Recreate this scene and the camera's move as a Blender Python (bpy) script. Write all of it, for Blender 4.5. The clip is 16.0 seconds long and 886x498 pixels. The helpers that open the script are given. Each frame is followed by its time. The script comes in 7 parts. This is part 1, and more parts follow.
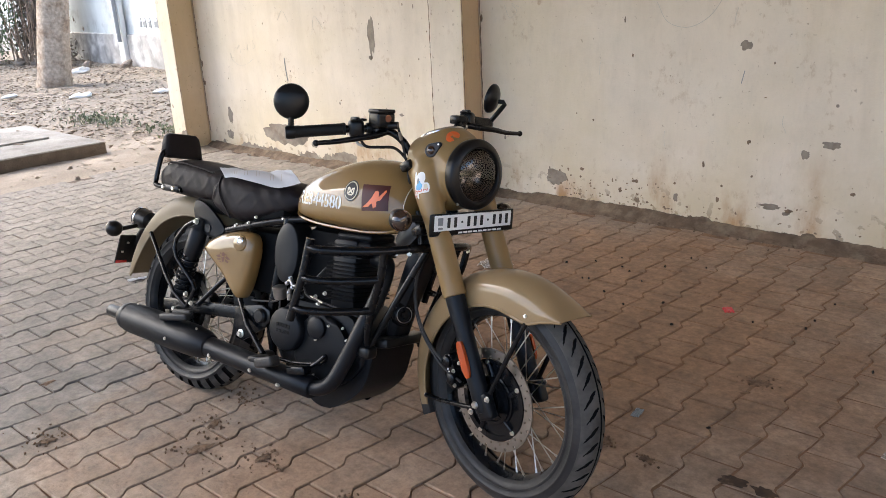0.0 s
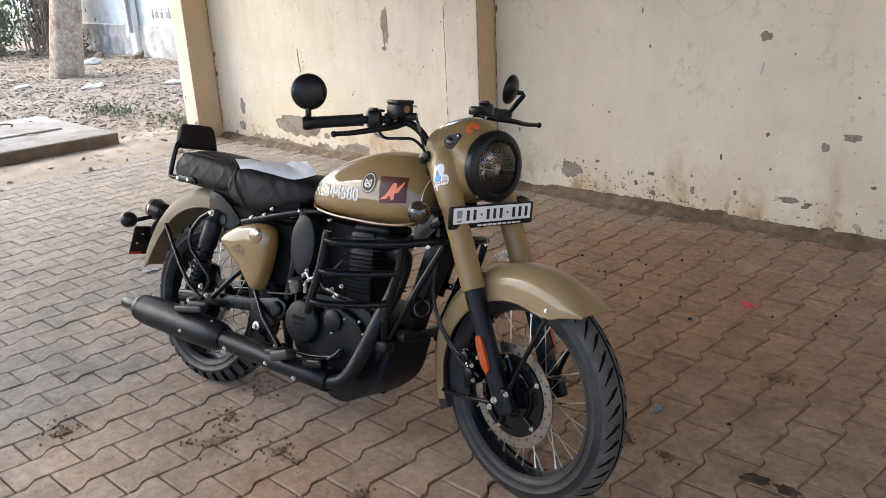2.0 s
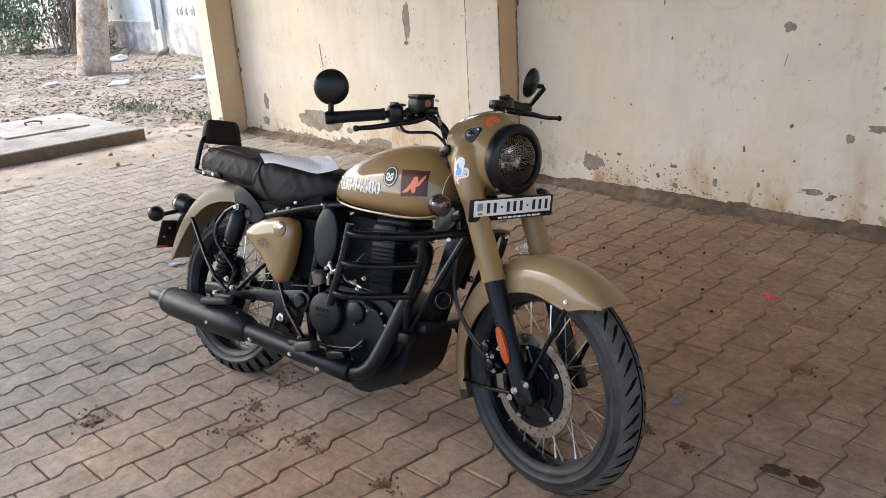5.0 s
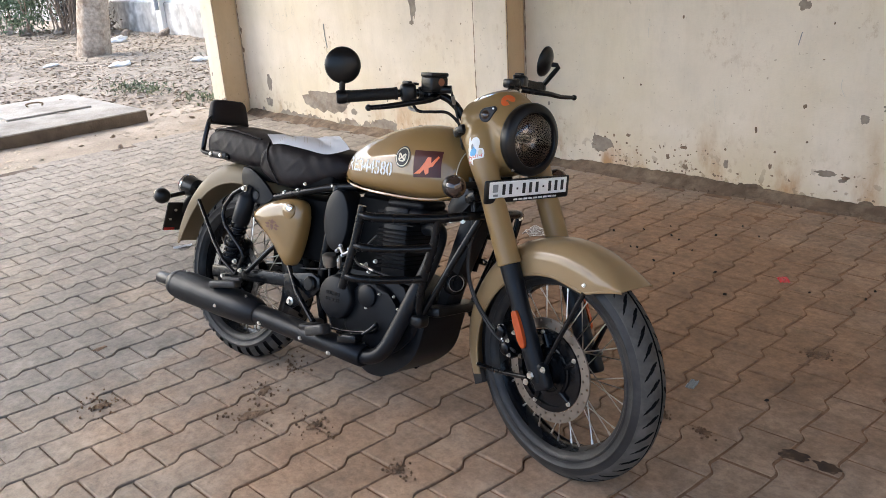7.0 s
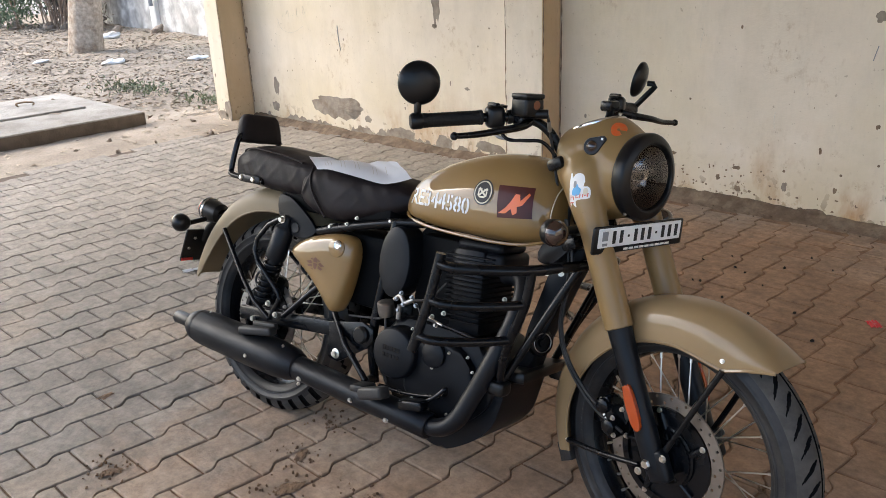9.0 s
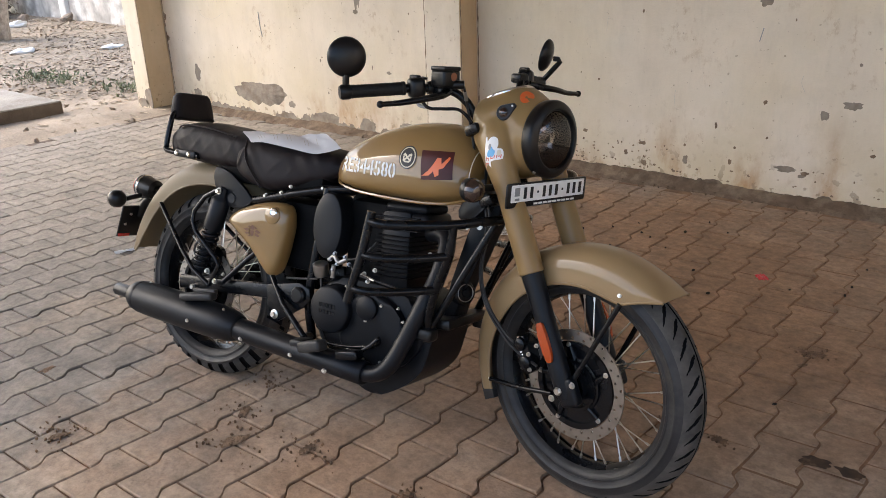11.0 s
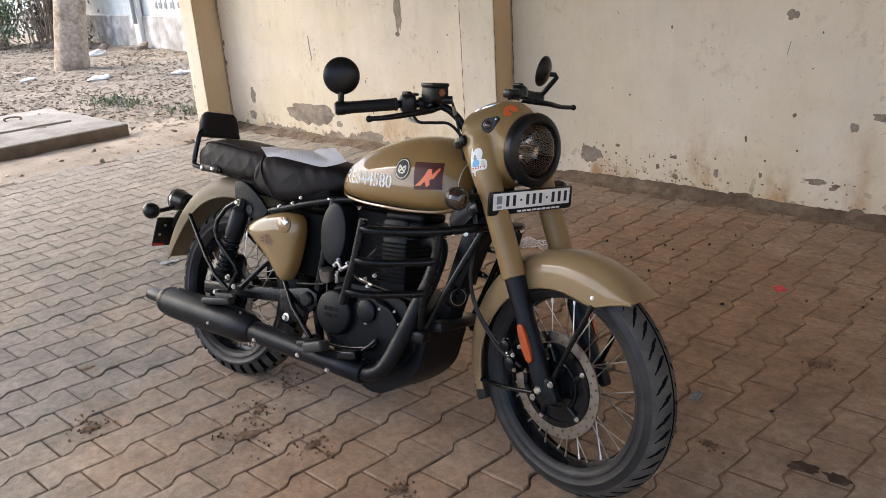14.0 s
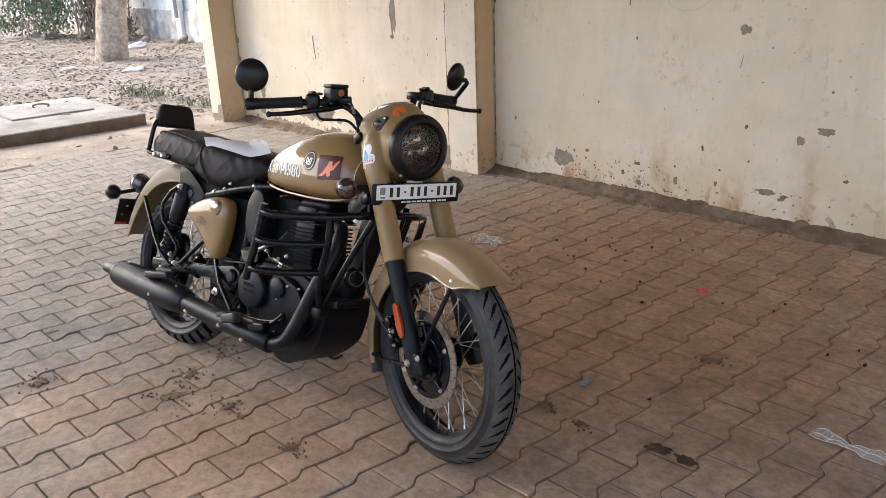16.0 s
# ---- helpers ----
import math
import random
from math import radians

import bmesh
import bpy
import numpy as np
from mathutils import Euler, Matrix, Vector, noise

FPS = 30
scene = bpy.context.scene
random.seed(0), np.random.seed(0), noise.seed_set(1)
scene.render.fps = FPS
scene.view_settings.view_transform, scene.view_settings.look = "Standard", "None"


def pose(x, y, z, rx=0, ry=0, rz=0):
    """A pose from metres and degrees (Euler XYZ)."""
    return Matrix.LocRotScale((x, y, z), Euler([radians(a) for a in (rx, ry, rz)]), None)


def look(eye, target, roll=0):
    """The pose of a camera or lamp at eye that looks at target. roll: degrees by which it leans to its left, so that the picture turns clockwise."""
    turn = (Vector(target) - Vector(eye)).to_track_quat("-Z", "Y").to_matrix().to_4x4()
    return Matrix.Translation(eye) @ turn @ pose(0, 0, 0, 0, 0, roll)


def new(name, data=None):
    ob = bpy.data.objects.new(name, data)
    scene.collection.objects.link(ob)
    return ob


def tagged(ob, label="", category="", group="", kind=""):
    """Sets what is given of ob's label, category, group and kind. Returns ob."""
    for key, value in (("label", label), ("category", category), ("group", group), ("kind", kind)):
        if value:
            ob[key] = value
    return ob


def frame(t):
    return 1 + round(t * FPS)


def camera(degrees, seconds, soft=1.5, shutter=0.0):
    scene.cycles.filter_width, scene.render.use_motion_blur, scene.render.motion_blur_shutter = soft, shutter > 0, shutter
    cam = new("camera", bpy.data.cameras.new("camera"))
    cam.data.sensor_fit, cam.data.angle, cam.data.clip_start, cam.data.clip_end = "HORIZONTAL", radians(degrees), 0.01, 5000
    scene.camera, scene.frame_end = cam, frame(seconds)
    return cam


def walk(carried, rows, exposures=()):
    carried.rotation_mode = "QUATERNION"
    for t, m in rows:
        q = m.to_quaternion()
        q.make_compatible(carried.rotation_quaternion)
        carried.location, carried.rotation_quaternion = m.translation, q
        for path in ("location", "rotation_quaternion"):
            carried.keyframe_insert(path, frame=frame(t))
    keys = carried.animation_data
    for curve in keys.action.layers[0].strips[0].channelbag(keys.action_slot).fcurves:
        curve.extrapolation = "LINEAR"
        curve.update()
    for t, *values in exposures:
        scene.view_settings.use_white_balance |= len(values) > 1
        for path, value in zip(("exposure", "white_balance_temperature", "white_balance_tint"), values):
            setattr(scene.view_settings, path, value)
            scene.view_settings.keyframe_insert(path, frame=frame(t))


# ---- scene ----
from mathutils.bvhtree import BVHTree

cam = camera(58.9, 16.0, soft=0.5)
PATH = [
    (0, (-0.403, 0.517, 1.458), (-1.682, 1.915, 0.817), -2.8),
    (0.5, (-0.415, 0.509, 1.452), (-1.707, 1.881, 0.784), -3.0),
    (1, (-0.43, 0.513, 1.462), (-1.727, 1.878, 0.787), -3.1),
    (1.5, (-0.436, 0.523, 1.461), (-1.742, 1.888, 0.805), -3.3),
    (2, (-0.443, 0.521, 1.452), (-1.736, 1.897, 0.793), -2.8),
    (2.5, (-0.415, 0.498, 1.456), (-1.722, 1.854, 0.78), -3.1),
    (3, (-0.401, 0.496, 1.468), (-1.719, 1.84, 0.792), -3.4),
    (3.5, (-0.414, 0.504, 1.459), (-1.723, 1.87, 0.81), -3.1),
    (4, (-0.418, 0.502, 1.458), (-1.751, 1.838, 0.793), -3.5),
    (6.3, (-0.43, 0.511, 1.443), (-1.755, 1.845, 0.762), -3.4),
    (6.5, (-0.434, 0.512, 1.44), (-1.748, 1.849, 0.743), -3.3),
    (7, (-0.476, 0.508, 1.443), (-1.802, 1.826, 0.731), -3.6),
    (7.5, (-0.596, 0.496, 1.448), (-1.906, 1.829, 0.735), -3.1),
    (8, (-0.718, 0.487, 1.439), (-2.029, 1.829, 0.746), -2.7),
    (8.5, (-0.833, 0.578, 1.432), (-2.118, 1.929, 0.709), -2.2),
    (9, (-0.944, 0.625, 1.443), (-2.246, 1.967, 0.731), -2.4),
    (9.5, (-0.955, 0.542, 1.434), (-2.188, 1.947, 0.723), -2.7),
    (10, (-0.937, 0.461, 1.432), (-2.084, 1.933, 0.711), -1.7),
    (10.2, (-0.923, 0.443, 1.429), (-2.048, 1.921, 0.69), -1.5),
    (12.3, (-0.64, 0.5, 1.453), (-1.875, 1.906, 0.745), -3.3),
    (12.5, (-0.641, 0.506, 1.453), (-1.877, 1.921, 0.768), -3.4),
    (13, (-0.635, 0.521, 1.437), (-1.858, 1.955, 0.767), -3.2),
    (13.5, (-0.623, 0.509, 1.438), (-1.851, 1.928, 0.746), -3.2),
    (14, (-0.553, 0.497, 1.435), (-1.848, 1.857, 0.748), -3.7),
    (14.5, (-0.48, 0.471, 1.45), (-1.816, 1.798, 0.776), -4.3),
    (15, (-0.355, 0.415, 1.448), (-1.71, 1.729, 0.787), -2.9),
    (15.5, (-0.218, 0.483, 1.46), (-1.579, 1.769, 0.756), -2.5),
    (16, (-0.05, 0.647, 1.453), (-1.422, 1.933, 0.774), -2.3),
]
walk(cam, [(t, look(eye, target, roll)) for t, eye, target, roll in PATH], exposures=[(0.0, 1.92, 6500, 10), (0.5, 1.9, 6300, 5), (1.0, 1.85, 6100, 2), (1.5, 2.07, 6050, 2), (2.0, 1.92, 6400, 8), (7.5, 1.96, 6450, 9), (8.5, 1.85, 6550, 8), (9.5, 1.8, 6650, 9), (10.0, 1.8, 6800, 12), (12.5, 1.71, 6750, 9), (13.5, 1.72, 6900, 13), (14.5, 1.78, 6500, 8), (15.0, 1.80, 6600, 9), (15.5, 1.79, 6700, 9), (16.0, 1.93, 6650, 11)])

# ---- daylight: hazy sky round a roofed parking bay ----
world = bpy.data.worlds.new("world")
scene.world = world
world.use_nodes = True
wt = world.node_tree
sky = wt.nodes.new("ShaderNodeTexSky")
sky.sky_type = "NISHITA"
sky.sun_disc = False
sky.sun_elevation, sky.sun_rotation = radians(40), radians(250.0)
sky.air_density, sky.dust_density, sky.ozone_density = 1.0, 2.5, 1.0
wt.links.new(sky.outputs[0], wt.nodes["Background"].inputs[0])
wt.nodes["Background"].inputs[1].default_value = 0.15
sun_data = bpy.data.lights.new("sun", "SUN")
sun_data.energy, sun_data.angle, sun_data.color = 0.85, radians(40), (1.0, 0.985, 0.96)
sun = new("sun", sun_data)
sun.matrix_world = look((-11.9, -4.33, 10.5), (0, 0, 0))

# ---- materials ----
def mat(name, base, rough=0.6, metal=0.0, vary=0.0, scale=8.0, bump=0.0, bump_scale=60.0, coat=0.0, second=None, mix=(0.4, 0.6), mix_scale=3.0, rand=0.0, island=0.0, spec=0.5, rough_vary=0.0, coat_ior=1.5, world_space=False, drift=None, grain=0.0, grain_scale=70, dust=()):
    """A node material: base colour with two scales of variation, optional second colour in blotches, and fine relief."""
    m = bpy.data.materials.new(name)
    m.use_nodes = True
    nt = m.node_tree
    n, l = nt.nodes, nt.links
    b = n["Principled BSDF"]
    b.inputs["Roughness"].default_value = rough
    b.inputs["Metallic"].default_value = metal
    b.inputs["Specular IOR Level"].default_value = spec
    b.inputs["Coat Weight"].default_value = coat
    b.inputs["Coat Roughness"].default_value = 0.03
    b.inputs["Coat IOR"].default_value = coat_ior
    col = n.new("ShaderNodeRGB")
    col.outputs[0].default_value = (*base, 1)
    out = col.outputs[0]
    at = n.new("ShaderNodeNewGeometry").outputs["Position"] if world_space else n.new("ShaderNodeTexCoord").outputs["Object"]
    if second:
        nz = n.new("ShaderNodeTexNoise")
        nz.inputs["Scale"].default_value, nz.inputs["Detail"].default_value, nz.inputs["Roughness"].default_value = mix_scale, 8, 0.65
        l.new(at, nz.inputs["Vector"])
        rp = n.new("ShaderNodeValToRGB")
        rp.color_ramp.elements[0].position, rp.color_ramp.elements[1].position = mix
        mask = nz.outputs[0]
        if drift:
            # the second colour gains weight along x
            xyz, mr, ad = n.new("ShaderNodeSeparateXYZ"), n.new("ShaderNodeMapRange"), n.new("ShaderNodeMath")
            mr.inputs[1].default_value, mr.inputs[2].default_value, mr.inputs[3].default_value, mr.inputs[4].default_value = drift
            l.new(at, xyz.inputs[0])
            l.new(xyz.outputs[0], mr.inputs[0])
            l.new(mr.outputs[0], ad.inputs[0])
            l.new(mask, ad.inputs[1])
            mask = ad.outputs[0]
        l.new(mask, rp.inputs[0])
        mx = n.new("ShaderNodeMix")
        mx.data_type = "RGBA"
        l.new(rp.outputs[0], mx.inputs[0])
        l.new(out, mx.inputs[6])
        mx.inputs[7].default_value = (*second, 1)
        out = mx.outputs[2]
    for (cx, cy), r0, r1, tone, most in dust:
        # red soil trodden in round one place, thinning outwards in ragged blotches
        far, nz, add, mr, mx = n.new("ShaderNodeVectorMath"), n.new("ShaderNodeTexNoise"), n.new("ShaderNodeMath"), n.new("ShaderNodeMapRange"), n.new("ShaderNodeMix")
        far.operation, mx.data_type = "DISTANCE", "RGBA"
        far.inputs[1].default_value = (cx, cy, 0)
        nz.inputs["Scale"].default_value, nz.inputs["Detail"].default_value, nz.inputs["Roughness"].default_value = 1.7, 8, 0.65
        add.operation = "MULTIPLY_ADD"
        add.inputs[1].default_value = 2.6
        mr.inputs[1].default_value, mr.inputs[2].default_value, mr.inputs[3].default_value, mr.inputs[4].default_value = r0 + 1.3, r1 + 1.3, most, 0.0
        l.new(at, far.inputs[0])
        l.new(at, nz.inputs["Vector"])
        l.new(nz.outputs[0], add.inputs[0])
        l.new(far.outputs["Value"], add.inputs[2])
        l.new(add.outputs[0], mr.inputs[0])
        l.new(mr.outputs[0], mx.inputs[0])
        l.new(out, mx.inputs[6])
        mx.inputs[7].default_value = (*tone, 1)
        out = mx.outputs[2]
    if vary:
        nz = n.new("ShaderNodeTexNoise")
        nz.inputs["Scale"].default_value, nz.inputs["Detail"].default_value = scale, 6
        l.new(at, nz.inputs["Vector"])
        mr = n.new("ShaderNodeMapRange")
        mr.inputs[1].default_value, mr.inputs[2].default_value = 0.3, 0.7
        mr.inputs[3].default_value, mr.inputs[4].default_value = 1 - vary, 1 + vary
        l.new(nz.outputs[0], mr.inputs[0])
        hs = n.new("ShaderNodeHueSaturation")
        l.new(mr.outputs[0], hs.inputs["Value"])
        l.new(out, hs.inputs["Color"])
        out = hs.outputs[0]
    if grain:
        nz = n.new("ShaderNodeTexNoise")
        nz.inputs["Scale"].default_value, nz.inputs["Detail"].default_value, nz.inputs["Roughness"].default_value = grain_scale, 4 if grain_scale > 60 else 9, 0.72
        l.new(at, nz.inputs["Vector"])
        mr = n.new("ShaderNodeMapRange")
        mr.inputs[1].default_value, mr.inputs[2].default_value = 0.3, 0.7
        mr.inputs[3].default_value, mr.inputs[4].default_value = 1 - grain, 1 + grain
        l.new(nz.outputs[0], mr.inputs[0])
        hs = n.new("ShaderNodeHueSaturation")
        l.new(mr.outputs[0], hs.inputs["Value"])
        l.new(out, hs.inputs["Color"])
        out = hs.outputs[0]
    if rand or island:
        src = n.new("ShaderNodeObjectInfo").outputs["Random"] if rand else n.new("ShaderNodeNewGeometry").outputs["Random Per Island"]
        mr = n.new("ShaderNodeMapRange")
        mr.inputs[3].default_value, mr.inputs[4].default_value = 1 - (rand or island), 1 + (rand or island)
        l.new(src, mr.inputs[0])
        hs = n.new("ShaderNodeHueSaturation")
        l.new(mr.outputs[0], hs.inputs["Value"])
        l.new(out, hs.inputs["Color"])
        out = hs.outputs[0]
    l.new(out, b.inputs["Base Color"])
    if rough_vary:
        nz = n.new("ShaderNodeTexNoise")
        nz.inputs["Scale"].default_value, nz.inputs["Detail"].default_value = 14, 5
        l.new(at, nz.inputs["Vector"])
        mr = n.new("ShaderNodeMapRange")
        mr.inputs[1].default_value, mr.inputs[2].default_value = 0.3, 0.7
        mr.inputs[3].default_value, mr.inputs[4].default_value = rough - rough_vary, rough + rough_vary
        l.new(nz.outputs[0], mr.inputs[0])
        l.new(mr.outputs[0], b.inputs["Roughness"])
    if bump:
        nz = n.new("ShaderNodeTexNoise")
        nz.inputs["Scale"].default_value, nz.inputs["Detail"].default_value = bump_scale, 5
        l.new(at, nz.inputs["Vector"])
        bp = n.new("ShaderNodeBump")
        bp.inputs["Strength"].default_value, bp.inputs["Distance"].default_value = bump, 0.01
        l.new(nz.outputs[0], bp.inputs["Height"])
        l.new(bp.outputs[0], b.inputs["Normal"])
    return m


SATIN = mat("sand_satin_paint", (0.272, 0.172, 0.070), 0.42, spec=0.22, coat=0.35, vary=0.05, scale=6, rough_vary=0.06)
GUARD = mat("sand_paint_dulled", (0.285, 0.190, 0.095), 0.40, spec=0.2, coat=0.7, vary=0.06, scale=6, rough_vary=0.06)
# greyer sand: the sky's reflection on the rear guard put into its colour
FENDER = mat("sand_satin_sky_sheen", (0.228, 0.172, 0.105), 0.55, spec=0.2, coat=0.12, vary=0.07, scale=6, rough_vary=0.06)
SAND = mat("sand_paint", (0.262, 0.156, 0.055), 0.45, spec=0.15, coat=1.0, vary=0.04, scale=5, rough_vary=0.06, coat_ior=1.6)
BLACK = mat("black_powder_coat", (0.0040, 0.0048, 0.0064), 0.24, spec=0.27, vary=0.2, scale=20, bump=0.04, bump_scale=500, rough_vary=0.1)
MATTE = mat("matt_black_heat_paint", (0.0055, 0.0067, 0.0092), 0.40, spec=0.26, vary=0.2, scale=9, bump=0.05, bump_scale=600, rough_vary=0.08)
PLASTIC = mat("black_plastic", (0.0045, 0.0048, 0.0058), 0.32, spec=0.34, vary=0.2, scale=30, bump=0.05, bump_scale=300)
ENGINE = mat("black_engine_paint", (0.0048, 0.0058, 0.0080), 0.42, spec=0.20, vary=0.2, scale=9, bump=0.04, bump_scale=600)
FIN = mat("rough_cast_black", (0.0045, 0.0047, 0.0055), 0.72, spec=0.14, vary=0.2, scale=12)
DARK = mat("black_inner", (0.0028, 0.003, 0.0035), 0.7, spec=0.12)
RUBBER = mat("tyre_rubber", (0.020, 0.020, 0.021), 0.5, spec=0.35, vary=0.3, scale=14, second=(0.042, 0.038, 0.034), mix=(0.48, 0.74), mix_scale=7, bump=0.1, bump_scale=200)
TREAD = mat("dusty_tread", (0.072, 0.066, 0.060), 0.75, spec=0.3, vary=0.3, scale=20, second=(0.030, 0.029, 0.028), mix=(0.45, 0.7), mix_scale=9, bump=0.15, bump_scale=240)
GRIP = mat("rubber_grip", (0.006, 0.006, 0.006), 0.6, spec=0.35, bump=0.3, bump_scale=260)
SEAT = mat("seat_vinyl", (0.0125, 0.0088, 0.0095), 0.55, spec=0.22, vary=0.2, scale=6, bump=0.12, bump_scale=38, rough_vary=0.08)
CHROME = mat("chrome", (0.8, 0.8, 0.8), 0.12, 1.0, vary=0.05)
STEEL = mat("brushed_steel", (0.30, 0.275, 0.25), 0.40, 1.0, vary=0.12, scale=30)
ZINC = mat("zinc_bolt", (0.70, 0.67, 0.62), 0.3, 1.0)
ALU = mat("cast_aluminium", (0.35, 0.34, 0.33), 0.4, 1.0, vary=0.15, scale=30)
ORANGE = mat("orange_reflector", (0.40, 0.058, 0.008), 0.25, coat=0.6)
RED = mat("red_reflector", (0.45, 0.02, 0.02), 0.25, coat=0.5)
SMOKE = mat("smoked_lens", (0.035, 0.017, 0.012), 0.12, coat=1.0)
CREAM = mat("cream_pinstripe", (0.66, 0.60, 0.45), 0.35, coat=0.5)
WHITE = mat("white_vinyl", (0.78, 0.78, 0.76), 0.45)
PLATEW = mat("plate_white", (0.82, 0.83, 0.83), 0.4, vary=0.04)
INK = mat("black_ink", (0.015, 0.015, 0.016), 0.5)
PENCIL = mat("pencil_line", (0.56, 0.51, 0.44), 0.9)
GREYINK = mat("grey_ink", (0.25, 0.26, 0.27), 0.5)
MAROON = mat("maroon_decal", (0.055, 0.008, 0.005), 0.4, coat=0.12, spec=0.3, vary=0.3, scale=12)
FLAME = mat("orange_decal", (0.75, 0.14, 0.02), 0.35, coat=0.4)
TILAK = mat("orange_powder", (0.75, 0.12, 0.02), 0.7, second=(0.6, 0.2, 0.06), mix=(0.45, 0.7), mix_scale=60)
SKYBLUE = mat("blue_decal", (0.12, 0.42, 0.72), 0.45)
PINK = mat("red_decal", (0.62, 0.14, 0.1), 0.45)
BRONZE = mat("bronze_transfer", (0.13, 0.040, 0.010), 0.4, coat=0.5)
PAPER = mat("printed_paper", (0.72, 0.71, 0.72), 0.8, vary=0.06, scale=4)
COPPER = mat("copper_cap", (0.28, 0.12, 0.07), 0.4, 0.6)


def clear_pane(name):
    """Thin clear glass: see-through with a mirror-like gloss that grows at the edge."""
    m = bpy.data.materials.new(name)
    m.use_nodes = True
    n, l = m.node_tree.nodes, m.node_tree.links
    n.remove(n["Principled BSDF"])
    tr, gl, fr, mx = n.new("ShaderNodeBsdfTransparent"), n.new("ShaderNodeBsdfGlossy"), n.new("ShaderNodeFresnel"), n.new("ShaderNodeMixShader")
    gl.inputs["Roughness"].default_value = 0.015
    fr.inputs["IOR"].default_value = 1.7
    l.new(fr.outputs[0], mx.inputs[0])
    l.new(tr.outputs[0], mx.inputs[1])
    l.new(gl.outputs[0], mx.inputs[2])
    l.new(mx.outputs[0], n["Material Output"].inputs[0])
    return m


GLASS = clear_pane("lamp_glass")


def film_material(name):
    """Thin wrinkled clear plastic."""
    m = bpy.data.materials.new(name)
    m.use_nodes = True
    n, l = m.node_tree.nodes, m.node_tree.links
    b = n["Principled BSDF"]
    b.inputs["Base Color"].default_value, b.inputs["Roughness"].default_value = (0.62, 0.58, 0.54, 1), 0.2
    tr, mx, nz, mr = n.new("ShaderNodeBsdfTransparent"), n.new("ShaderNodeMixShader"), n.new("ShaderNodeTexNoise"), n.new("ShaderNodeMapRange")
    nz.inputs["Scale"].default_value = 30
    mr.inputs[1].default_value, mr.inputs[2].default_value, mr.inputs[3].default_value, mr.inputs[4].default_value = 0.45, 0.6, 0.12, 0.8
    l.new(nz.outputs[0], mr.inputs[0])
    l.new(mr.outputs[0], mx.inputs[0])
    l.new(tr.outputs[0], mx.inputs[1])
    l.new(b.outputs[0], mx.inputs[2])
    l.new(mx.outputs[0], n["Material Output"].inputs[0])
    return m


FILM = film_material("clear_film")
FACET = mat("lamp_reflector", (0.22, 0.195, 0.18), 0.05, 1.0, vary=0.2, scale=40, bump=0.35, bump_scale=55)
MIRROR = mat("mirror_glass", (0.85, 0.85, 0.87), 0.02, 1.0)


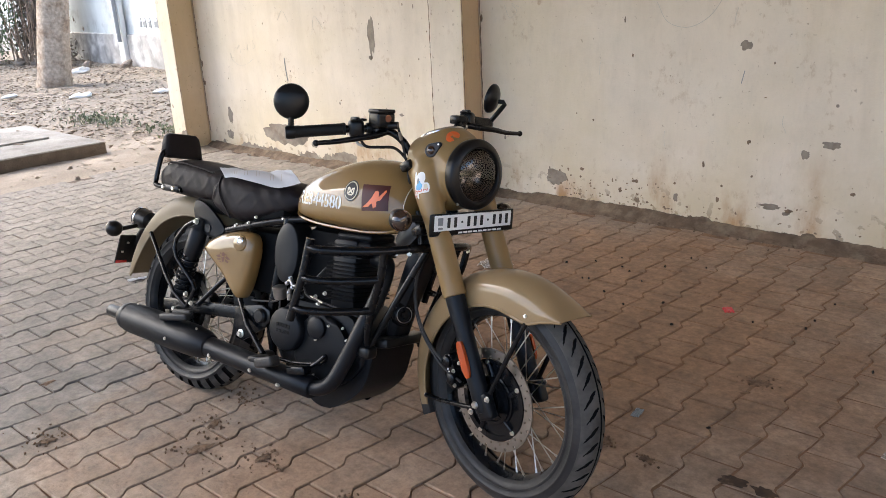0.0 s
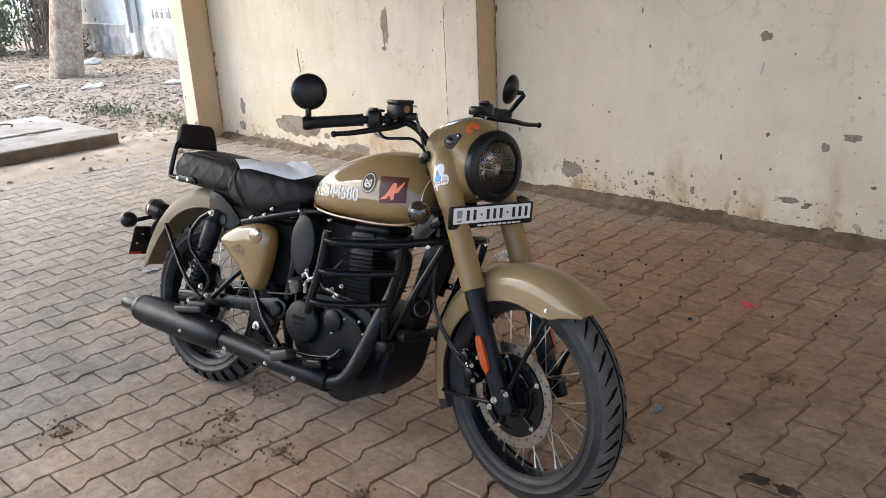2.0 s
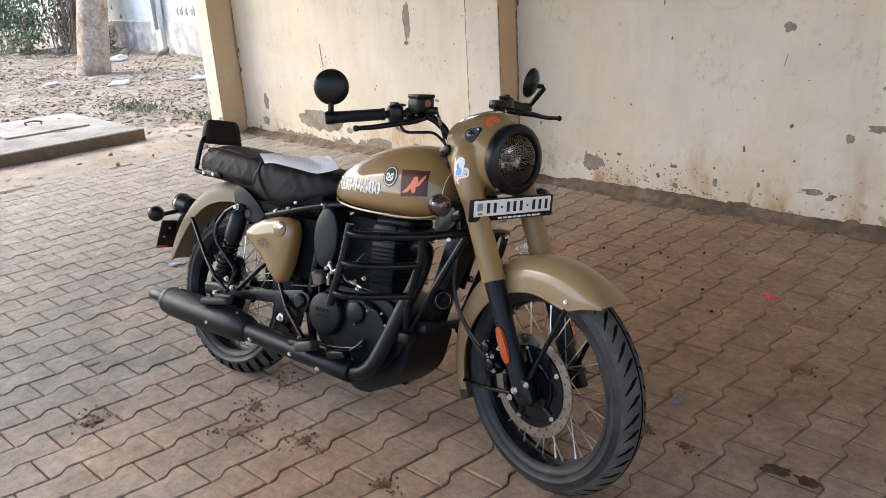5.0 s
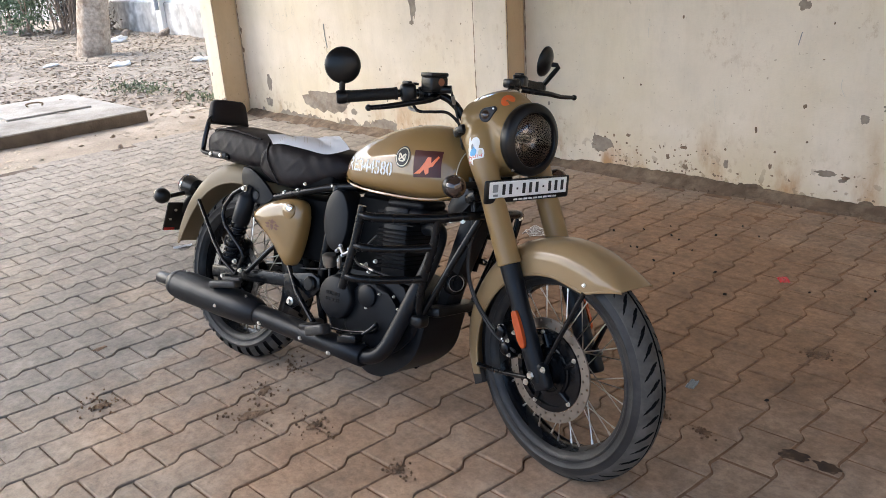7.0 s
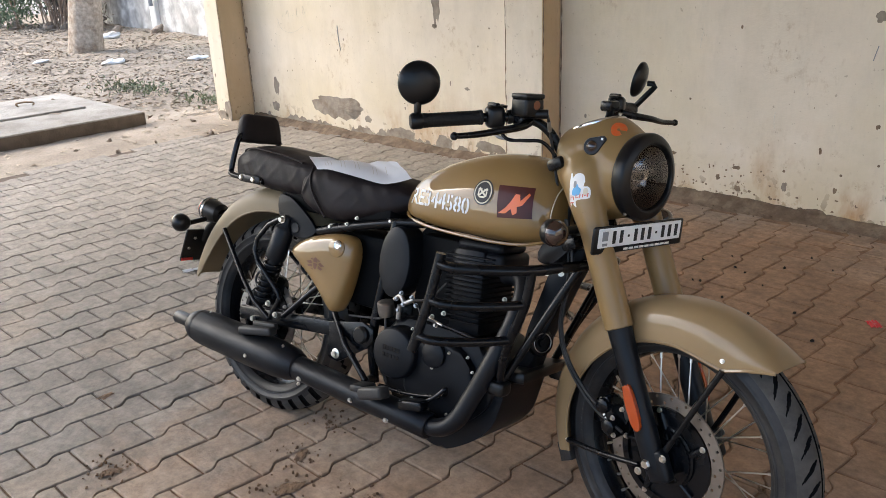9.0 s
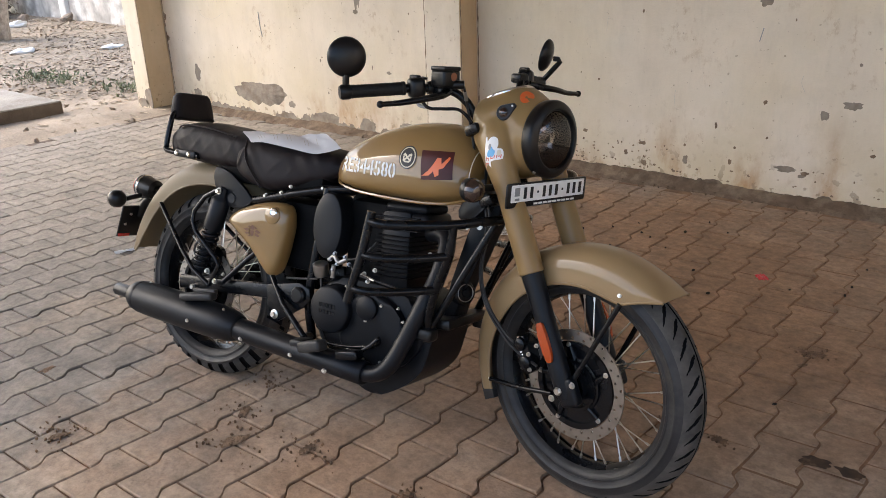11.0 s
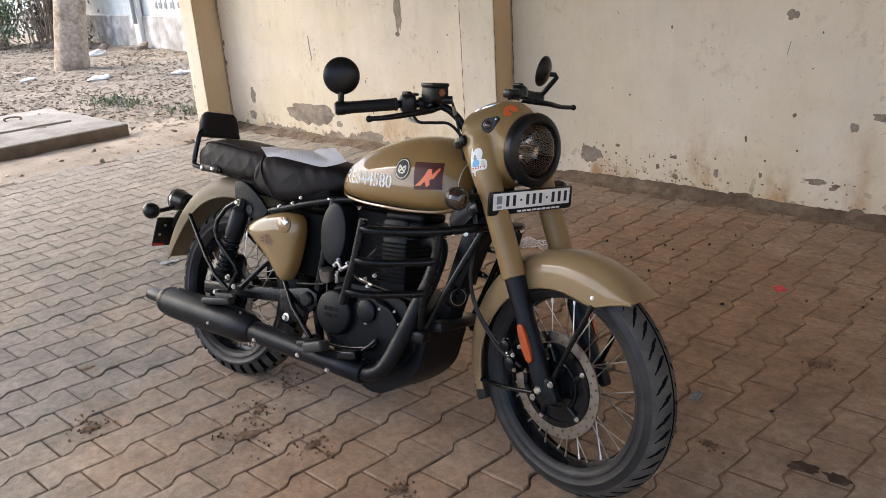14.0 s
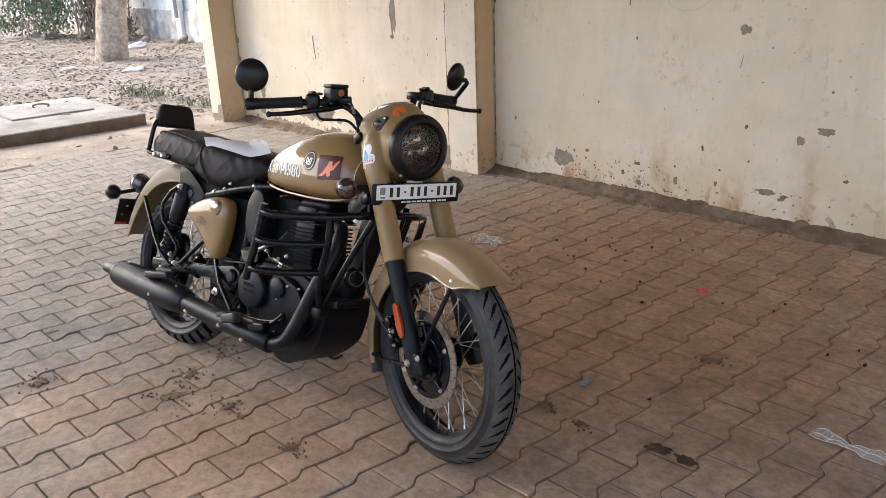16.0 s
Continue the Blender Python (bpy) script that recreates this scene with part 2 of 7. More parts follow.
def wall_material(name, base, lower, dark_spots=0.5, rust=0.5):
    """Old limewash: blotches, vertical runs, soiling near the ground, small chips and rusty stains."""
    m = bpy.data.materials.new(name)
    m.use_nodes = True
    nt = m.node_tree
    n, l = nt.nodes, nt.links
    b = n["Principled BSDF"]
    b.inputs["Roughness"].default_value = 0.88
    tc = n.new("ShaderNodeTexCoord")

    def noise_at(scale, detail=6, stretch=(1, 1, 1), rough=0.6):
        mp = n.new("ShaderNodeMapping")
        mp.inputs["Scale"].default_value = stretch
        l.new(tc.outputs["Object"], mp.inputs["Vector"])
        nz = n.new("ShaderNodeTexNoise")
        nz.inputs["Scale"].default_value, nz.inputs["Detail"].default_value, nz.inputs["Roughness"].default_value = scale, detail, rough
        l.new(mp.outputs[0], nz.inputs["Vector"])
        return nz.outputs[0]

    def ramp(v, a, c):
        r = n.new("ShaderNodeMapRange")
        r.inputs[1].default_value, r.inputs[2].default_value = a, c
        l.new(v, r.inputs[0])
        return r.outputs[0]

    def math_node(op, a, c):
        r = n.new("ShaderNodeMath")
        r.operation = op
        for i, v in enumerate((a, c)):
            if isinstance(v, (int, float)):
                r.inputs[i].default_value = v
            else:
                l.new(v, r.inputs[i])
        return r.outputs[0]

    def over(fac, below, colour):
        x = n.new("ShaderNodeMix")
        x.data_type = "RGBA"
        l.new(fac, x.inputs[0])
        if isinstance(below, tuple):
            x.inputs[6].default_value = (*below, 1)
        else:
            l.new(below, x.inputs[6])
        x.inputs[7].default_value = (*colour, 1)
        return x.outputs[2]

    sep = n.new("ShaderNodeSeparateXYZ")
    l.new(tc.outputs["Object"], sep.inputs[0])
    low = ramp(sep.outputs[2], 0.75, 0.0)
    c = over(math_node("MULTIPLY", ramp(noise_at(1.6), 0.42, 0.68), 0.7), base, tuple(v * 0.84 for v in base))
    c = over(math_node("MULTIPLY", ramp(noise_at(5.0, 8, (1, 1, 0.18)), 0.5, 0.72), 0.42), c, (base[0] * 0.72, base[1] * 0.7, base[2] * 0.66))
    c = over(math_node("MULTIPLY", math_node("MULTIPLY", ramp(noise_at(2.6, 8), 0.36, 0.60), low), 0.95), c, lower)
    c = over(math_node("MULTIPLY", math_node("MULTIPLY", ramp(noise_at(2.3, 9, (1.4, 1, 0.6)), 0.53, 0.66), ramp(sep.outputs[2], 0.55, 0.05)), rust + 0.45), c, (0.42, 0.22, 0.09))
    c = over(math_node("MULTIPLY", ramp(noise_at(30, 3), 0.66, 0.70), dark_spots), c, (0.30, 0.215, 0.14))
    c = over(math_node("MULTIPLY", math_node("MULTIPLY", ramp(noise_at(17, 4, rough=0.5), 0.61, 0.64), ramp(sep.outputs[2], 0.3, 0.05)), 0.7), c, (0.26, 0.17, 0.105))
    # broad damp stains and clusters of rusty specks
    c = over(math_node("MULTIPLY", ramp(noise_at(0.9, 6, (1, 1, 1.4)), 0.46, 0.66), 0.5), c, (base[0] * 0.86, base[1] * 0.84, base[2] * 0.70))
    c = over(math_node("MULTIPLY", math_node("MULTIPLY", ramp(noise_at(24, 9, (1, 1, 0.7), 0.7), 0.54, 0.64), ramp(noise_at(1.7, 4), 0.52, 0.66)), 0.65), c, (0.44, 0.30, 0.17))
    # fine brush marks and dust
    c = over(math_node("MULTIPLY", ramp(noise_at(60, 5, (1, 1, 0.4), 0.7), 0.45, 0.7), 0.07), c, tuple(v * 0.55 for v in base))
    c = over(math_node("MULTIPLY", ramp(noise_at(11, 9, (1, 1, 0.35), 0.75), 0.52, 0.68), 0.22), c, tuple(v * 0.68 for v in base))
    l.new(c, b.inputs["Base Color"])
    bp = n.new("ShaderNodeBump")
    bp.inputs["Strength"].default_value, bp.inputs["Distance"].default_value = 0.35, 0.012
    l.new(math_node("ADD", noise_at(9, 8), math_node("MULTIPLY", noise_at(90, 4), 0.3)), bp.inputs["Height"])
    l.new(bp.outputs[0], b.inputs["Normal"])
    return m


LIME = wall_material("limewash", (0.79, 0.69, 0.565), (0.62, 0.52, 0.36))
SIDE_PALEOCHRE = wall_material("pillar_side_pale_ochre", (0.66, 0.52, 0.36), (0.50, 0.36, 0.21), 0.5)
# tread cuts coloured near black, with the shade of their depth painted in
GROOVE_SHADE = mat("groove_shade_rubber", (0.003, 0.003, 0.0035), 0.8, spec=0.1)
SIDE_OCHRE = wall_material("pillar_side_ochre", (0.64, 0.47, 0.30), (0.52, 0.36, 0.20), 0.4)
CEMENT = mat("bare_cement", (0.285, 0.238, 0.188), 0.9, vary=0.2, scale=14, second=(0.20, 0.15, 0.11), mix=(0.45, 0.7), mix_scale=9, bump=0.6, bump_scale=60)
CHIP = mat("brown_chip", (0.215, 0.150, 0.100), 0.95, vary=0.3, scale=30)
BED = mat("joint_sand", (0.085, 0.060, 0.042), 0.95, vary=0.3, scale=12, second=(0.205, 0.132, 0.080), mix=(0.42, 0.66), mix_scale=3, world_space=True, dust=(((-2.1, 3.5), 0.9, 2.3, (0.200, 0.108, 0.057), 0.9), ((-2.25, 1.75), 0.2, 1.2, (0.185, 0.098, 0.052), 0.9)), drift=(-4.5, -0.8, -0.22, 0.20), bump=0.6, bump_scale=90)
FILLET = mat("soiled_mortar", (0.118, 0.080, 0.053), 0.95, vary=0.35, scale=10, second=(0.22, 0.165, 0.115), mix=(0.45, 0.7), mix_scale=9, bump=1.0, bump_scale=35)
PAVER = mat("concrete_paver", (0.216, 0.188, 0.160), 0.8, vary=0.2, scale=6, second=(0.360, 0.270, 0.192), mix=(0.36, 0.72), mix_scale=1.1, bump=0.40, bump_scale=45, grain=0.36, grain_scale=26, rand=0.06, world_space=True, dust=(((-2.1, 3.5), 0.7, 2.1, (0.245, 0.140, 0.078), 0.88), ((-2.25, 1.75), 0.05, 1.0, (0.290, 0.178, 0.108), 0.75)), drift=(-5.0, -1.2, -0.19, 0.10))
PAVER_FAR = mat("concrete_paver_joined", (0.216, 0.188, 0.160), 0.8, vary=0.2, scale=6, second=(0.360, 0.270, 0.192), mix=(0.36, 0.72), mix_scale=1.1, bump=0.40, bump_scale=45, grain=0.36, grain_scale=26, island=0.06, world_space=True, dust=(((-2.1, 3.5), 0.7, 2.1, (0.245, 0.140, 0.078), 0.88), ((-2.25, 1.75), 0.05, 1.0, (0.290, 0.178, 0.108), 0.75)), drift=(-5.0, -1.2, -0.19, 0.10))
SLAB_SHADE = mat("shaded_slab_side", (0.15, 0.115, 0.085), 0.92, vary=0.25, scale=8, bump=0.6, bump_scale=50)
SOIL = mat("dry_soil", (0.335, 0.282, 0.225), 0.95, vary=0.2, scale=2.5, second=(0.245, 0.200, 0.156), mix=(0.40, 0.62), mix_scale=0.9, bump=0.9, bump_scale=28, grain=0.25)
LEAF = mat("dry_leaves", (0.36, 0.295, 0.225), 0.9, island=0.32)
CURLED = mat("curled_leaves", (0.25, 0.195, 0.145), 0.9, island=0.3)
GREEN = mat("weed_leaves", (0.165, 0.185, 0.115), 0.8, island=0.5)
BUSH = mat("shrub_leaves", (0.125, 0.165, 0.095), 0.8, island=0.55)
BARK = mat("bark", (0.45, 0.365, 0.285), 0.95, vary=0.3, scale=18, second=(0.29, 0.21, 0.15), mix=(0.46, 0.64), mix_scale=6, bump=1.0, bump_scale=22)
DEADLEAF = mat("dead_leaves", (0.17, 0.140, 0.115), 0.9, island=0.35)
TWIG = mat("twigs", (0.27, 0.20, 0.15), 0.9, vary=0.2)
SLAB = mat("slab_concrete", (0.34, 0.315, 0.28), 0.88, vary=0.14, scale=4, second=(0.21, 0.185, 0.155), mix=(0.45, 0.68), mix_scale=2.6, bump=0.5, bump_scale=60, grain=0.2)
STONE = mat("rubble", (0.30, 0.24, 0.19), 0.9, island=0.4, bump=0.5, bump_scale=20)
PALEWALL = mat("pale_boundary_wall", (0.70, 0.74, 0.74), 0.9, vary=0.12, scale=1.4, second=(0.42, 0.44, 0.42), mix=(0.5, 0.7), mix_scale=1.1, bump=0.4, bump_scale=12)
GREYWALL = mat("weathered_plinth", (0.44, 0.42, 0.395), 0.92, vary=0.35, scale=3.5, second=(0.64, 0.63, 0.61), mix=(0.48, 0.62), mix_scale=1.8, bump=0.6, bump_scale=14)
WHITEWALL = mat("whitewashed_post", (0.74, 0.74, 0.72), 0.9, vary=0.1, scale=3)
BAG = mat("white_polythene", (0.78, 0.77, 0.75), 0.5, vary=0.08)
BOUNCEWALL = mat("bounce_wall_render", (0.55, 0.46, 0.36), 0.9, vary=0.15, scale=3, bump=0.4, bump_scale=40)
ROOFMAT = mat("roof_plaster", (0.40, 0.365, 0.32), 0.9, vary=0.08, scale=2)
WRAP_RED = mat("red_foil", (0.6, 0.02, 0.03), 0.3, coat=0.6)
WRAP_BLUE = mat("silver_foil", (0.23, 0.27, 0.31), 0.35, 0.4)
OIL = mat("oil_stain", (0.045, 0.024, 0.013), 0.75, vary=0.5, scale=25, second=(0.12, 0.075, 0.045), mix=(0.52, 0.62), mix_scale=22)
CLAY = mat("dried_mud", (0.17, 0.105, 0.062), 0.95, vary=0.4, scale=30, bump=1.0, bump_scale=80)
CRUMB = mat("black_droppings", (0.018, 0.014, 0.011), 0.9)


# ---- mesh helpers ----
def part(name, bm, material, parent=None, label="", angle=42):
    """Links a bmesh as one mesh object under a thing or a part."""
    bmesh.ops.recalc_face_normals(bm, faces=bm.faces)
    me = bpy.data.meshes.new(name)
    bm.to_mesh(me)
    bm.free()
    for m in material if isinstance(material, (list, tuple)) else (material,):
        me.materials.append(m)
    me.polygons.foreach_set("use_smooth", [True] * len(me.polygons))
    me.set_sharp_from_angle(angle=radians(angle))
    ob = new(name, me)
    if parent:
        ob.parent = parent
    if label:
        ob["label"] = label
    return ob


def mesh_ob(name, verts, faces, material, parent=None, smooth=False):
    me = bpy.data.meshes.new(name)
    me.from_pydata([tuple(v) for v in verts], [], faces)
    me.materials.append(material)
    if smooth:
        me.polygons.foreach_set("use_smooth", [True] * len(me.polygons))
    ob = new(name, me)
    if parent:
        ob.parent = parent
    return ob


def spline(pts, n=8):
    """Catmull-Rom through the points."""
    p = [Vector(q) for q in pts]
    p = [p[0] * 2 - p[1]] + p + [p[-1] * 2 - p[-2]]
    out = []
    for i in range(1, len(p) - 2):
        a, b, c, d = p[i - 1], p[i], p[i + 1], p[i + 2]
        for k in range(n):
            t = k / n
            out.append(0.5 * ((2 * b) + (c - a) * t + (2 * a - 5 * b + 4 * c - d) * t * t + (3 * b - a - 3 * c + d) * t ** 3))
    out.append(p[-2])
    return out


def curve1(xs, ys, x):
    """Smooth interpolation of y over x."""
    xs, ys = list(xs), list(ys)
    if x <= xs[0]:
        return ys[0]
    if x >= xs[-1]:
        return ys[-1]
    i = max(k for k in range(len(xs) - 1) if xs[k] <= x)
    h = xs[i + 1] - xs[i]
    t = (x - xs[i]) / h

    def slope(k):
        a, b = max(k - 1, 0), min(k + 1, len(xs) - 1)
        return (ys[b] - ys[a]) / (xs[b] - xs[a])
    m0, m1 = slope(i) * h, slope(i + 1) * h
    return (2 * t ** 3 - 3 * t * t + 1) * ys[i] + (t ** 3 - 2 * t * t + t) * m0 + (3 * t * t - 2 * t ** 3) * ys[i + 1] + (t ** 3 - t * t) * m1


def tube(bm, pts, r, seg=10, rs=None, cap=True):
    pts = [Vector(p) for p in pts]
    seg = max(seg, 10) if seg > 6 else seg
    rings = []
    up = None
    for i, p in enumerate(pts):
        d = (pts[min(i + 1, len(pts) - 1)] - pts[max(i - 1, 0)]).normalized()
        if up is None:
            up = Vector((0, 0, 1)) if abs(d.z) < 0.9 else Vector((1, 0, 0))
        s = d.cross(up).normalized()
        up = s.cross(d).normalized()
        rr = rs[i] if rs else r
        rings.append([bm.verts.new(p + (s * math.cos(a) + up * math.sin(a)) * rr) for a in (2 * math.pi * k / seg for k in range(seg))])
    for a, b in zip(rings, rings[1:]):
        for k in range(seg):
            bm.faces.new((a[k], a[(k + 1) % seg], b[(k + 1) % seg], b[k]))
    if cap:
        bm.faces.new(rings[0][::-1])
        bm.faces.new(rings[-1])
    return bm


def lathe(bm, prof, m=None, seg=32, loop=False):
    """Turns (radius, height) round the local z axis, then places it by m."""
    m = m or Matrix.Identity(4)
    rings = []
    for r, h in prof:
        if r < 1e-6:
            rings.append([bm.verts.new(m @ Vector((0, 0, h)))])
        else:
            rings.append([bm.verts.new(m @ Vector((r * math.cos(a), r * math.sin(a), h))) for a in (2 * math.pi * k / seg for k in range(seg))])
    pairs = list(zip(rings, rings[1:])) + ([(rings[-1], rings[0])] if loop else [])
    for a, b in pairs:
        for k in range(seg):
            j = (k + 1) % seg
            if len(a) == 1 and len(b) > 1:
                bm.faces.new((a[0], b[k], b[j]))
            elif len(b) == 1 and len(a) > 1:
                bm.faces.new((a[k], b[0], a[j]))
            elif len(a) > 1:
                bm.faces.new((a[k], a[j], b[j], b[k]))
    return bm


def loft(bm, rings, cap=True):
    vs = [[bm.verts.new(p) for p in r] for r in rings]
    for a, b in zip(vs, vs[1:]):
        n = len(a)
        for k in range(n):
            bm.faces.new((a[k], a[(k + 1) % n], b[(k + 1) % n], b[k]))
    if cap:
        bm.faces.new(vs[0][::-1])
        bm.faces.new(vs[-1])
    return bm


def sheet(bm, rows, thick=None):
    """A grid of points as faces."""
    vs = [[bm.verts.new(p) for p in r] for r in rows]
    for a, b in zip(vs, vs[1:]):
        for k in range(len(a) - 1):
            bm.faces.new((a[k], a[k + 1], b[k + 1], b[k]))
    return bm


def thicken(bm, t):
    bmesh.ops.recalc_face_normals(bm, faces=bm.faces)
    bmesh.ops.solidify(bm, geom=bm.faces[:], thickness=t)
    return bm


def box(bm, size, m=None, bevel=0.0, seg=2):
    g = bmesh.ops.create_cube(bm, size=1.0, matrix=(m or Matrix.Identity(4)) @ Matrix.Diagonal((*size, 1)))
    if bevel:
        es = list({e for v in g["verts"] for e in v.link_edges})
        bmesh.ops.bevel(bm, geom=es, offset=bevel, segments=seg, affect="EDGES", profile=0.5)
    return bm


def prism(bm, pts, y0, y1, bevel=0.0, seg=2):
    """Outline in x, z pushed from y0 to y1."""
    a = [bm.verts.new((x, y0, z)) for x, z in pts]
    b = [bm.verts.new((x, y1, z)) for x, z in pts]
    n = len(pts)
    fs = [bm.faces.new(a), bm.faces.new(b[::-1])]
    for k in range(n):
        fs.append(bm.faces.new((a[k], b[k], b[(k + 1) % n], a[(k + 1) % n])))
    if bevel:
        es = list({e for f in fs[:2] for e in f.edges})
        bmesh.ops.bevel(bm, geom=es, offset=bevel, segments=seg, affect="EDGES", profile=0.5)
    return bm


def rounded(pts, n=5):
    """A closed outline drawn smoothly through corner points."""
    k = len(pts)
    out = []
    for i in range(k):
        a, b, c, d = (Vector(pts[(i + j) % k]) for j in (-1, 0, 1, 2))
        for s in range(n):
            t = s / n
            v = 0.5 * ((2 * b) + (c - a) * t + (2 * a - 5 * b + 4 * c - d) * t * t + (3 * b - a - 3 * c + d) * t ** 3)
            out.append((v[0], v[1]))
    return out


def sphere(bm, r, m, sx=1, sy=1, sz=1, u=20, v=12):
    bmesh.ops.create_uvsphere(bm, u_segments=u, v_segments=v, radius=r, matrix=m @ Matrix.Diagonal((sx, sy, sz, 1)))
    return bm


def place(p, axis):
    """A matrix at p whose local z points along axis."""
    return Matrix.Translation(p) @ Vector(axis).to_track_quat("Z", "Y").to_matrix().to_4x4()


def bolt(bm, p, axis, r=0.006, h=0.005):
    r *= 0.85
    return lathe(bm, [(0, h), (r * 0.8, h), (r, h * 0.6), (r, 0), (r * 1.35, 0), (r * 1.35, -0.002), (0, -0.002)], place(p, axis), 12)


def thing(name, label, category, m=None, group=""):
    ob = new(name)
    ob.empty_display_size = 0.1
    ob.matrix_world = m or Matrix.Identity(4)
    return tagged(ob, label, category, group)


def words(body, size, m, warp=None, bold=0.0):
    """Built-in lettering as a bmesh, bent by warp(x, y)."""
    cu = bpy.data.curves.new("lettering", "FONT")
    cu.body, cu.size, cu.align_x, cu.align_y, cu.resolution_u = body, size, "CENTER", "CENTER", 3
    cu.offset = bold
    ob = new("lettering", cu)
    me = bpy.data.meshes.new_from_object(ob.evaluated_get(bpy.context.evaluated_depsgraph_get()))
    bpy.data.objects.remove(ob)
    bpy.data.curves.remove(cu)
    bm = bmesh.new()
    bm.from_mesh(me)
    bpy.data.meshes.remove(me)
    if warp:
        bmesh.ops.triangulate(bm, faces=bm.faces[:])
        for v in bm.verts:
            v.co = warp(v.co.x, v.co.y)
    else:
        bm.transform(m)
    return bm

# ---- the parking bay ----
WY = 4.865


def structure(ob, label, category):
    return tagged(ob, label, category, kind="structure")


bm = bmesh.new()
box(bm, (13.85, 0.23, 3.2), pose(-0.825, WY + 0.115, 1.5))
wall_north = structure(part("wall_north", bm, LIME), "peeling cream limewashed masonry wall behind the parked motorcycle", "wall")


def pillar(name, x0, x1, depth, side=SIDE_OCHRE):
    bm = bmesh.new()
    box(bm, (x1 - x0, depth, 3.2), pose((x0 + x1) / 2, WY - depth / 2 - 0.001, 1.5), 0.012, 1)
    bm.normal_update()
    # the +x face takes the darker ochre colour
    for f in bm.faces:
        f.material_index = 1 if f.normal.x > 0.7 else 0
    return structure(part(name, bm, [LIME, side]), "square limewashed pillar with an ochre side standing against the wall", "pillar")


pillar("pillar_west", -7.75, -7.512, 0.265, SIDE_PALEOCHRE)
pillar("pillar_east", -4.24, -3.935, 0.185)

# unseen wall added at the east, pale and set back to balance the light
bm = bmesh.new()
box(bm, (0.23, 7.2, 3.2), pose(6.0, 1.4, 1.5))
structure(part("wall_east", bm, BOUNCEWALL), "unseen pale brown wall added to close the east end and bounce light", "wall")
bm = bmesh.new()
box(bm, (11.0, 5.7, 0.16), pose(-2.5, 2.35, 3.18))
structure(part("ceiling", bm, ROOFMAT), "flat plastered roof slab over the parking bay", "ceiling")

# soiled mortar fillet along the foot of the wall
bm = bmesh.new()
rows = []
for i in range(541):
    x = -7.5 + i * 0.02
    nz1 = noise.noise(Vector((x * 2.1, 0.3, 0))) * 0.5 + 0.5
    nz2 = noise.noise(Vector((x * 9.0, 5.3, 0))) * 0.5 + 0.5
    h = 0.014 + 0.038 * nz1 + 0.018 * nz2 + 0.008 * noise.noise(Vector((x * 23.0, 2.0, 0))) + (0.012 if x > -3.5 else 0.0)
    w = 0.035 + 0.05 * nz1 + 0.03 * nz2
    rows.append([(x, WY - w - 0.03, -0.02), (x, WY - w, 0.004 + 0.008 * nz2), (x, WY - w * 0.55, 0.015 + 0.012 * nz1), (x, WY - 0.018, h * 0.8), (x, WY - 0.006, h), (x, WY + 0.01, h)])
sheet(bm, rows)
structure(part("baseboard", bm, FILLET, angle=80), "crumbling dark mortar fillet along the wall's foot", "baseboard")


def patch(cx, cz, w, h, seed, material=CEMENT, n=22, jag=0.35, y=WY, name="peeled_patch", rag=0.0):
    """A ragged spot where the wash has come off, with a thin raised rim."""
    rnd = random.Random(seed)
    bm = bmesh.new()
    ring, rim = [], []
    for k in range(n):
        a = 2 * math.pi * k / n
        q = 1 + jag * (noise.noise(Vector((math.cos(a) * 1.7, math.sin(a) * 1.7, seed))) + 0.4 * (rnd.random() - 0.5))
        sx, sz = w / 2 * math.cos(a) * q, h / 2 * math.sin(a) * q
        if sz < 0 and rag:
            sz *= 1 + rag * (k % 3 - 1)
        ring.append((cx + sx, y - 0.0010, cz + sz))
        rim.append((cx + sx * 1.03, y + 0.004, cz + sz * 1.03))
    a = [bm.verts.new(p) for p in ring]
    b = [bm.verts.new(p) for p in rim]
    mid = bm.verts.new((cx, y - 0.0010, cz))
    for k in range(n):
        bm.faces.new((mid, a[k], a[(k + 1) % n]))
        bm.faces.new((a[k], b[k], b[(k + 1) % n], a[(k + 1) % n]))
    bmesh.ops.triangulate(bm, faces=bm.faces[:])
    return part(name, bm, material, wall_north, "bare grey cement where the limewash has peeled")


PATCHES = [(-6.24, 0.215, 0.68, 0.19, 1), (-7.11, 0.33, 0.075, 0.15, 2), (-7.15, 0.145, 0.11, 0.08, 3), (-5.86, 0.16, 0.08, 0.06, 4), (-3.315, 0.18, 0.17, 0.10, 5),
           (-1.885, 0.19, 0.12, 0.032, 6), (-1.60, 0.565, 0.085, 0.045, 7), (-1.728, 0.50, 0.05, 0.045, 8), (-2.088, 1.063, 0.06, 0.055, 9), (-5.03, 1.10, 0.085, 0.26, 10),
           (-1.80, 0.16, 0.04, 0.02, 11), (-5.05, 0.93, 0.05, 0.03, 12), (-2.45, 0.165, 0.03, 0.05, 13), (-5.45, 0.085, 0.30, 0.10, 14), (-5.0, 0.075, 0.16, 0.09, 15), (-4.55, 0.10, 0.24, 0.08, 16), (-5.9, 0.05, 0.2, 0.07, 17), (-6.6, 0.04, 0.25, 0.05, 18), (-4.75, 0.5, 0.05, 0.02, 19)]
for cx, cz, w, h, s in PATCHES:
    patch(cx, cz, w, h, s, rag=0.16 if h > 0.08 else 0.0, n=40 if w > 0.2 else 28, jag=0.35 if w > 0.2 else 0.45)
rnd = random.Random(5)
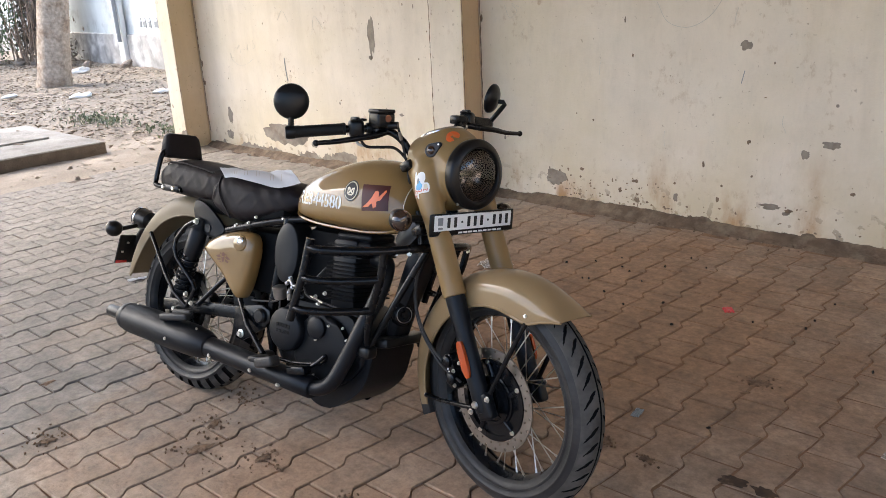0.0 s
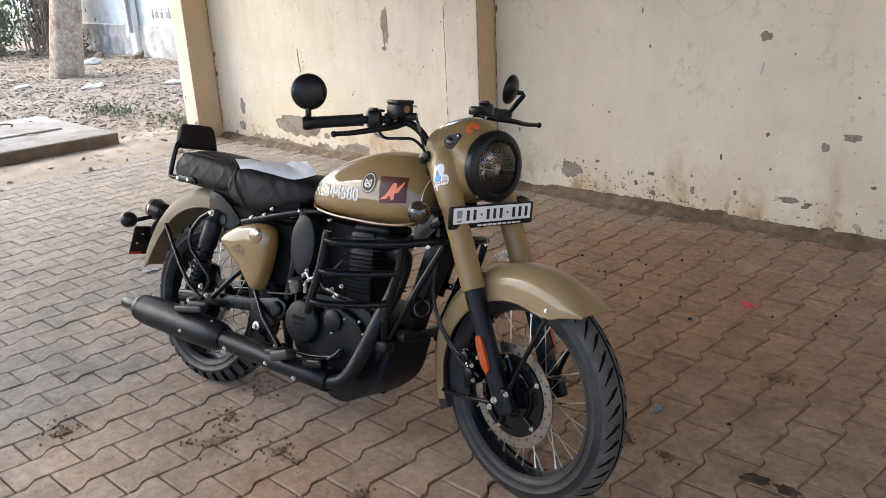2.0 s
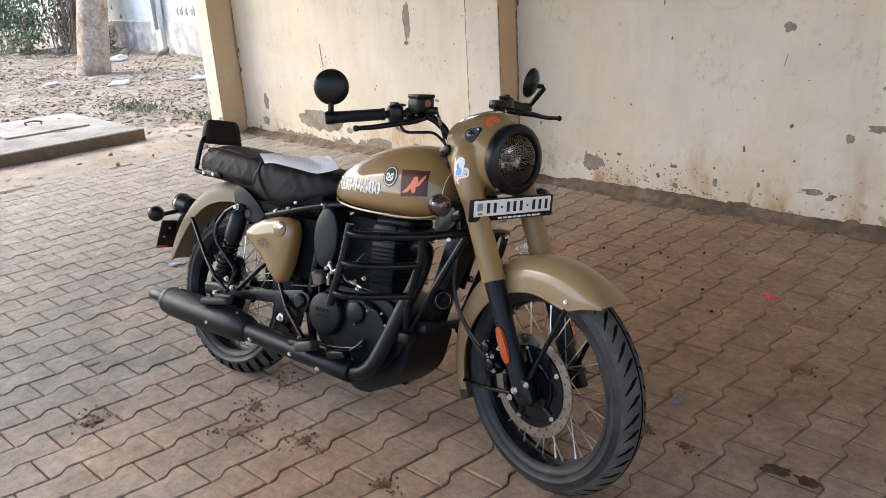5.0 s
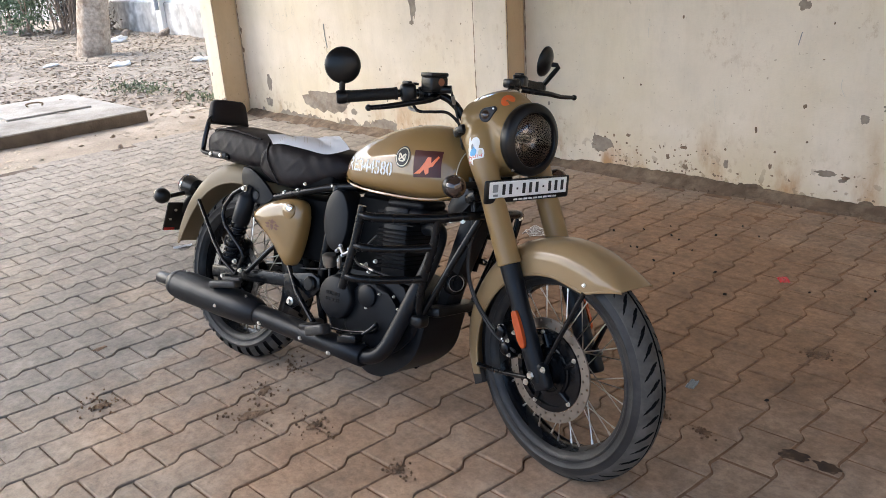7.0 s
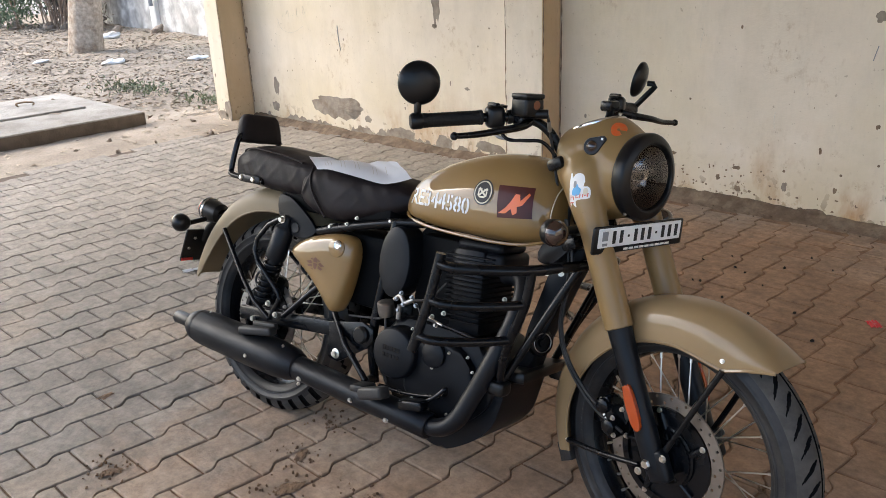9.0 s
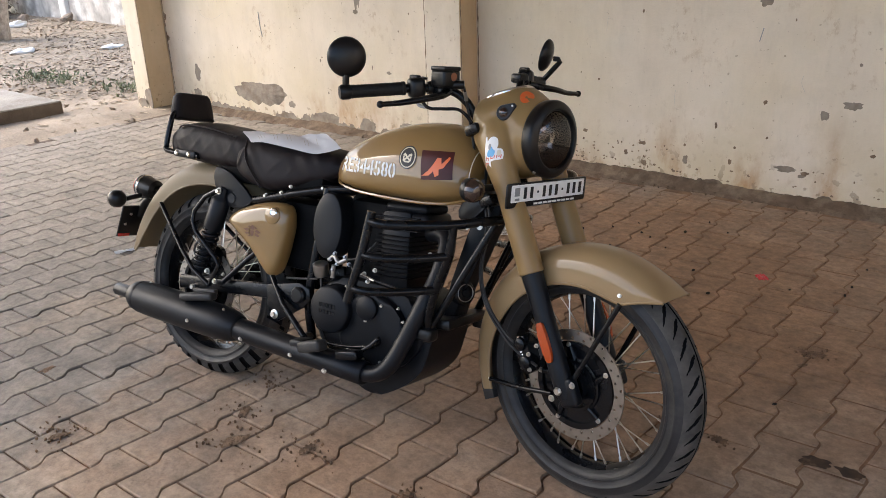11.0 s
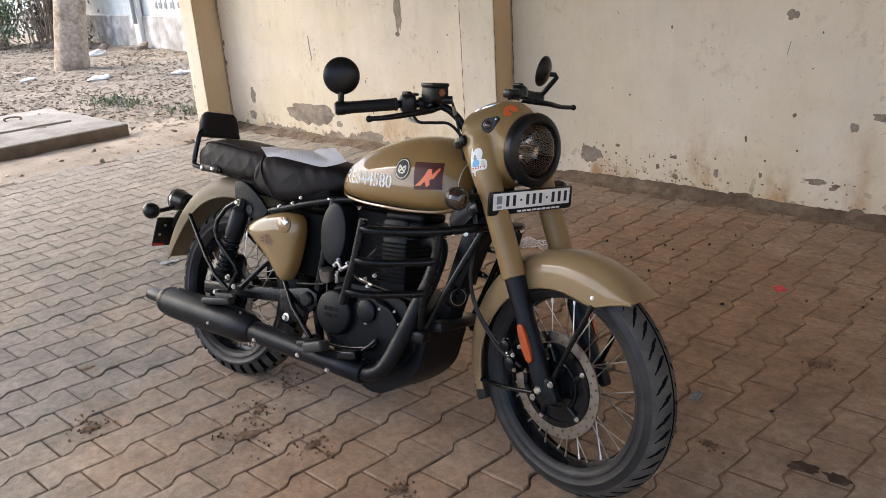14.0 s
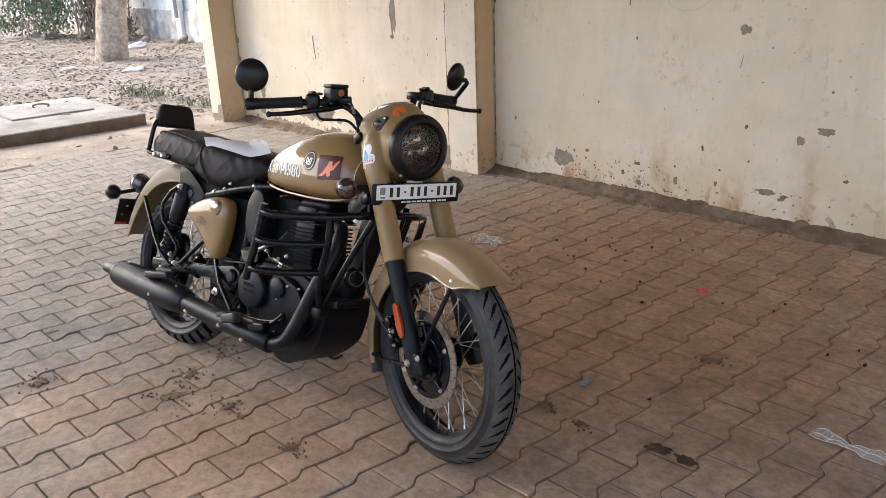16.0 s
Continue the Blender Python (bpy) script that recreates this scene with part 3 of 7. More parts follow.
for i in range(26):
    x = rnd.choice((-2.83, -2.7, -2.95, -3.05, -2.4)) + rnd.uniform(-0.25, 0.25)
    patch(x, 0.07 + rnd.random() ** 2 * 0.16, rnd.uniform(0.008, 0.02), rnd.uniform(0.008, 0.016), 40 + i, CHIP, n=9, jag=0.6)
for i in range(16):
    patch(rnd.uniform(-7.3, -0.6), rnd.uniform(0.2, 1.4), rnd.uniform(0.008, 0.02), rnd.uniform(0.01, 0.035), 80 + i, n=8)

# wash gone from a ragged strip along the foot
def peeled_strip(x0, x1, height, seed, material):
    bm = bmesh.new()
    rows = []
    k = int((x1 - x0) / 0.012)
    for i in range(k + 1):
        x = x0 + (x1 - x0) * i / k
        ends = min(1.0, (i + 1) / 12, (k + 1 - i) / 12)
        h = height * ends * max(0.12, 0.45 + 1.1 * noise.noise(Vector((x * 3.3, seed, 0))) + 0.45 * noise.noise(Vector((x * 13, seed, 2))) + 0.22 * noise.noise(Vector((x * 41, seed, 5))))
        rows.append([(x, WY - 0.0018, -0.01), (x, WY - 0.0018, h * 0.5), (x, WY - 0.0014, h), (x, WY + 0.003, h + 0.003)])
    sheet(bm, rows)
    part("peeled_strip", bm, material, wall_north, "bare brown render where the wash has crumbled away", 30)


peeled_strip(-7.4, -4.3, 0.13, 3, CEMENT)
peeled_strip(-3.90, -2.5, 0.055, 8, FILLET)
peeled_strip(-2.6, 0.4, 0.07, 12, FILLET)
# dark chips crowded near the wall's foot, and rusty runs
SPOTS = [(-2.826, 0.156, 0.04, 0.05), (-2.706, 0.113, 0.05, 0.04), (-2.722, 0.23, 0.055, 0.03), (-3.109, 0.263, 0.045, 0.025), (-3.215, 0.25, 0.02, 0.03), (-2.19, 0.188, 0.025, 0.05), (-2.287, 0.386, 0.02, 0.05), (-1.785, 0.177, 0.06, 0.03), (-2.459, 0.25, 0.02, 0.02), (-2.001, 0.349, 0.016, 0.02), (-2.765, 0.996, 0.018, 0.03), (-3.03, 0.59, 0.016, 0.02), (-2.032, 0.541, 0.03, 0.03), (-1.471, 0.317, 0.04, 0.03)]
for k, (x, z, w, h) in enumerate(SPOTS):
    patch(x, z, w * 0.75, h * 0.75, 200 + k, CHIP, n=11, jag=0.6)
for i in range(70):
    x = rnd.choice((rnd.gauss(-2.85, 0.2), rnd.gauss(-2.85, 0.2), rnd.gauss(-3.2, 0.15), rnd.uniform(-2.6, -1.2)))
    patch(x, 0.075 + abs(rnd.gauss(0, 0.09)), rnd.uniform(0.005, 0.017), rnd.uniform(0.005, 0.015), 300 + i, CHIP if rnd.random() < 0.95 else CEMENT, n=7, jag=0.5)
for i in range(46):
    patch(rnd.uniform(-7.4, -0.8), rnd.uniform(0.1, 1.5), rnd.uniform(0.005, 0.013), rnd.uniform(0.006, 0.02), 400 + i, CHIP, n=6)
# dark lines painted where shade should part pillar from wall, and stains beside them
def crack(x, y, z0, z1, r, seed):
    """A thin broken dark line that marks an edge in place of shade."""
    bm = bmesh.new()
    k = int((z1 - z0) / 0.02)
    pts = [(x + 0.006 * noise.noise(Vector((i * 0.23, seed, 0))), y - 0.0005, z0 + i * 0.02) for i in range(k)]
    tube(bm, pts, r, 5, [r * (0.35 + 1.1 * max(0.0, noise.noise(Vector((i * 0.45, seed, 3))) + 0.3)) for i in range(k)])
    part("crack", bm, CHIP, wall_north, "thin dark line painted along a pillar's edge")


crack(-7.508, WY, 0.15, 1.9, 0.004, 1)
crack(-3.931, WY, 0.1, 1.9, 0.0045, 2)
crack(-4.238, WY - 0.186, 0.1, 1.9, 0.0035, 3)
crack(-7.512, WY - 0.265, 0.2, 1.9, 0.0025, 4)
crack(-3.936, WY - 0.187, 0.1, 1.9, 0.003, 5)
for x, z, w, h in ((-7.488, 0.63, 0.035, 0.05), (-7.487, 0.82, 0.03, 0.06), (-3.92, 1.22, 0.02, 0.05)):
    patch(x, z, w, h, int(-x * 100), CHIP, n=10)

for x, z, w, h in ((-7.555, 0.10, 0.11, 0.20), (-7.66, 0.05, 0.16, 0.09), (-7.70, 0.42, 0.02, 0.04)):
    patch(x, z, w, h, int(-x * 200), n=16, y=WY - 0.266, rag=0.3)

# scratches and drawn lines on the wash
def scratch(pts, r=0.003):
    bm = bmesh.new()
    tube(bm, spline([(x, WY - 0.0008, z) for x, z in pts], 6), r * 0.6, 5)
    part("scratch", bm, PENCIL if r < 0.0035 else GREYINK, wall_north, "dark scratch in the limewash")


scratch([(-6.16, 0.90), (-6.155, 0.80), (-6.14, 0.70)], 0.007)
scratch([(-2.62, 1.30), (-2.55, 1.19), (-2.42, 1.16), (-2.30, 1.22), (-2.22, 1.33)])
scratch([(-3.72, 1.30), (-3.68, 1.22), (-3.62, 1.26), (-3.66, 1.31), (-3.58, 1.28)], 0.002)
scratch([(-2.10, 0.86), (-2.085, 0.93)], 0.004)
for k in range(5):
    x, z = -6.9 + 0.075 * k, 0.96 + 0.012 * k
    scratch([(x + rnd.uniform(-0.03, 0.03), z + rnd.uniform(-0.045, 0.045)) for _ in range(rnd.choice((3, 4, 5)))], 0.0014)
scratch([(-6.98, 0.93), (-6.95, 0.86), (-6.85, 0.82), (-6.74, 0.83), (-6.62, 0.88)], 0.0018)
for k in range(4):
    x, z = rnd.uniform(-3.4, -0.9), rnd.uniform(0.55, 1.3)
    scratch([(x, z), (x + rnd.uniform(-0.02, 0.02), z - 0.04), (x + rnd.uniform(-0.03, 0.03), z - 0.09)], 0.002)
scratch([(-6.2, 1.22), (-6.12, 1.3), (-6.05, 1.2)], 0.002)
scratch([(-5.75, 1.1), (-5.7, 1.25), (-5.6, 1.15)], 0.002)

# ---- ground ----
def soil_height(x, y):
    if x > -7.15 and y < 5.2:
        return -0.035
    edge = min(1.0, max(0.0, (-7.05 - x) / 0.5)) if y < 5.2 else 1.0
    far = min(1.0, math.hypot(x + 7, y - 4) / 12)
    v = 0.012 + 0.035 * noise.noise(Vector((x * 0.9, y * 0.9, 2))) * far + 0.02 * noise.noise(Vector((x * 4, y * 4, 7)))
    return -0.02 + edge * (0.02 + v)


def axis_steps(dense0, dense1, step, far):
    mid = [dense0 + i * step for i in range(int((dense1 - dense0) / step) + 1)]
    return [-far, -far / 4, dense0 - 40, dense0 - 12, dense0 - 4] + mid + [dense1 + 4, dense1 + 12, dense1 + 40, far / 4, far]


gx, gy = axis_steps(-27.0, -6.4, 0.12, 900), axis_steps(-2.0, 12.0, 0.14, 900)
gv = [(x, y, soil_height(x, y)) for x in gx for y in gy]
ny = len(gy)
gf = [(i * ny + j, (i + 1) * ny + j, (i + 1) * ny + j + 1, i * ny + j + 1) for i in range(len(gx) - 1) for j in range(ny - 1)]
ground = structure(mesh_ob("ground", gv, gf, SOIL, smooth=True), "dry bare soil strewn with fallen leaves", "ground")

# concrete slab with an inspection cover
bm = bmesh.new()
box(bm, (1.95, 4.4, 0.16), pose(-9.06, 1.83, 0.055, 0, 0, -0.5), 0.015, 2)
slab = thing("concrete_slab", "grey concrete slab over a pit, set in bare soil", "slab")
bm.normal_update()
# sides take a dark brown that holds the shade on them
for f in bm.faces:
    f.material_index = 1 if f.normal.z < 0.3 else 0
part("slab_body", bm, [SLAB, SLAB_SHADE], slab)
bm = bmesh.new()
box(bm, (0.62, 0.82, 0.035), pose(-9.09, 3.37, 0.146, 0, 1.5, -2), 0.006, 1)
lid = part("inspection_cover", bm, SLAB, slab, "loose square concrete cover with a wire handle")
bm = bmesh.new()
tube(bm, spline([(-9.3, 3.34, 0.160), (-9.3, 3.32, 0.195), (-9.28, 3.40, 0.205), (-9.26, 3.47, 0.19), (-9.26, 3.45, 0.160)], 5), 0.009, 6)
part("handle", bm, CHIP, lid, "bent rusty wire handle")
bm = bmesh.new()
box(bm, (0.16, 0.03, 0.01), pose(-8.75, 3.45, 0.138, 0, 0, 30), 0.003, 1)
part("chip", bm, STONE, slab)
bm = bmesh.new()
tube(bm, spline([(-9.5, 3.75, 0.14), (-9.45, 3.72, 0.17), (-9.4, 3.78, 0.14)], 4), 0.006, 6)
part("hook", bm, TWIG, slab, "small wire loop")

# unseen wall added behind the walk; it keeps low sky out of reflections
bm = bmesh.new()
box(bm, (70, 0.3, 2.9), pose(-8, -13.0, 1.4))
structure(part("wall_south", bm, GREYWALL), "unseen plain grey wall added to block low sky", "wall")

# boundary wall beyond the yard
bw = thing("boundary_wall", "weathered boundary wall with a grey plinth and pale blue-white upper part", "wall", pose(-22.0, 9.9, 0, 0, 0, -7))
bw["kind"] = "structure"
bm = bmesh.new()
box(bm, (34, 0.3, 0.75), pose(0, 0.15, 0.33), 0.02, 1)
part("plinth", bm, GREYWALL, bw, "stained grey plaster plinth")
bm = bmesh.new()
box(bm, (34, 0.22, 2.2), pose(0, 0.19, 1.8))
part("upper_wall", bm, PALEWALL, bw)
for k, x in enumerate((-4.2, 4.05, 12.0)):
    bm = bmesh.new()
    box(bm, (0.34, 0.12, 2.9), pose(x, -0.03, 1.4), 0.03, 2)
    part("buttress", bm, WHITEWALL, bw, "whitewashed buttress")
bm = bmesh.new()
tube(bm, [(4.22, -0.16, 0.55), (4.12, -0.13, 1.6), (4.0, -0.12, 2.9)], 0.045, 8)
part("drain_pipe", bm, GREYINK, bw, "thin dark leaning pipe")
for k, (x, w) in enumerate(((5.0, 0.10), (5.22, 0.16), (5.5, 0.12), (5.85, 0.2), (6.2, 0.14), (6.5, 0.1), (6.75, 0.14))):
    bm = bmesh.new()
    box(bm, (w, 0.012, 0.12), pose(x, 0.074, 0.92), 0.003, 1)
    box(bm, (0.02, 0.012, 0.22), pose(x + w * 0.3, 0.0745, 0.95), 0.003, 1)
    part("lettering_bar", bm, GREYINK, bw, "faded painted lettering as a bar")

# ---- yard: tree, shrub, litter ----
def leaf_cloud(name, spots, material, size, seed, parent=None, flat=False, bend=0.3):
    """Many small folded leaves at the given spots."""
    rnd = random.Random(seed)
    vs, fs = [], []
    for p in spots:
        s = size * rnd.uniform(0.5, 1.4)
        if flat:
            q = Euler((rnd.uniform(-0.25, 0.25), rnd.uniform(-0.25, 0.25), rnd.uniform(0, 6.28)))
        else:
            q = Euler((rnd.uniform(0, 6.28), rnd.uniform(0, 6.28), rnd.uniform(0, 6.28)))
        m = q.to_matrix()
        b = len(vs)
        for v in ((-s, 0, 0), (-0.2 * s, -0.38 * s, bend * s * 0.4), (s, 0, bend * s * 0.3), (-0.2 * s, 0.38 * s, bend * s * 0.4), (0, 0, -bend * s * 0.1)):
            w = m @ Vector(v)
            vs.append((p[0] + w.x, p[1] + w.y, p[2] + w.z))
        fs += [(b, b + 1, b + 4), (b + 1, b + 2, b + 4), (b + 2, b + 3, b + 4), (b + 3, b, b + 4)]
    return mesh_ob(name, vs, fs, material, parent)


# tree
tree = thing("tree", "tree with a thick pale flaking trunk in bare soil", "tree", pose(-15.35, 6.62, 0))
bm = bmesh.new()
rings = []
for i in range(26):
    z = -0.1 + i * 0.17
    rr = 0.275 + 0.025 * math.exp(-max(z, 0) * 5) - 0.012 * z
    ring = []
    for k in range(28):
        a = 2 * math.pi * k / 28
        d = 1 + 0.10 * noise.noise(Vector((math.cos(a) * 1.6, math.sin(a) * 1.6, z * 0.7))) + 0.05 * noise.noise(Vector((math.cos(a) * 5, math.sin(a) * 5, z * 3)))
        ring.append((rr * d * math.cos(a) + 0.065 * z, rr * d * math.sin(a) + 0.14 * z, z))
    rings.append(ring)
loft(bm, rings)
trunk = part("trunk", bm, BARK, tree, angle=60)
limb_ends = []
rnd = random.Random(8)
for k in range(6):
    a = k * 1.05 + 0.3
    end = Vector((1.9 * math.cos(a), 1.9 * math.sin(a), 5.4 + rnd.random()))
    bm = bmesh.new()
    fork_at = Vector((0.25, 0.53, 3.8))
    end += Vector((0.25, 0.53, 0))
    pts = spline([tuple(fork_at), tuple(fork_at.lerp(end, 0.5) + Vector((0, 0, 0.3))), tuple(end)], 6)
    tube(bm, pts, 0.1, 8, [0.16 - 0.12 * i / (len(pts) - 1) for i in range(len(pts))])
    part("limb", bm, BARK, tree)
    limb_ends.append(end)
spots = []
for e in limb_ends:
    for j in range(9):
        c = e + Vector((rnd.gauss(0, 0.7), rnd.gauss(0, 0.7), rnd.gauss(0.2, 0.45)))
        spots += [c + Vector((rnd.gauss(0, 0.22), rnd.gauss(0, 0.22), rnd.gauss(0, 0.16))) for _ in range(55)]
leaf_cloud("crown", spots, GREEN, 0.07, 3, tree)

# dark shrub by the boundary wall
shrub = thing("shrub", "dense dark green shrub with bare stems over rubble", "shrub", pose(-22.2, 8.3, 0))
rnd = random.Random(21)
for k in range(16):
    x0 = rnd.uniform(-3.0, 2.4)
    p0 = Vector((x0, rnd.uniform(-0.4, 0.5), 0))
    p2 = p0 + Vector((rnd.uniform(-0.9, 0.9), rnd.uniform(-0.6, 0.4), rnd.uniform(1.2, 2.6)))
    pts = spline([p0, p0.lerp(p2, 0.5) + Vector((rnd.uniform(-0.25, 0.25), 0, 0.1)), p2], 4)
    bm = bmesh.new()
    tube(bm, pts, 0.02, 5, [0.016 - 0.010 * i / (len(pts) - 1) for i in range(len(pts))])
    part("stem", bm, TWIG, shrub)
spots = []
for k in range(230):
    c = Vector((rnd.uniform(-3.6, 1.4), rnd.uniform(-0.9, 0.5), rnd.uniform(0.25, 2.9)))
    if c.x > -0.7 and rnd.random() < 0.8:
        continue
    spots += [c + Vector((rnd.gauss(0, 0.2), rnd.gauss(0, 0.2), rnd.gauss(0, 0.13))) for _ in range(80)]
leaf_cloud("foliage", spots, BUSH, 0.052, 4, shrub)

# bare brown thicket beside the shrub
thicket = thing("thicket", "tangle of bare brown stems and dry leaves by the wall", "thicket", pose(-20.6, 8.75, 0))
for k in range(70):
    p0 = Vector((rnd.uniform(-1.4, 0.1), rnd.uniform(-0.3, 0.5), -0.02))
    p2 = p0 + Vector((rnd.uniform(-0.7, 0.7), rnd.uniform(-0.3, 0.3), rnd.uniform(1.2, 2.8)))
    pts = spline([p0, p0.lerp(p2, 0.5) + Vector((rnd.uniform(-0.3, 0.3), 0, 0.1)), p2], 4)
    bm = bmesh.new()
    tube(bm, pts, 0.02, 5, [0.015 - 0.010 * i / (len(pts) - 1) for i in range(len(pts))])
    part("stem", bm, TWIG, thicket)
spots = []
for k in range(170):
    c = Vector((rnd.uniform(-1.6, 0.2), rnd.uniform(0.0, 0.6), rnd.uniform(0.1, 2.8)))
    spots += [c + Vector((rnd.gauss(0, 0.2), rnd.gauss(0, 0.12), rnd.gauss(0, 0.2))) for _ in range(40)]
leaf_cloud("dry_foliage", spots, DEADLEAF, 0.06, 44, thicket)

# leaf litter over the soil
rnd = random.Random(31)
spots = []
while len(spots) < 34000:
    x, y = rnd.uniform(-24, -7.0), rnd.uniform(0.5, 11.0)
    if -10.1 < x < -8.0 and y < 4.1:
        continue
    dens = 0.15 + 0.85 * min(1, max(0, (-8.6 - x) / 2)) * (0.35 + 0.65 * (noise.noise(Vector((x * 0.6, y * 0.6, 0))) * 0.5 + 0.5))
    if -10.6 < x < -8.0 and 4.3 < y < 5.6:
        dens = 1.0
    if rnd.random() < dens:
        spots.append((x, y, soil_height(x, y) + rnd.uniform(0.003, 0.014)))
litter = leaf_cloud("leaf_litter", spots, LEAF, 0.034, 5, flat=True, bend=0.25)
tagged(litter, "dry brown fallen leaves scattered over the soil", "leaves", kind="stuff")
spots = []
for k in range(560):
    x, y = rnd.gauss(-10.2, 0.35), rnd.gauss(4.95, 0.14)
    if k % 3 == 0:
        x, y = rnd.gauss(-8.6, 0.25), rnd.gauss(5.0, 0.1)
    spots.append((x, y, soil_height(x, y) + rnd.uniform(0.01, 0.08)))
weeds = leaf_cloud("weeds", spots, GREEN, 0.027, 6)
tagged(weeds, "low green weeds among fallen leaves beside the pillar", "weeds", kind="stuff")

# darker twigs and curled leaves among the litter
spots = []
while len(spots) < 5200:
    x, y = rnd.uniform(-24, -8.2), rnd.uniform(1.0, 11.0)
    if -10.1 < x < -8.0 and y < 4.1:
        continue
    if noise.noise(Vector((x * 0.8, y * 0.8, 4))) + (0.35 if x < -12.5 else 0.75) > rnd.random():
        spots.append((x, y, soil_height(x, y) + rnd.uniform(0.008, 0.03)))
curled = leaf_cloud("curled_leaves", spots, CURLED, 0.030, 15, flat=True, bend=0.9)
tagged(curled, "dark curled leaves and bits of twig on the soil", "leaves", kind="stuff")

# rubble and small stones
def pebble(bm, p, s, rnd, fine=1):
    m = Matrix.Translation(p) @ Euler((rnd.random() * 6, rnd.random() * 6, rnd.random() * 6)).to_matrix().to_4x4()
    g = bmesh.ops.create_icosphere(bm, subdivisions=fine, radius=s, matrix=m @ Matrix.Diagonal((1, rnd.uniform(0.6, 1), rnd.uniform(0.45, 0.8), 1)))
    for v in g["verts"]:
        v.co += Vector((rnd.uniform(-1, 1), rnd.uniform(-1, 1), rnd.uniform(-1, 1))) * s * (0.16 if fine == 1 else 0.05) + Vector((1, 1, 1)) * (0 if fine == 1 else s * 0.45 * noise.noise(v.co * (1.6 / s)))


vs_bm = bmesh.new()
for k in range(240):
    x, y = rnd.uniform(-23, -7.2), rnd.uniform(1.0, 10)
    if -10.1 < x < -8.0 and y < 4.15:
        continue
    pebble(vs_bm, (x, y, soil_height(x, y) + 0.008), rnd.uniform(0.015, 0.045), rnd)
st = part("pebbles", vs_bm, STONE, angle=20)
tagged(st, "small stones scattered on the soil", "stones", kind="stuff")
for k, (x, y, s) in enumerate(((-19.6, 8.75, 0.22), (-20.2, 8.5, 0.18), (-20.9, 8.6, 0.25), (-21.6, 8.4, 0.2), (-22.6, 8.0, 0.26), (-23.6, 7.9, 0.22), (-17.6, 9.15, 0.2), (-18.9, 8.9, 0.16))):
    bm = bmesh.new()
    pebble(bm, (x, y, s * 0.2), s * 0.75, rnd, 3)
    tagged(part("rock", bm, STONE, angle=20), "rough brown stone lying by the boundary wall", "rock", "rubble by the wall")


def bag(x, y, s, seed):
    rnd2 = random.Random(seed)
    bm = bmesh.new()
    g = bmesh.ops.create_icosphere(bm, subdivisions=3, radius=s, matrix=Matrix.Translation((x, y, soil_height(x, y) + s * 0.22)) @ Matrix.Diagonal((1, 1.35, 0.42, 1)))
    for v in g["verts"]:
        v.co += Vector((1, 1, 0.7)) * noise.noise(v.co * 9 + Vector((seed, 0, 0))) * s * 0.5
    return tagged(part("plastic_bag", bm, BAG, angle=25), "crumpled white plastic bag lying on soil", "bag", "litter in the yard")


bag(-13.0, 6.03, 0.12, 1), bag(-17.5, 8.07, 0.16, 2), bag(-12.2, 6.97, 0.11, 3), bag(-14.4, 5.5, 0.09, 4), bag(-23.8, 8.4, 0.16, 5)

# ---- the motorcycle, leaning on its side stand with the steering turned ----
# bike space: x forward from the rear contact, y to its left, z up
MB = pose(-3.009, 1.891, 0, 0, 0, 6.35) @ pose(0, 0, 0, -15.62, 0, 0)
RAKE = radians(26)
STEER_AXIS = Vector((-math.sin(RAKE), 0, math.cos(RAKE)))
STEER_AT = Vector((1.39, 0, 0.33)) - 0.05 * Vector((math.cos(RAKE), 0, math.sin(RAKE)))
MS = Matrix.Translation(STEER_AT) @ Matrix.Rotation(radians(-15.44), 4, STEER_AXIS) @ Matrix.Translation(-STEER_AT)
bike = thing("motorcycle", "desert-sand and black retro motorcycle leaning on its side stand on paving", "motorcycle", MB)
ALONG_Y = pose(0, 0, 0, -90)


SINGLY = {"bolt", "axle_nut", "disc_bolt", "cover_bolt", "fitting", "linkage", "fork_shroud", "yoke", "mudguard_stay", "brake_hose", "control_cable", "wiring", "cooling_fin", "mark_bar"}


def islands(bm):
    """The loose pieces of a mesh, each as a bmesh of its own."""
    left = set(bm.verts)
    while left:
        todo, piece = [left.pop()], []
        while todo:
            v = todo.pop()
            piece.append(v)
            for e in v.link_edges:
                w = e.other_vert(v)
                if w in left:
                    left.remove(w)
                    todo.append(w)
        out = bmesh.new()
        at = {v: out.verts.new(v.co) for v in piece}
        for f in {f for v in piece for f in v.link_faces}:
            out.faces.new([at[v] for v in f.verts])
        yield out


def bp(name, bm, material, parent=None, label="", steer=False, angle=42):
    if steer:
        bm.transform(MS)
    # parts lie two levels deep at most
    if parent and parent.parent and parent.parent != bike:
        parent = parent.parent
    if name in SINGLY:
        obs = [part(name, piece, material, parent or bike, label, angle) for piece in islands(bm)]
        bm.free()
        return obs[0]
    return part(name, bm, material, parent or bike, label, angle)


def tubes(name, paths, r, material, parent=None, label="", steer=False, seg=14, smooth=True):
    bm = bmesh.new()
    for p in paths:
        tube(bm, spline(p, 7) if smooth and len(p) > 2 else p, r, seg)
    return bp(name, bm, material, parent, label, steer)


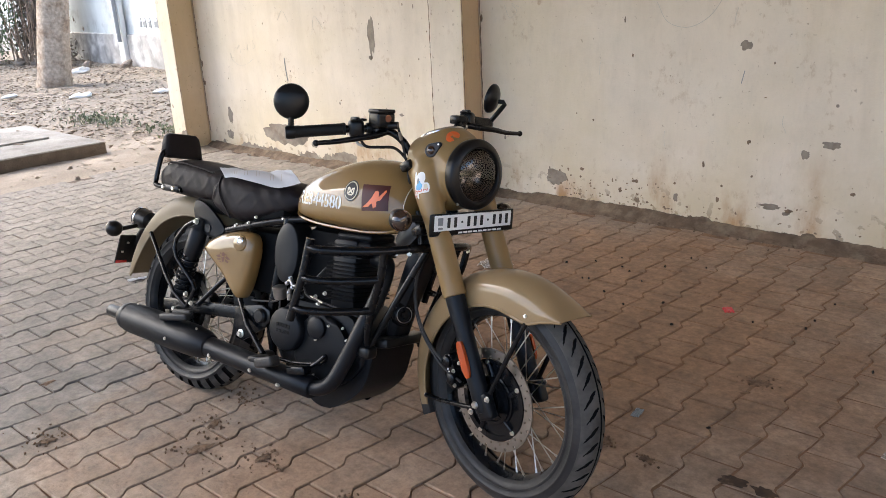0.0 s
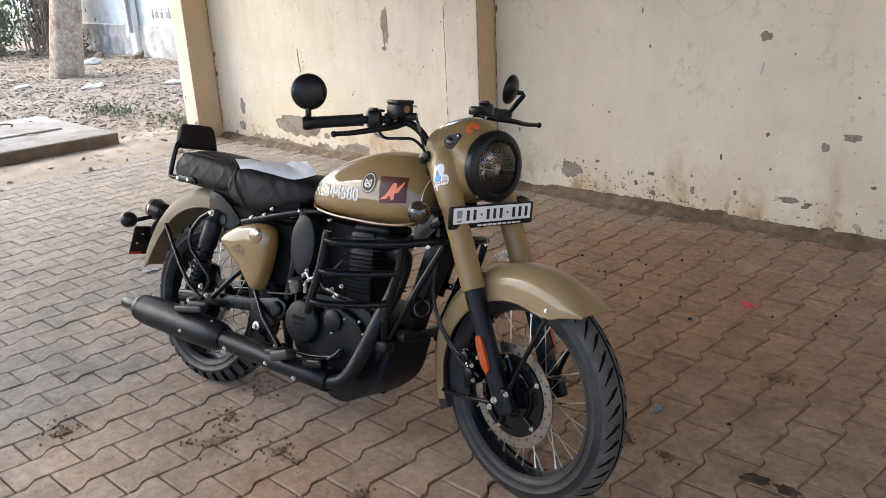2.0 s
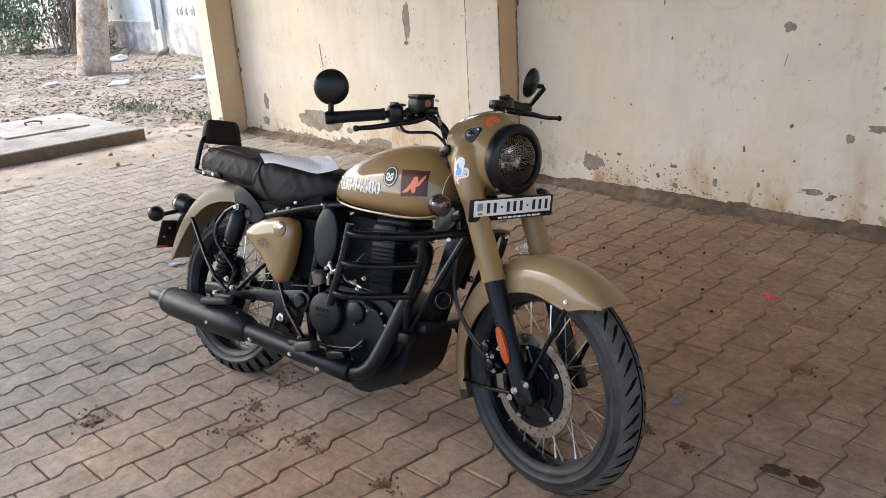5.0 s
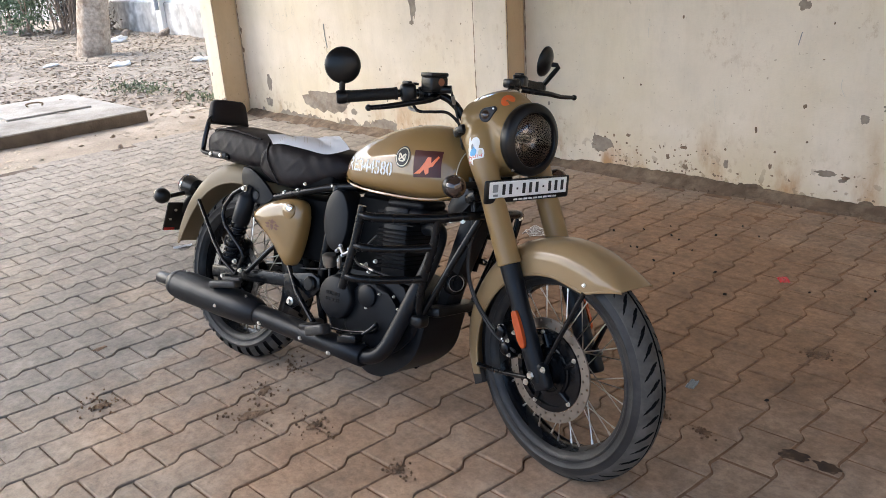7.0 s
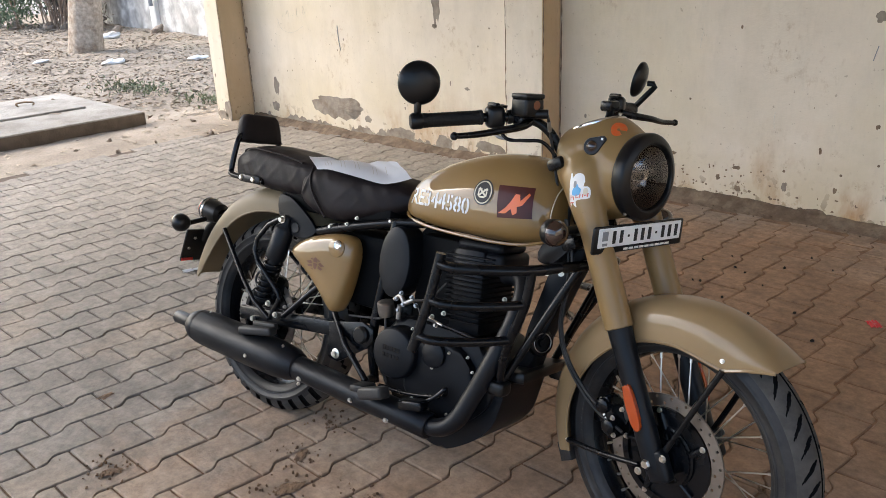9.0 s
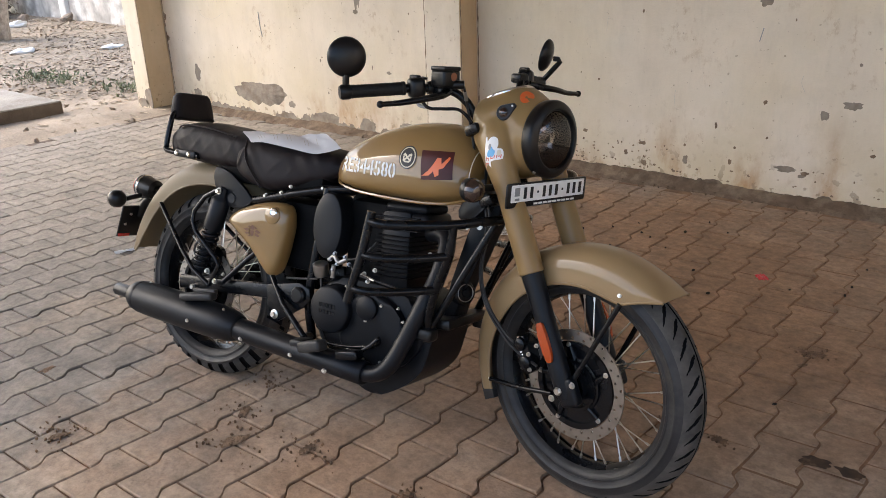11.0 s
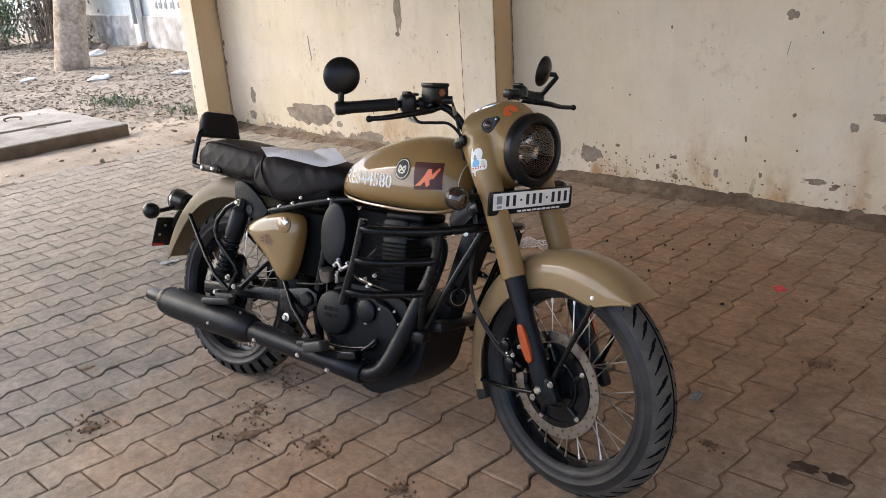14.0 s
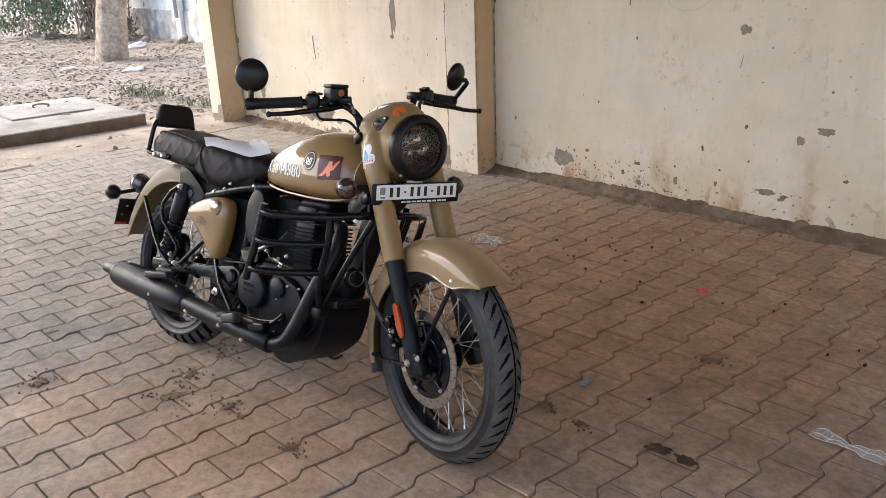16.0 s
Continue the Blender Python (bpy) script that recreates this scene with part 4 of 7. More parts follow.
# wheels
def tyre_mesh(c, R, half, groove, twist, seg):
    """Tyre with cut tread: groove(turns, across) gives the depth of cut; the mesh is sheared by twist(across) so that the cuts follow it."""
    prof = []
    steps = 30
    for k in range(steps + 1):
        v = -1 + 2 * k / steps
        prof.append((R - 0.030 * abs(v) ** 2.3, v * half * 0.93, v))
    side_r = [(R - 0.042, 0.99), (R - 0.046, 1.02), (R - 0.048, 1.065), (R - 0.051, 1.065), (R - 0.053, 1.025), (R - 0.067, 1.010), (R - 0.069, 1.055), (R - 0.073, 1.050), (R - 0.075, 0.985), (R - 0.080, 0.93), (R - 0.088, 0.80), (R - 0.092, 0.66)]
    full = [(r, -w * half, None) for r, w in side_r[::-1]] + prof + [(r, w * half, None) for r, w in side_r]
    vs, fs, deep, cut = [], [], [], []
    n = len(full)
    for i in range(seg):
        for r, y, v in full:
            d = groove(i / seg, v) if v is not None else 0.0
            a = 2 * math.pi * (i / seg - twist(abs(v) if v is not None else 1.0))
            deep.append(d)
            vs.append((c[0] + (r - d) * math.cos(a), y, c[2] + (r - d) * math.sin(a)))
    for i in range(seg):
        j = (i + 1) % seg
        for k in range(n - 1):
            fs.append((i * n + k, j * n + k, j * n + k + 1, i * n + k + 1))
            tread = full[k][2] is not None and full[k + 1][2] is not None
            cut.append(1 if max(deep[i * n + k], deep[j * n + k], deep[i * n + k + 1], deep[j * n + k + 1]) > 0.0045 else 2 if tread else 0)
    me = bpy.data.meshes.new("tyre")
    me.from_pydata(vs, [], fs)
    me.polygons.foreach_set("material_index", cut)
    bm = bmesh.new()
    bm.from_mesh(me)
    bpy.data.meshes.remove(me)
    return bm


def front_groove(a, v):
    """A thin centre channel and sickle-shaped cuts on both sides of it."""
    q = abs(v)
    if q < 0.04:
        return 0.005
    at = a * 44 + (0.5 if v > 0 else 0)
    ph = abs(at % 1.0 - 0.5)
    q0, q1 = (0.17, 0.74) if int(at) % 2 else (0.24, 0.84)
    if q0 < q < q1 and ph < 0.115 * math.sin(math.pi * ((q - q0) / (q1 - q0)) ** 0.8) ** 0.7:
        return 0.005
    return 0.0


def front_twist(q):
    return 1.35 * q ** 1.7 / 44


def rear_groove(a, v):
    q = abs(v)
    ph = (a * 34 + (0.5 if v > 0 else 0)) % 1.0
    if q > 0.42 and abs(ph - 0.5) < 0.15:
        return 0.011
    if 0.10 < q < 0.42 and abs(ph - 0.2) < 0.06:
        return 0.006
    return 0.0


def rear_twist(q):
    return -0.5 * q / 34


def drilled_disc(bm, c, y, r0, r1, rows, cells, hole, t=0.0045):
    """A brake disc with real holes."""
    dr = (r1 - r0) / rows
    for side in (-1, 1):
        for i in range(rows):
            for k in range(cells):
                a0, a1 = 2 * math.pi * k / cells, 2 * math.pi * (k + 1) / cells
                ra, rb = r0 + i * dr, r0 + (i + 1) * dr
                am, rm = (a0 + a1) / 2, (ra + rb) / 2
                outer = [(ra, a0), (ra, am), (ra, a1), (rm, a1), (rb, a1), (rb, am), (rb, a0), (rm, a0)]
                yo = y + side * t / 2

                def pt(r, a):
                    return Vector((c[0] + r * math.cos(a), yo, c[2] + r * math.sin(a)))
                ov = [bm.verts.new(pt(*p)) for p in outer]
                if (k + i) % 2:
                    bm.faces.new(ov)
                    continue
                cc = pt(rm, am)
                hv = [bm.verts.new(cc + (pt(*p) - cc).normalized() * hole) for p in outer]
                iv = [bm.verts.new(v.co - Vector((0, side * t / 2, 0))) for v in hv]
                for q in range(8):
                    w = (q + 1) % 8
                    bm.faces.new((ov[q], ov[w], hv[w], hv[q]))
                    bm.faces.new((hv[q], hv[w], iv[w], iv[q]))
    for rr in (r0, r1):
        lathe(bm, [(rr, y - t / 2), (rr, y + t / 2)], Matrix.Translation((c[0], 0, c[2])) @ ALONG_Y, cells * 2)
    bmesh.ops.remove_doubles(bm, verts=bm.verts[:], dist=1e-5)
    return bm


def wheel(name, c, R, half, rim_r, groove, twist, seg, disc_r, disc_y, hub_half, steer, label):
    m = Matrix.Translation((c[0], 0, c[2])) @ ALONG_Y
    bm = bmesh.new()
    h = hub_half
    lathe(bm, [(0.012, -h - 0.02), (0.03, -h - 0.02), (0.034, -h), (0.052, -h), (0.055, -h + 0.006), (0.05, -h + 0.012), (0.032, -h + 0.02), (0.03, 0), (0.032, h - 0.02), (0.05, h - 0.012), (0.055, h - 0.006), (0.052, h), (0.034, h), (0.03, h + 0.02), (0.012, h + 0.02)], m, 36)
    hub = bp(name, bm, BLACK, None, label, steer)
    bp("tyre", tyre_mesh(c, R, half, groove, twist, seg), [RUBBER, GROOVE_SHADE, TREAD], hub, "dusty black rubber tyre", steer, 50)
    bm = bmesh.new()
    lathe(bm, [(rim_r + 0.022, -half * 0.72), (rim_r + 0.020, -half * 0.66), (rim_r + 0.004, -half * 0.62), (rim_r - 0.004, -half * 0.4), (rim_r - 0.010, -half * 0.2), (rim_r - 0.012, 0), (rim_r - 0.010, half * 0.2), (rim_r - 0.004, half * 0.4), (rim_r + 0.004, half * 0.62), (rim_r + 0.020, half * 0.66), (rim_r + 0.022, half * 0.72), (rim_r + 0.026, half * 0.68), (rim_r + 0.016, half * 0.5), (rim_r + 0.004, 0), (rim_r + 0.016, -half * 0.5), (rim_r + 0.026, -half * 0.68)], m, 96, loop=True)
    bp("rim", bm, BLACK, hub, "black spoked-wheel rim", steer)
    bm = bmesh.new()
    drilled_disc(bm, c, disc_y, disc_r * 0.805, disc_r, 2, 46, 0.0040)
    bp("brake_disc", bm, STEEL, hub, "drilled steel brake disc", steer)
    for k in range(5):
        bm = bmesh.new()
        a = 2 * math.pi * k / 5 + 0.3
        p0 = Vector((c[0] + 0.045 * math.cos(a), disc_y + 0.004, c[2] + 0.045 * math.sin(a)))
        p1 = Vector((c[0] + disc_r * 0.73 * math.cos(a + 0.25), disc_y, c[2] + disc_r * 0.73 * math.sin(a + 0.25)))
        tube(bm, [p0, p1], 0.009, 8, [0.013, 0.008])
        bp("carrier_arm", bm, BLACK, hub, "", steer)
    bm = bmesh.new()
    lathe(bm, [(disc_r * 0.5, disc_y + 0.012), (disc_r * 0.5, disc_y - 0.003), (disc_r * 0.42, disc_y - 0.007), (disc_r * 0.28, disc_y - 0.007), (disc_r * 0.26, disc_y - 0.02), (0.0, disc_y - 0.02)], m, 36)
    bp("disc_carrier", bm, BLACK, hub, "black brake disc carrier", steer)
    bm = bmesh.new()
    lathe(bm, [(disc_r * 0.69, disc_y - 0.002), (disc_r * 0.69, disc_y - 0.005), (disc_r * 0.79, disc_y - 0.005), (disc_r * 0.79, disc_y - 0.001)], m, 44)
    bp("sensor_ring", bm, BLACK, hub, "black toothed sensor ring", steer)
    bm = bmesh.new()
    lathe(bm, [(disc_r * 0.22, disc_y + 0.002), (disc_r * 0.78, disc_y + 0.002), (disc_r * 0.78, disc_y + 0.006), (disc_r * 0.22, disc_y + 0.006)], m, 44)
    bp("backing_ring", bm, BLACK, hub, "", steer)
    bm = bmesh.new()
    teeth = [(disc_r * (0.47 if k % 4 < 2 else 0.455), 2 * math.pi * k / 160) for k in range(160)]
    loft(bm, [[m @ Vector((r * f * math.cos(a), r * f * math.sin(a), y)) for r, a in teeth] for f, y in ((0.86, disc_y - 0.006), (1.0, disc_y - 0.006), (1.0, disc_y - 0.011), (0.86, disc_y - 0.011))], cap=False)
    bp("sensor_ring", bm, BLACK, hub, "toothed wheel-speed ring", steer)
    bm = bmesh.new()
    for k in range(5):
        a = 2 * math.pi * k / 5 + 0.55
        bolt(bm, (c[0] + disc_r * 0.73 * math.cos(a), disc_y - 0.006, c[2] + disc_r * 0.73 * math.sin(a)), (0, -1, 0), 0.0062, 0.005)
    bp("disc_bolt", bm, ZINC, hub, "bright disc bolt", steer)
    # spokes: one mesh, each its own object
    L = 1.0
    bm = bmesh.new()
    tube(bm, [(0, 0, 0), (0, 0, 0.94)], 0.0019, 6)
    tube(bm, [(0, 0, 0.93), (0, 0, 1.0)], 0.0034, 6)
    base = bp("spoke", bm, ZINC, hub, "bright steel spoke")
    n = 36
    for k in range(n):
        side = -1 if k % 2 else 1
        a = 2 * math.pi * k / n
        lean = 0.62 if (k // 2) % 2 else -0.62
        p0 = Vector((c[0] + 0.050 * math.cos(a + lean), side * h * 0.92, c[2] + 0.050 * math.sin(a + lean)))
        p1 = Vector((c[0] + (rim_r - 0.010) * math.cos(a), side * 0.006, c[2] + (rim_r - 0.010) * math.sin(a)))
        d = p1 - p0
        mm = Matrix.Translation(p0) @ d.to_track_quat("Z", "Y").to_matrix().to_4x4() @ Matrix.Diagonal((1, 1, d.length, 1))
        ob = base if k == 0 else new("spoke", base.data)
        ob.parent = hub
        ob["label"] = "bright steel spoke"
        ob.matrix_basis = (MS @ mm) if steer else mm
    return hub


FC, RC = (1.39, 0, 0.33), (0.0, 0, 0.325)
front_wheel = wheel("front_wheel", FC, 0.331, 0.050, 0.242, front_groove, front_twist, 792, 0.150, -0.064, 0.036, True, "front wire-spoked wheel")
rear_wheel = wheel("rear_wheel", RC, 0.325, 0.060, 0.230, rear_groove, rear_twist, 680, 0.135, -0.075, 0.042, False, "rear wire-spoked wheel")


# mudguards
def mudguard(name, c, sect, angles, steer, label, material=SAND, thick=0.003):
    """sect(a) gives (crown radius, edge radius, half width) at an angle."""
    bm = bmesh.new()
    rows = []
    for i in range(61):
        a = radians(angles[0] + (angles[1] - angles[0]) * i / 60)
        rc, re, w = sect(math.degrees(a))
        row = []
        for k in range(25):
            u = -1 + 2 * k / 24
            ang = u * math.pi / 2
            y = w * math.copysign(abs(math.sin(ang)) ** 0.8, u)
            r = re + (rc - re) * max(0.0, math.cos(ang)) ** 0.62
            row.append((c[0] + r * math.cos(a), y, c[2] + r * math.sin(a)))
        rows.append(row)
    sheet(bm, rows)
    edges = [[r[0] for r in rows], [r[-1] for r in rows]]
    thicken(bm, thick)
    ob = bp(name, bm, material, None, label, steer, 50)
    bm = bmesh.new()
    for e in edges:
        tube(bm, e, 0.0038, 6)
    bp("rolled_edge", bm, material, ob, "", steer)
    return ob


def front_section(a):
    rc = curve1([46, 60, 100, 150, 175, 195, 210], [0.362, 0.370, 0.368, 0.366, 0.362, 0.354, 0.350], a)
    dep = curve1([51, 58, 66, 90, 150, 185, 202, 210], [0.006, 0.052, 0.092, 0.096, 0.088, 0.070, 0.060, 0.050], a)
    return rc, rc - dep, curve1([46, 60, 100, 160, 200, 210], [0.052, 0.074, 0.080, 0.080, 0.078, 0.074], a)


def rear_section(a):
    rc = curve1([50, 90, 115, 140, 160, 178], [0.412, 0.426, 0.430, 0.420, 0.418, 0.428], a)
    dep = curve1([50, 90, 115, 150, 166, 174], [0.055, 0.076, 0.082, 0.074, 0.052, 0.020], a)
    return rc, rc - dep, curve1([50, 120, 160, 174], [0.088, 0.090, 0.080, 0.060], a)


fender = mudguard("front_mudguard", FC, front_section, (51, 200), True, "deep desert-sand front mudguard", GUARD)
mudguard("rear_mudguard", RC, rear_section, (58, 172), False, "desert-sand rear mudguard, greyed by a painted sky sheen", FENDER)
bm = bmesh.new()
bolt(bm, (1.507, -0.0795, 0.606), (0.1, -1, 0.3), 0.0045, 0.004)
bolt(bm, (1.108, -0.078, 0.262), (0, -1, 0), 0.004)
bp("bolt", bm, ZINC, fender, "", True)
for s in (-1, 1):
    tubes("mudguard_stay", [[(1.512, s * 0.082, 0.585), (1.46, s * 0.094, 0.47), (1.405, s * 0.100, 0.352)], [(1.115, s * 0.082, 0.262), (1.23, s * 0.098, 0.280), (1.350, s * 0.108, 0.305)]], 0.0070, BLACK, fender, "black mudguard stay", True)
bm = bmesh.new()
prism(bm, [(1.060, 0.226), (1.098, 0.240), (1.114, 0.196), (1.080, 0.178)], -0.062, 0.062, 0.004)
bp("mud_flap", bm, RUBBER, fender, "black rubber flap", True)

# fork
fork = tubes("fork", [[(1.03, 0, 0.985), (1.135, 0, 0.77)]], 0.024, BLACK, None, "telescopic fork with sand-coloured upper covers", True)
FD = Vector((-0.42, 0, 0.9075)).normalized()
for s in (-1, 1):
    foot = Vector((1.390, s * 0.106, 0.325))
    step, top = foot + FD * 0.315, foot + FD * 0.58
    bm = bmesh.new()
    lathe(bm, [(0.030, 0), (0.034, 0.002), (0.034, 0.02), (0.0335, 0.28), (0.030, 0.283), (0, 0.283)], place(step, FD), 28)
    bp("fork_cover", bm, SATIN, fork, "desert-sand upper fork cover", True)
    bm = bmesh.new()
    lathe(bm, [(0.0, -0.025), (0.022, -0.02), (0.026, 0.0), (0.027, 0.06), (0.0265, 0.2), (0.029, 0.30), (0.029, 0.325), (0, 0.325)], place(foot, FD), 28)
    box(bm, (0.055, 0.034, 0.075), Matrix.Translation(foot) @ pose(0.012, 0, 0.0, 0, -25, 0), 0.010, 3)
    bp("fork_slider", bm, MATTE, fork, "black fork slider", True)
    bm = bmesh.new()
    prism(bm, rounded([(-0.011, -0.045), (0.011, -0.045), (0.012, 0.04), (0.0, 0.05), (-0.012, 0.04)], 4), -0.005, 0.005, 0.002)
    bm.transform(Matrix.Translation(foot + FD * 0.138 + Vector((0.004, s * 0.031, 0))) @ pose(0, 0, 0, 0, -25, 0))
    bp("reflector", bm, ORANGE, fork, "orange side reflector", True)
    bm = bmesh.new()
    lathe(bm, [(0, 0.016), (0.009, 0.016), (0.012, 0.011), (0.012, 0.0), (0.018, 0.0), (0.018, -0.004), (0, -0.004)], place((1.385, s * 0.122, 0.329), (0, s, 0)), 6 if s < 0 else 16)
    bolt(bm, (1.362, s * 0.126, 0.300), (0, s, 0), 0.008)
    bolt(bm, (1.418, s * 0.120, 0.352), (0, s, 0), 0.008)
    bp("axle_nut", bm, ZINC, fork, "bright axle nut and bolts", True)
bm = bmesh.new()
box(bm, (0.05, 0.26, 0.03), pose(1.10, 0, 0.78, 0, -25), 0.01, 2)
box(bm, (0.05, 0.24, 0.03), pose(1.025, 0, 0.965, 0, -25), 0.01, 2)
bp("yoke", bm, BLACK, fork, "", True)
# brake caliper
bm = bmesh.new()
prism(bm, rounded([(1.212, 0.412), (1.238, 0.432), (1.262, 0.396), (1.276, 0.350), (1.258, 0.326), (1.236, 0.350), (1.220, 0.380)], 4), -0.104, -0.055, 0.008)
for px, pz in ((1.232, 0.408), (1.254, 0.362)):
    lathe(bm, [(0.019, 0.0), (0.018, 0.010), (0.013, 0.014), (0.0, 0.014)], place((px, -0.102, pz), (0, -1, 0)), 20)
bm2 = bp("brake_caliper", bm, BLACK, fork, "black brake caliper", True)
bm = bmesh.new()
for k in range(5):
    box(bm, (0.0045, 0.0015, 0.0065), pose(1.233 + k * 0.0040, -0.1050, 0.393 - k * 0.0070, 0, 58, 0))
bp("mark_bar", bm, WHITE, bm2, "white mark as a plain bar", True)
bm = bmesh.new()
for p in ((1.224, -0.104, 0.420), (1.264, -0.108, 0.388), (1.270, -0.106, 0.345), (1.290, -0.11, 0.42)):
    bolt(bm, p, (0, -1, 0), 0.0055)
bp("bolt", bm, ZINC, bm2, "", True)
tubes("brake_hose", [[(1.06, -0.09, 0.83), (1.10, -0.105, 0.72), (1.085, -0.11, 0.58), (1.115, -0.11, 0.49), (1.19, -0.11, 0.42), (1.235, -0.105, 0.40)], [(1.05, -0.085, 0.83), (1.085, -0.10, 0.70), (1.075, -0.105, 0.57), (1.11, -0.105, 0.475), (1.20, -0.105, 0.395), (1.29, -0.10, 0.36)]], 0.0042, RUBBER, fork, "black brake hose and sensor lead", True, 8)

# headlamp nacelle
def ellipse_ring(c, ax, rx, ry, n=36, sq=2.0):
    """A ring round c in the plane square to ax: rx across, ry up."""
    m = place(c, ax)
    side = Vector((0, 1, 0))
    up = Vector(ax).normalized().cross(side).normalized()
    if up.z < 0:
        up = -up
    out = []
    for k in range(n):
        a = 2 * math.pi * k / n
        ca, sa = math.cos(a), math.sin(a)
        f = (abs(ca) ** sq + abs(sa) ** sq) ** (-1 / sq)
        out.append(Vector(c) + side * rx * ca * f + up * ry * sa * f)
    return out


bm = bmesh.new()
rings = []
for x, zc, rx, rz, sq in ((0.988, 0.992, 0.040, 0.036, 2.4), (0.997, 0.990, 0.080, 0.050, 2.6), (1.02, 0.974, 0.104, 0.082, 2.7), (1.05, 0.958, 0.108, 0.108, 2.7), (1.085, 0.958, 0.105, 0.122, 2.6), (1.118, 0.960, 0.100, 0.127, 2.4), (1.145, 0.959, 0.099, 0.117, 2.2), (1.172, 0.953, 0.100, 0.106, 2.05), (1.198, 0.951, 0.100, 0.101, 2.0)):
    rings.append(ellipse_ring((x, 0, zc), (1, 0, 0.05), rx, rz, 40, sq))
loft(bm, rings)
FF = Vector((math.cos(RAKE), 0, math.sin(RAKE)))
for s in (-1, 1):
    rings = []
    for d, y, ry, rf, fwd in ((0.515, 0.105, 0.0335, 0.0335, 0.0), (0.545, 0.105, 0.0348, 0.035, 0.0), (0.58, 0.104, 0.036, 0.040, -0.002), (0.62, 0.101, 0.038, 0.047, -0.004), (0.66, 0.095, 0.040, 0.055, -0.006), (0.70, 0.086, 0.040, 0.060, -0.008), (0.735, 0.074, 0.034, 0.050, -0.010), (0.755, 0.064, 0.02, 0.03, -0.010)):
        c = Vector((1.390, s * y, 0.325)) + FD * d + FF * fwd
        rings.append([c + Vector((0, ry * math.cos(a), 0)) + FF * rf * math.sin(a) for a in (2 * math.pi * k / 32 for k in range(32))])
    loft(bm, rings)
HA = Vector((1, 0, 0.02)).normalized()
HM = place((1.196, 0, 0.951), HA)


def blended(bm, voxel, rounds):
    """Melts overlapping closed shapes into one smooth body."""
    me = bpy.data.meshes.new("body")
    bmesh.ops.recalc_face_normals(bm, faces=bm.faces)
    bm.to_mesh(me)
    bm.free()
    ob = new("body", me)
    rm = ob.modifiers.new("join", "REMESH")
    rm.mode, rm.voxel_size = "VOXEL", voxel
    sm = ob.modifiers.new("soften", "SMOOTH")
    sm.factor, sm.iterations = 0.5, rounds
    done = bpy.data.meshes.new_from_object(ob.evaluated_get(bpy.context.evaluated_depsgraph_get()))
    bpy.data.objects.remove(ob)
    bpy.data.meshes.remove(me)
    out = bmesh.new()
    out.from_mesh(done)
    bpy.data.meshes.remove(done)
    return out


bm = blended(bm, 0.0042, 18)
inward = HM.inverted()
front = [f for f in bm.faces if (inward @ f.calc_center_median()).z > -0.030 and (inward @ f.calc_center_median()).xy.length < 0.086]
bmesh.ops.delete(bm, geom=front, context="FACES")
NAC = BVHTree.FromBMesh(bm)
nacelle = bp("headlamp_nacelle", bm, SATIN, None, "desert-sand headlamp casquette blending into the fork covers", True, 60)
bm = bmesh.new()
lathe(bm, [(0.096, -0.012), (0.1025, -0.002), (0.1035, 0.006), (0.1040, 0.018), (0.1020, 0.0235), (0.098, 0.0265), (0.084, 0.0330), (0.0800, 0.0335), (0.0775, 0.031), (0.0762, 0.026), (0.076, 0.016)], HM, 64)
lamp_rim = bp("headlamp_rim", bm, PLASTIC, nacelle, "broad black headlamp rim", True, 60)
bm = bmesh.new()
lathe(bm, [(0.0762, 0.024), (0.072, 0.010), (0.064, -0.004), (0.055, -0.017), (0.043, -0.028), (0.028, -0.037), (0.012, -0.041), (0, -0.041)], HM, 22)
rnd = random.Random(12)
for v in bm.verts:
    v.co += HA * rnd.uniform(-0.006, 0.006) * (0.3 if (v.co - HM.translation).length > 0.068 else 1)
bp("reflector_bowl", bm, FACET, lamp_rim, "chromed reflector bowl", True, 4)
bm = bmesh.new()
lathe(bm, [(0.0, -0.045), (0.011, -0.04), (0.012, -0.005), (0.009, 0.004), (0, 0.006)], HM, 16)
bp("bulb", bm, PLASTIC, lamp_rim, "dark bulb cap", True)
bm = bmesh.new()
lathe(bm, [(0.0762, 0.026), (0.066, 0.033), (0.045, 0.039), (0.02, 0.042), (0, 0.0425)], HM, 48)
lens = bp("headlamp_lens", bm, GLASS, lamp_rim, "clear domed glass lens", True)
lens.visible_shadow = False
bm = bmesh.new()
bolt(bm, HM @ Vector((-0.065, -0.083, 0.012)), (0.2, -0.9, -0.4), 0.004)
bp("bolt", bm, ZINC, lamp_rim, "", True)
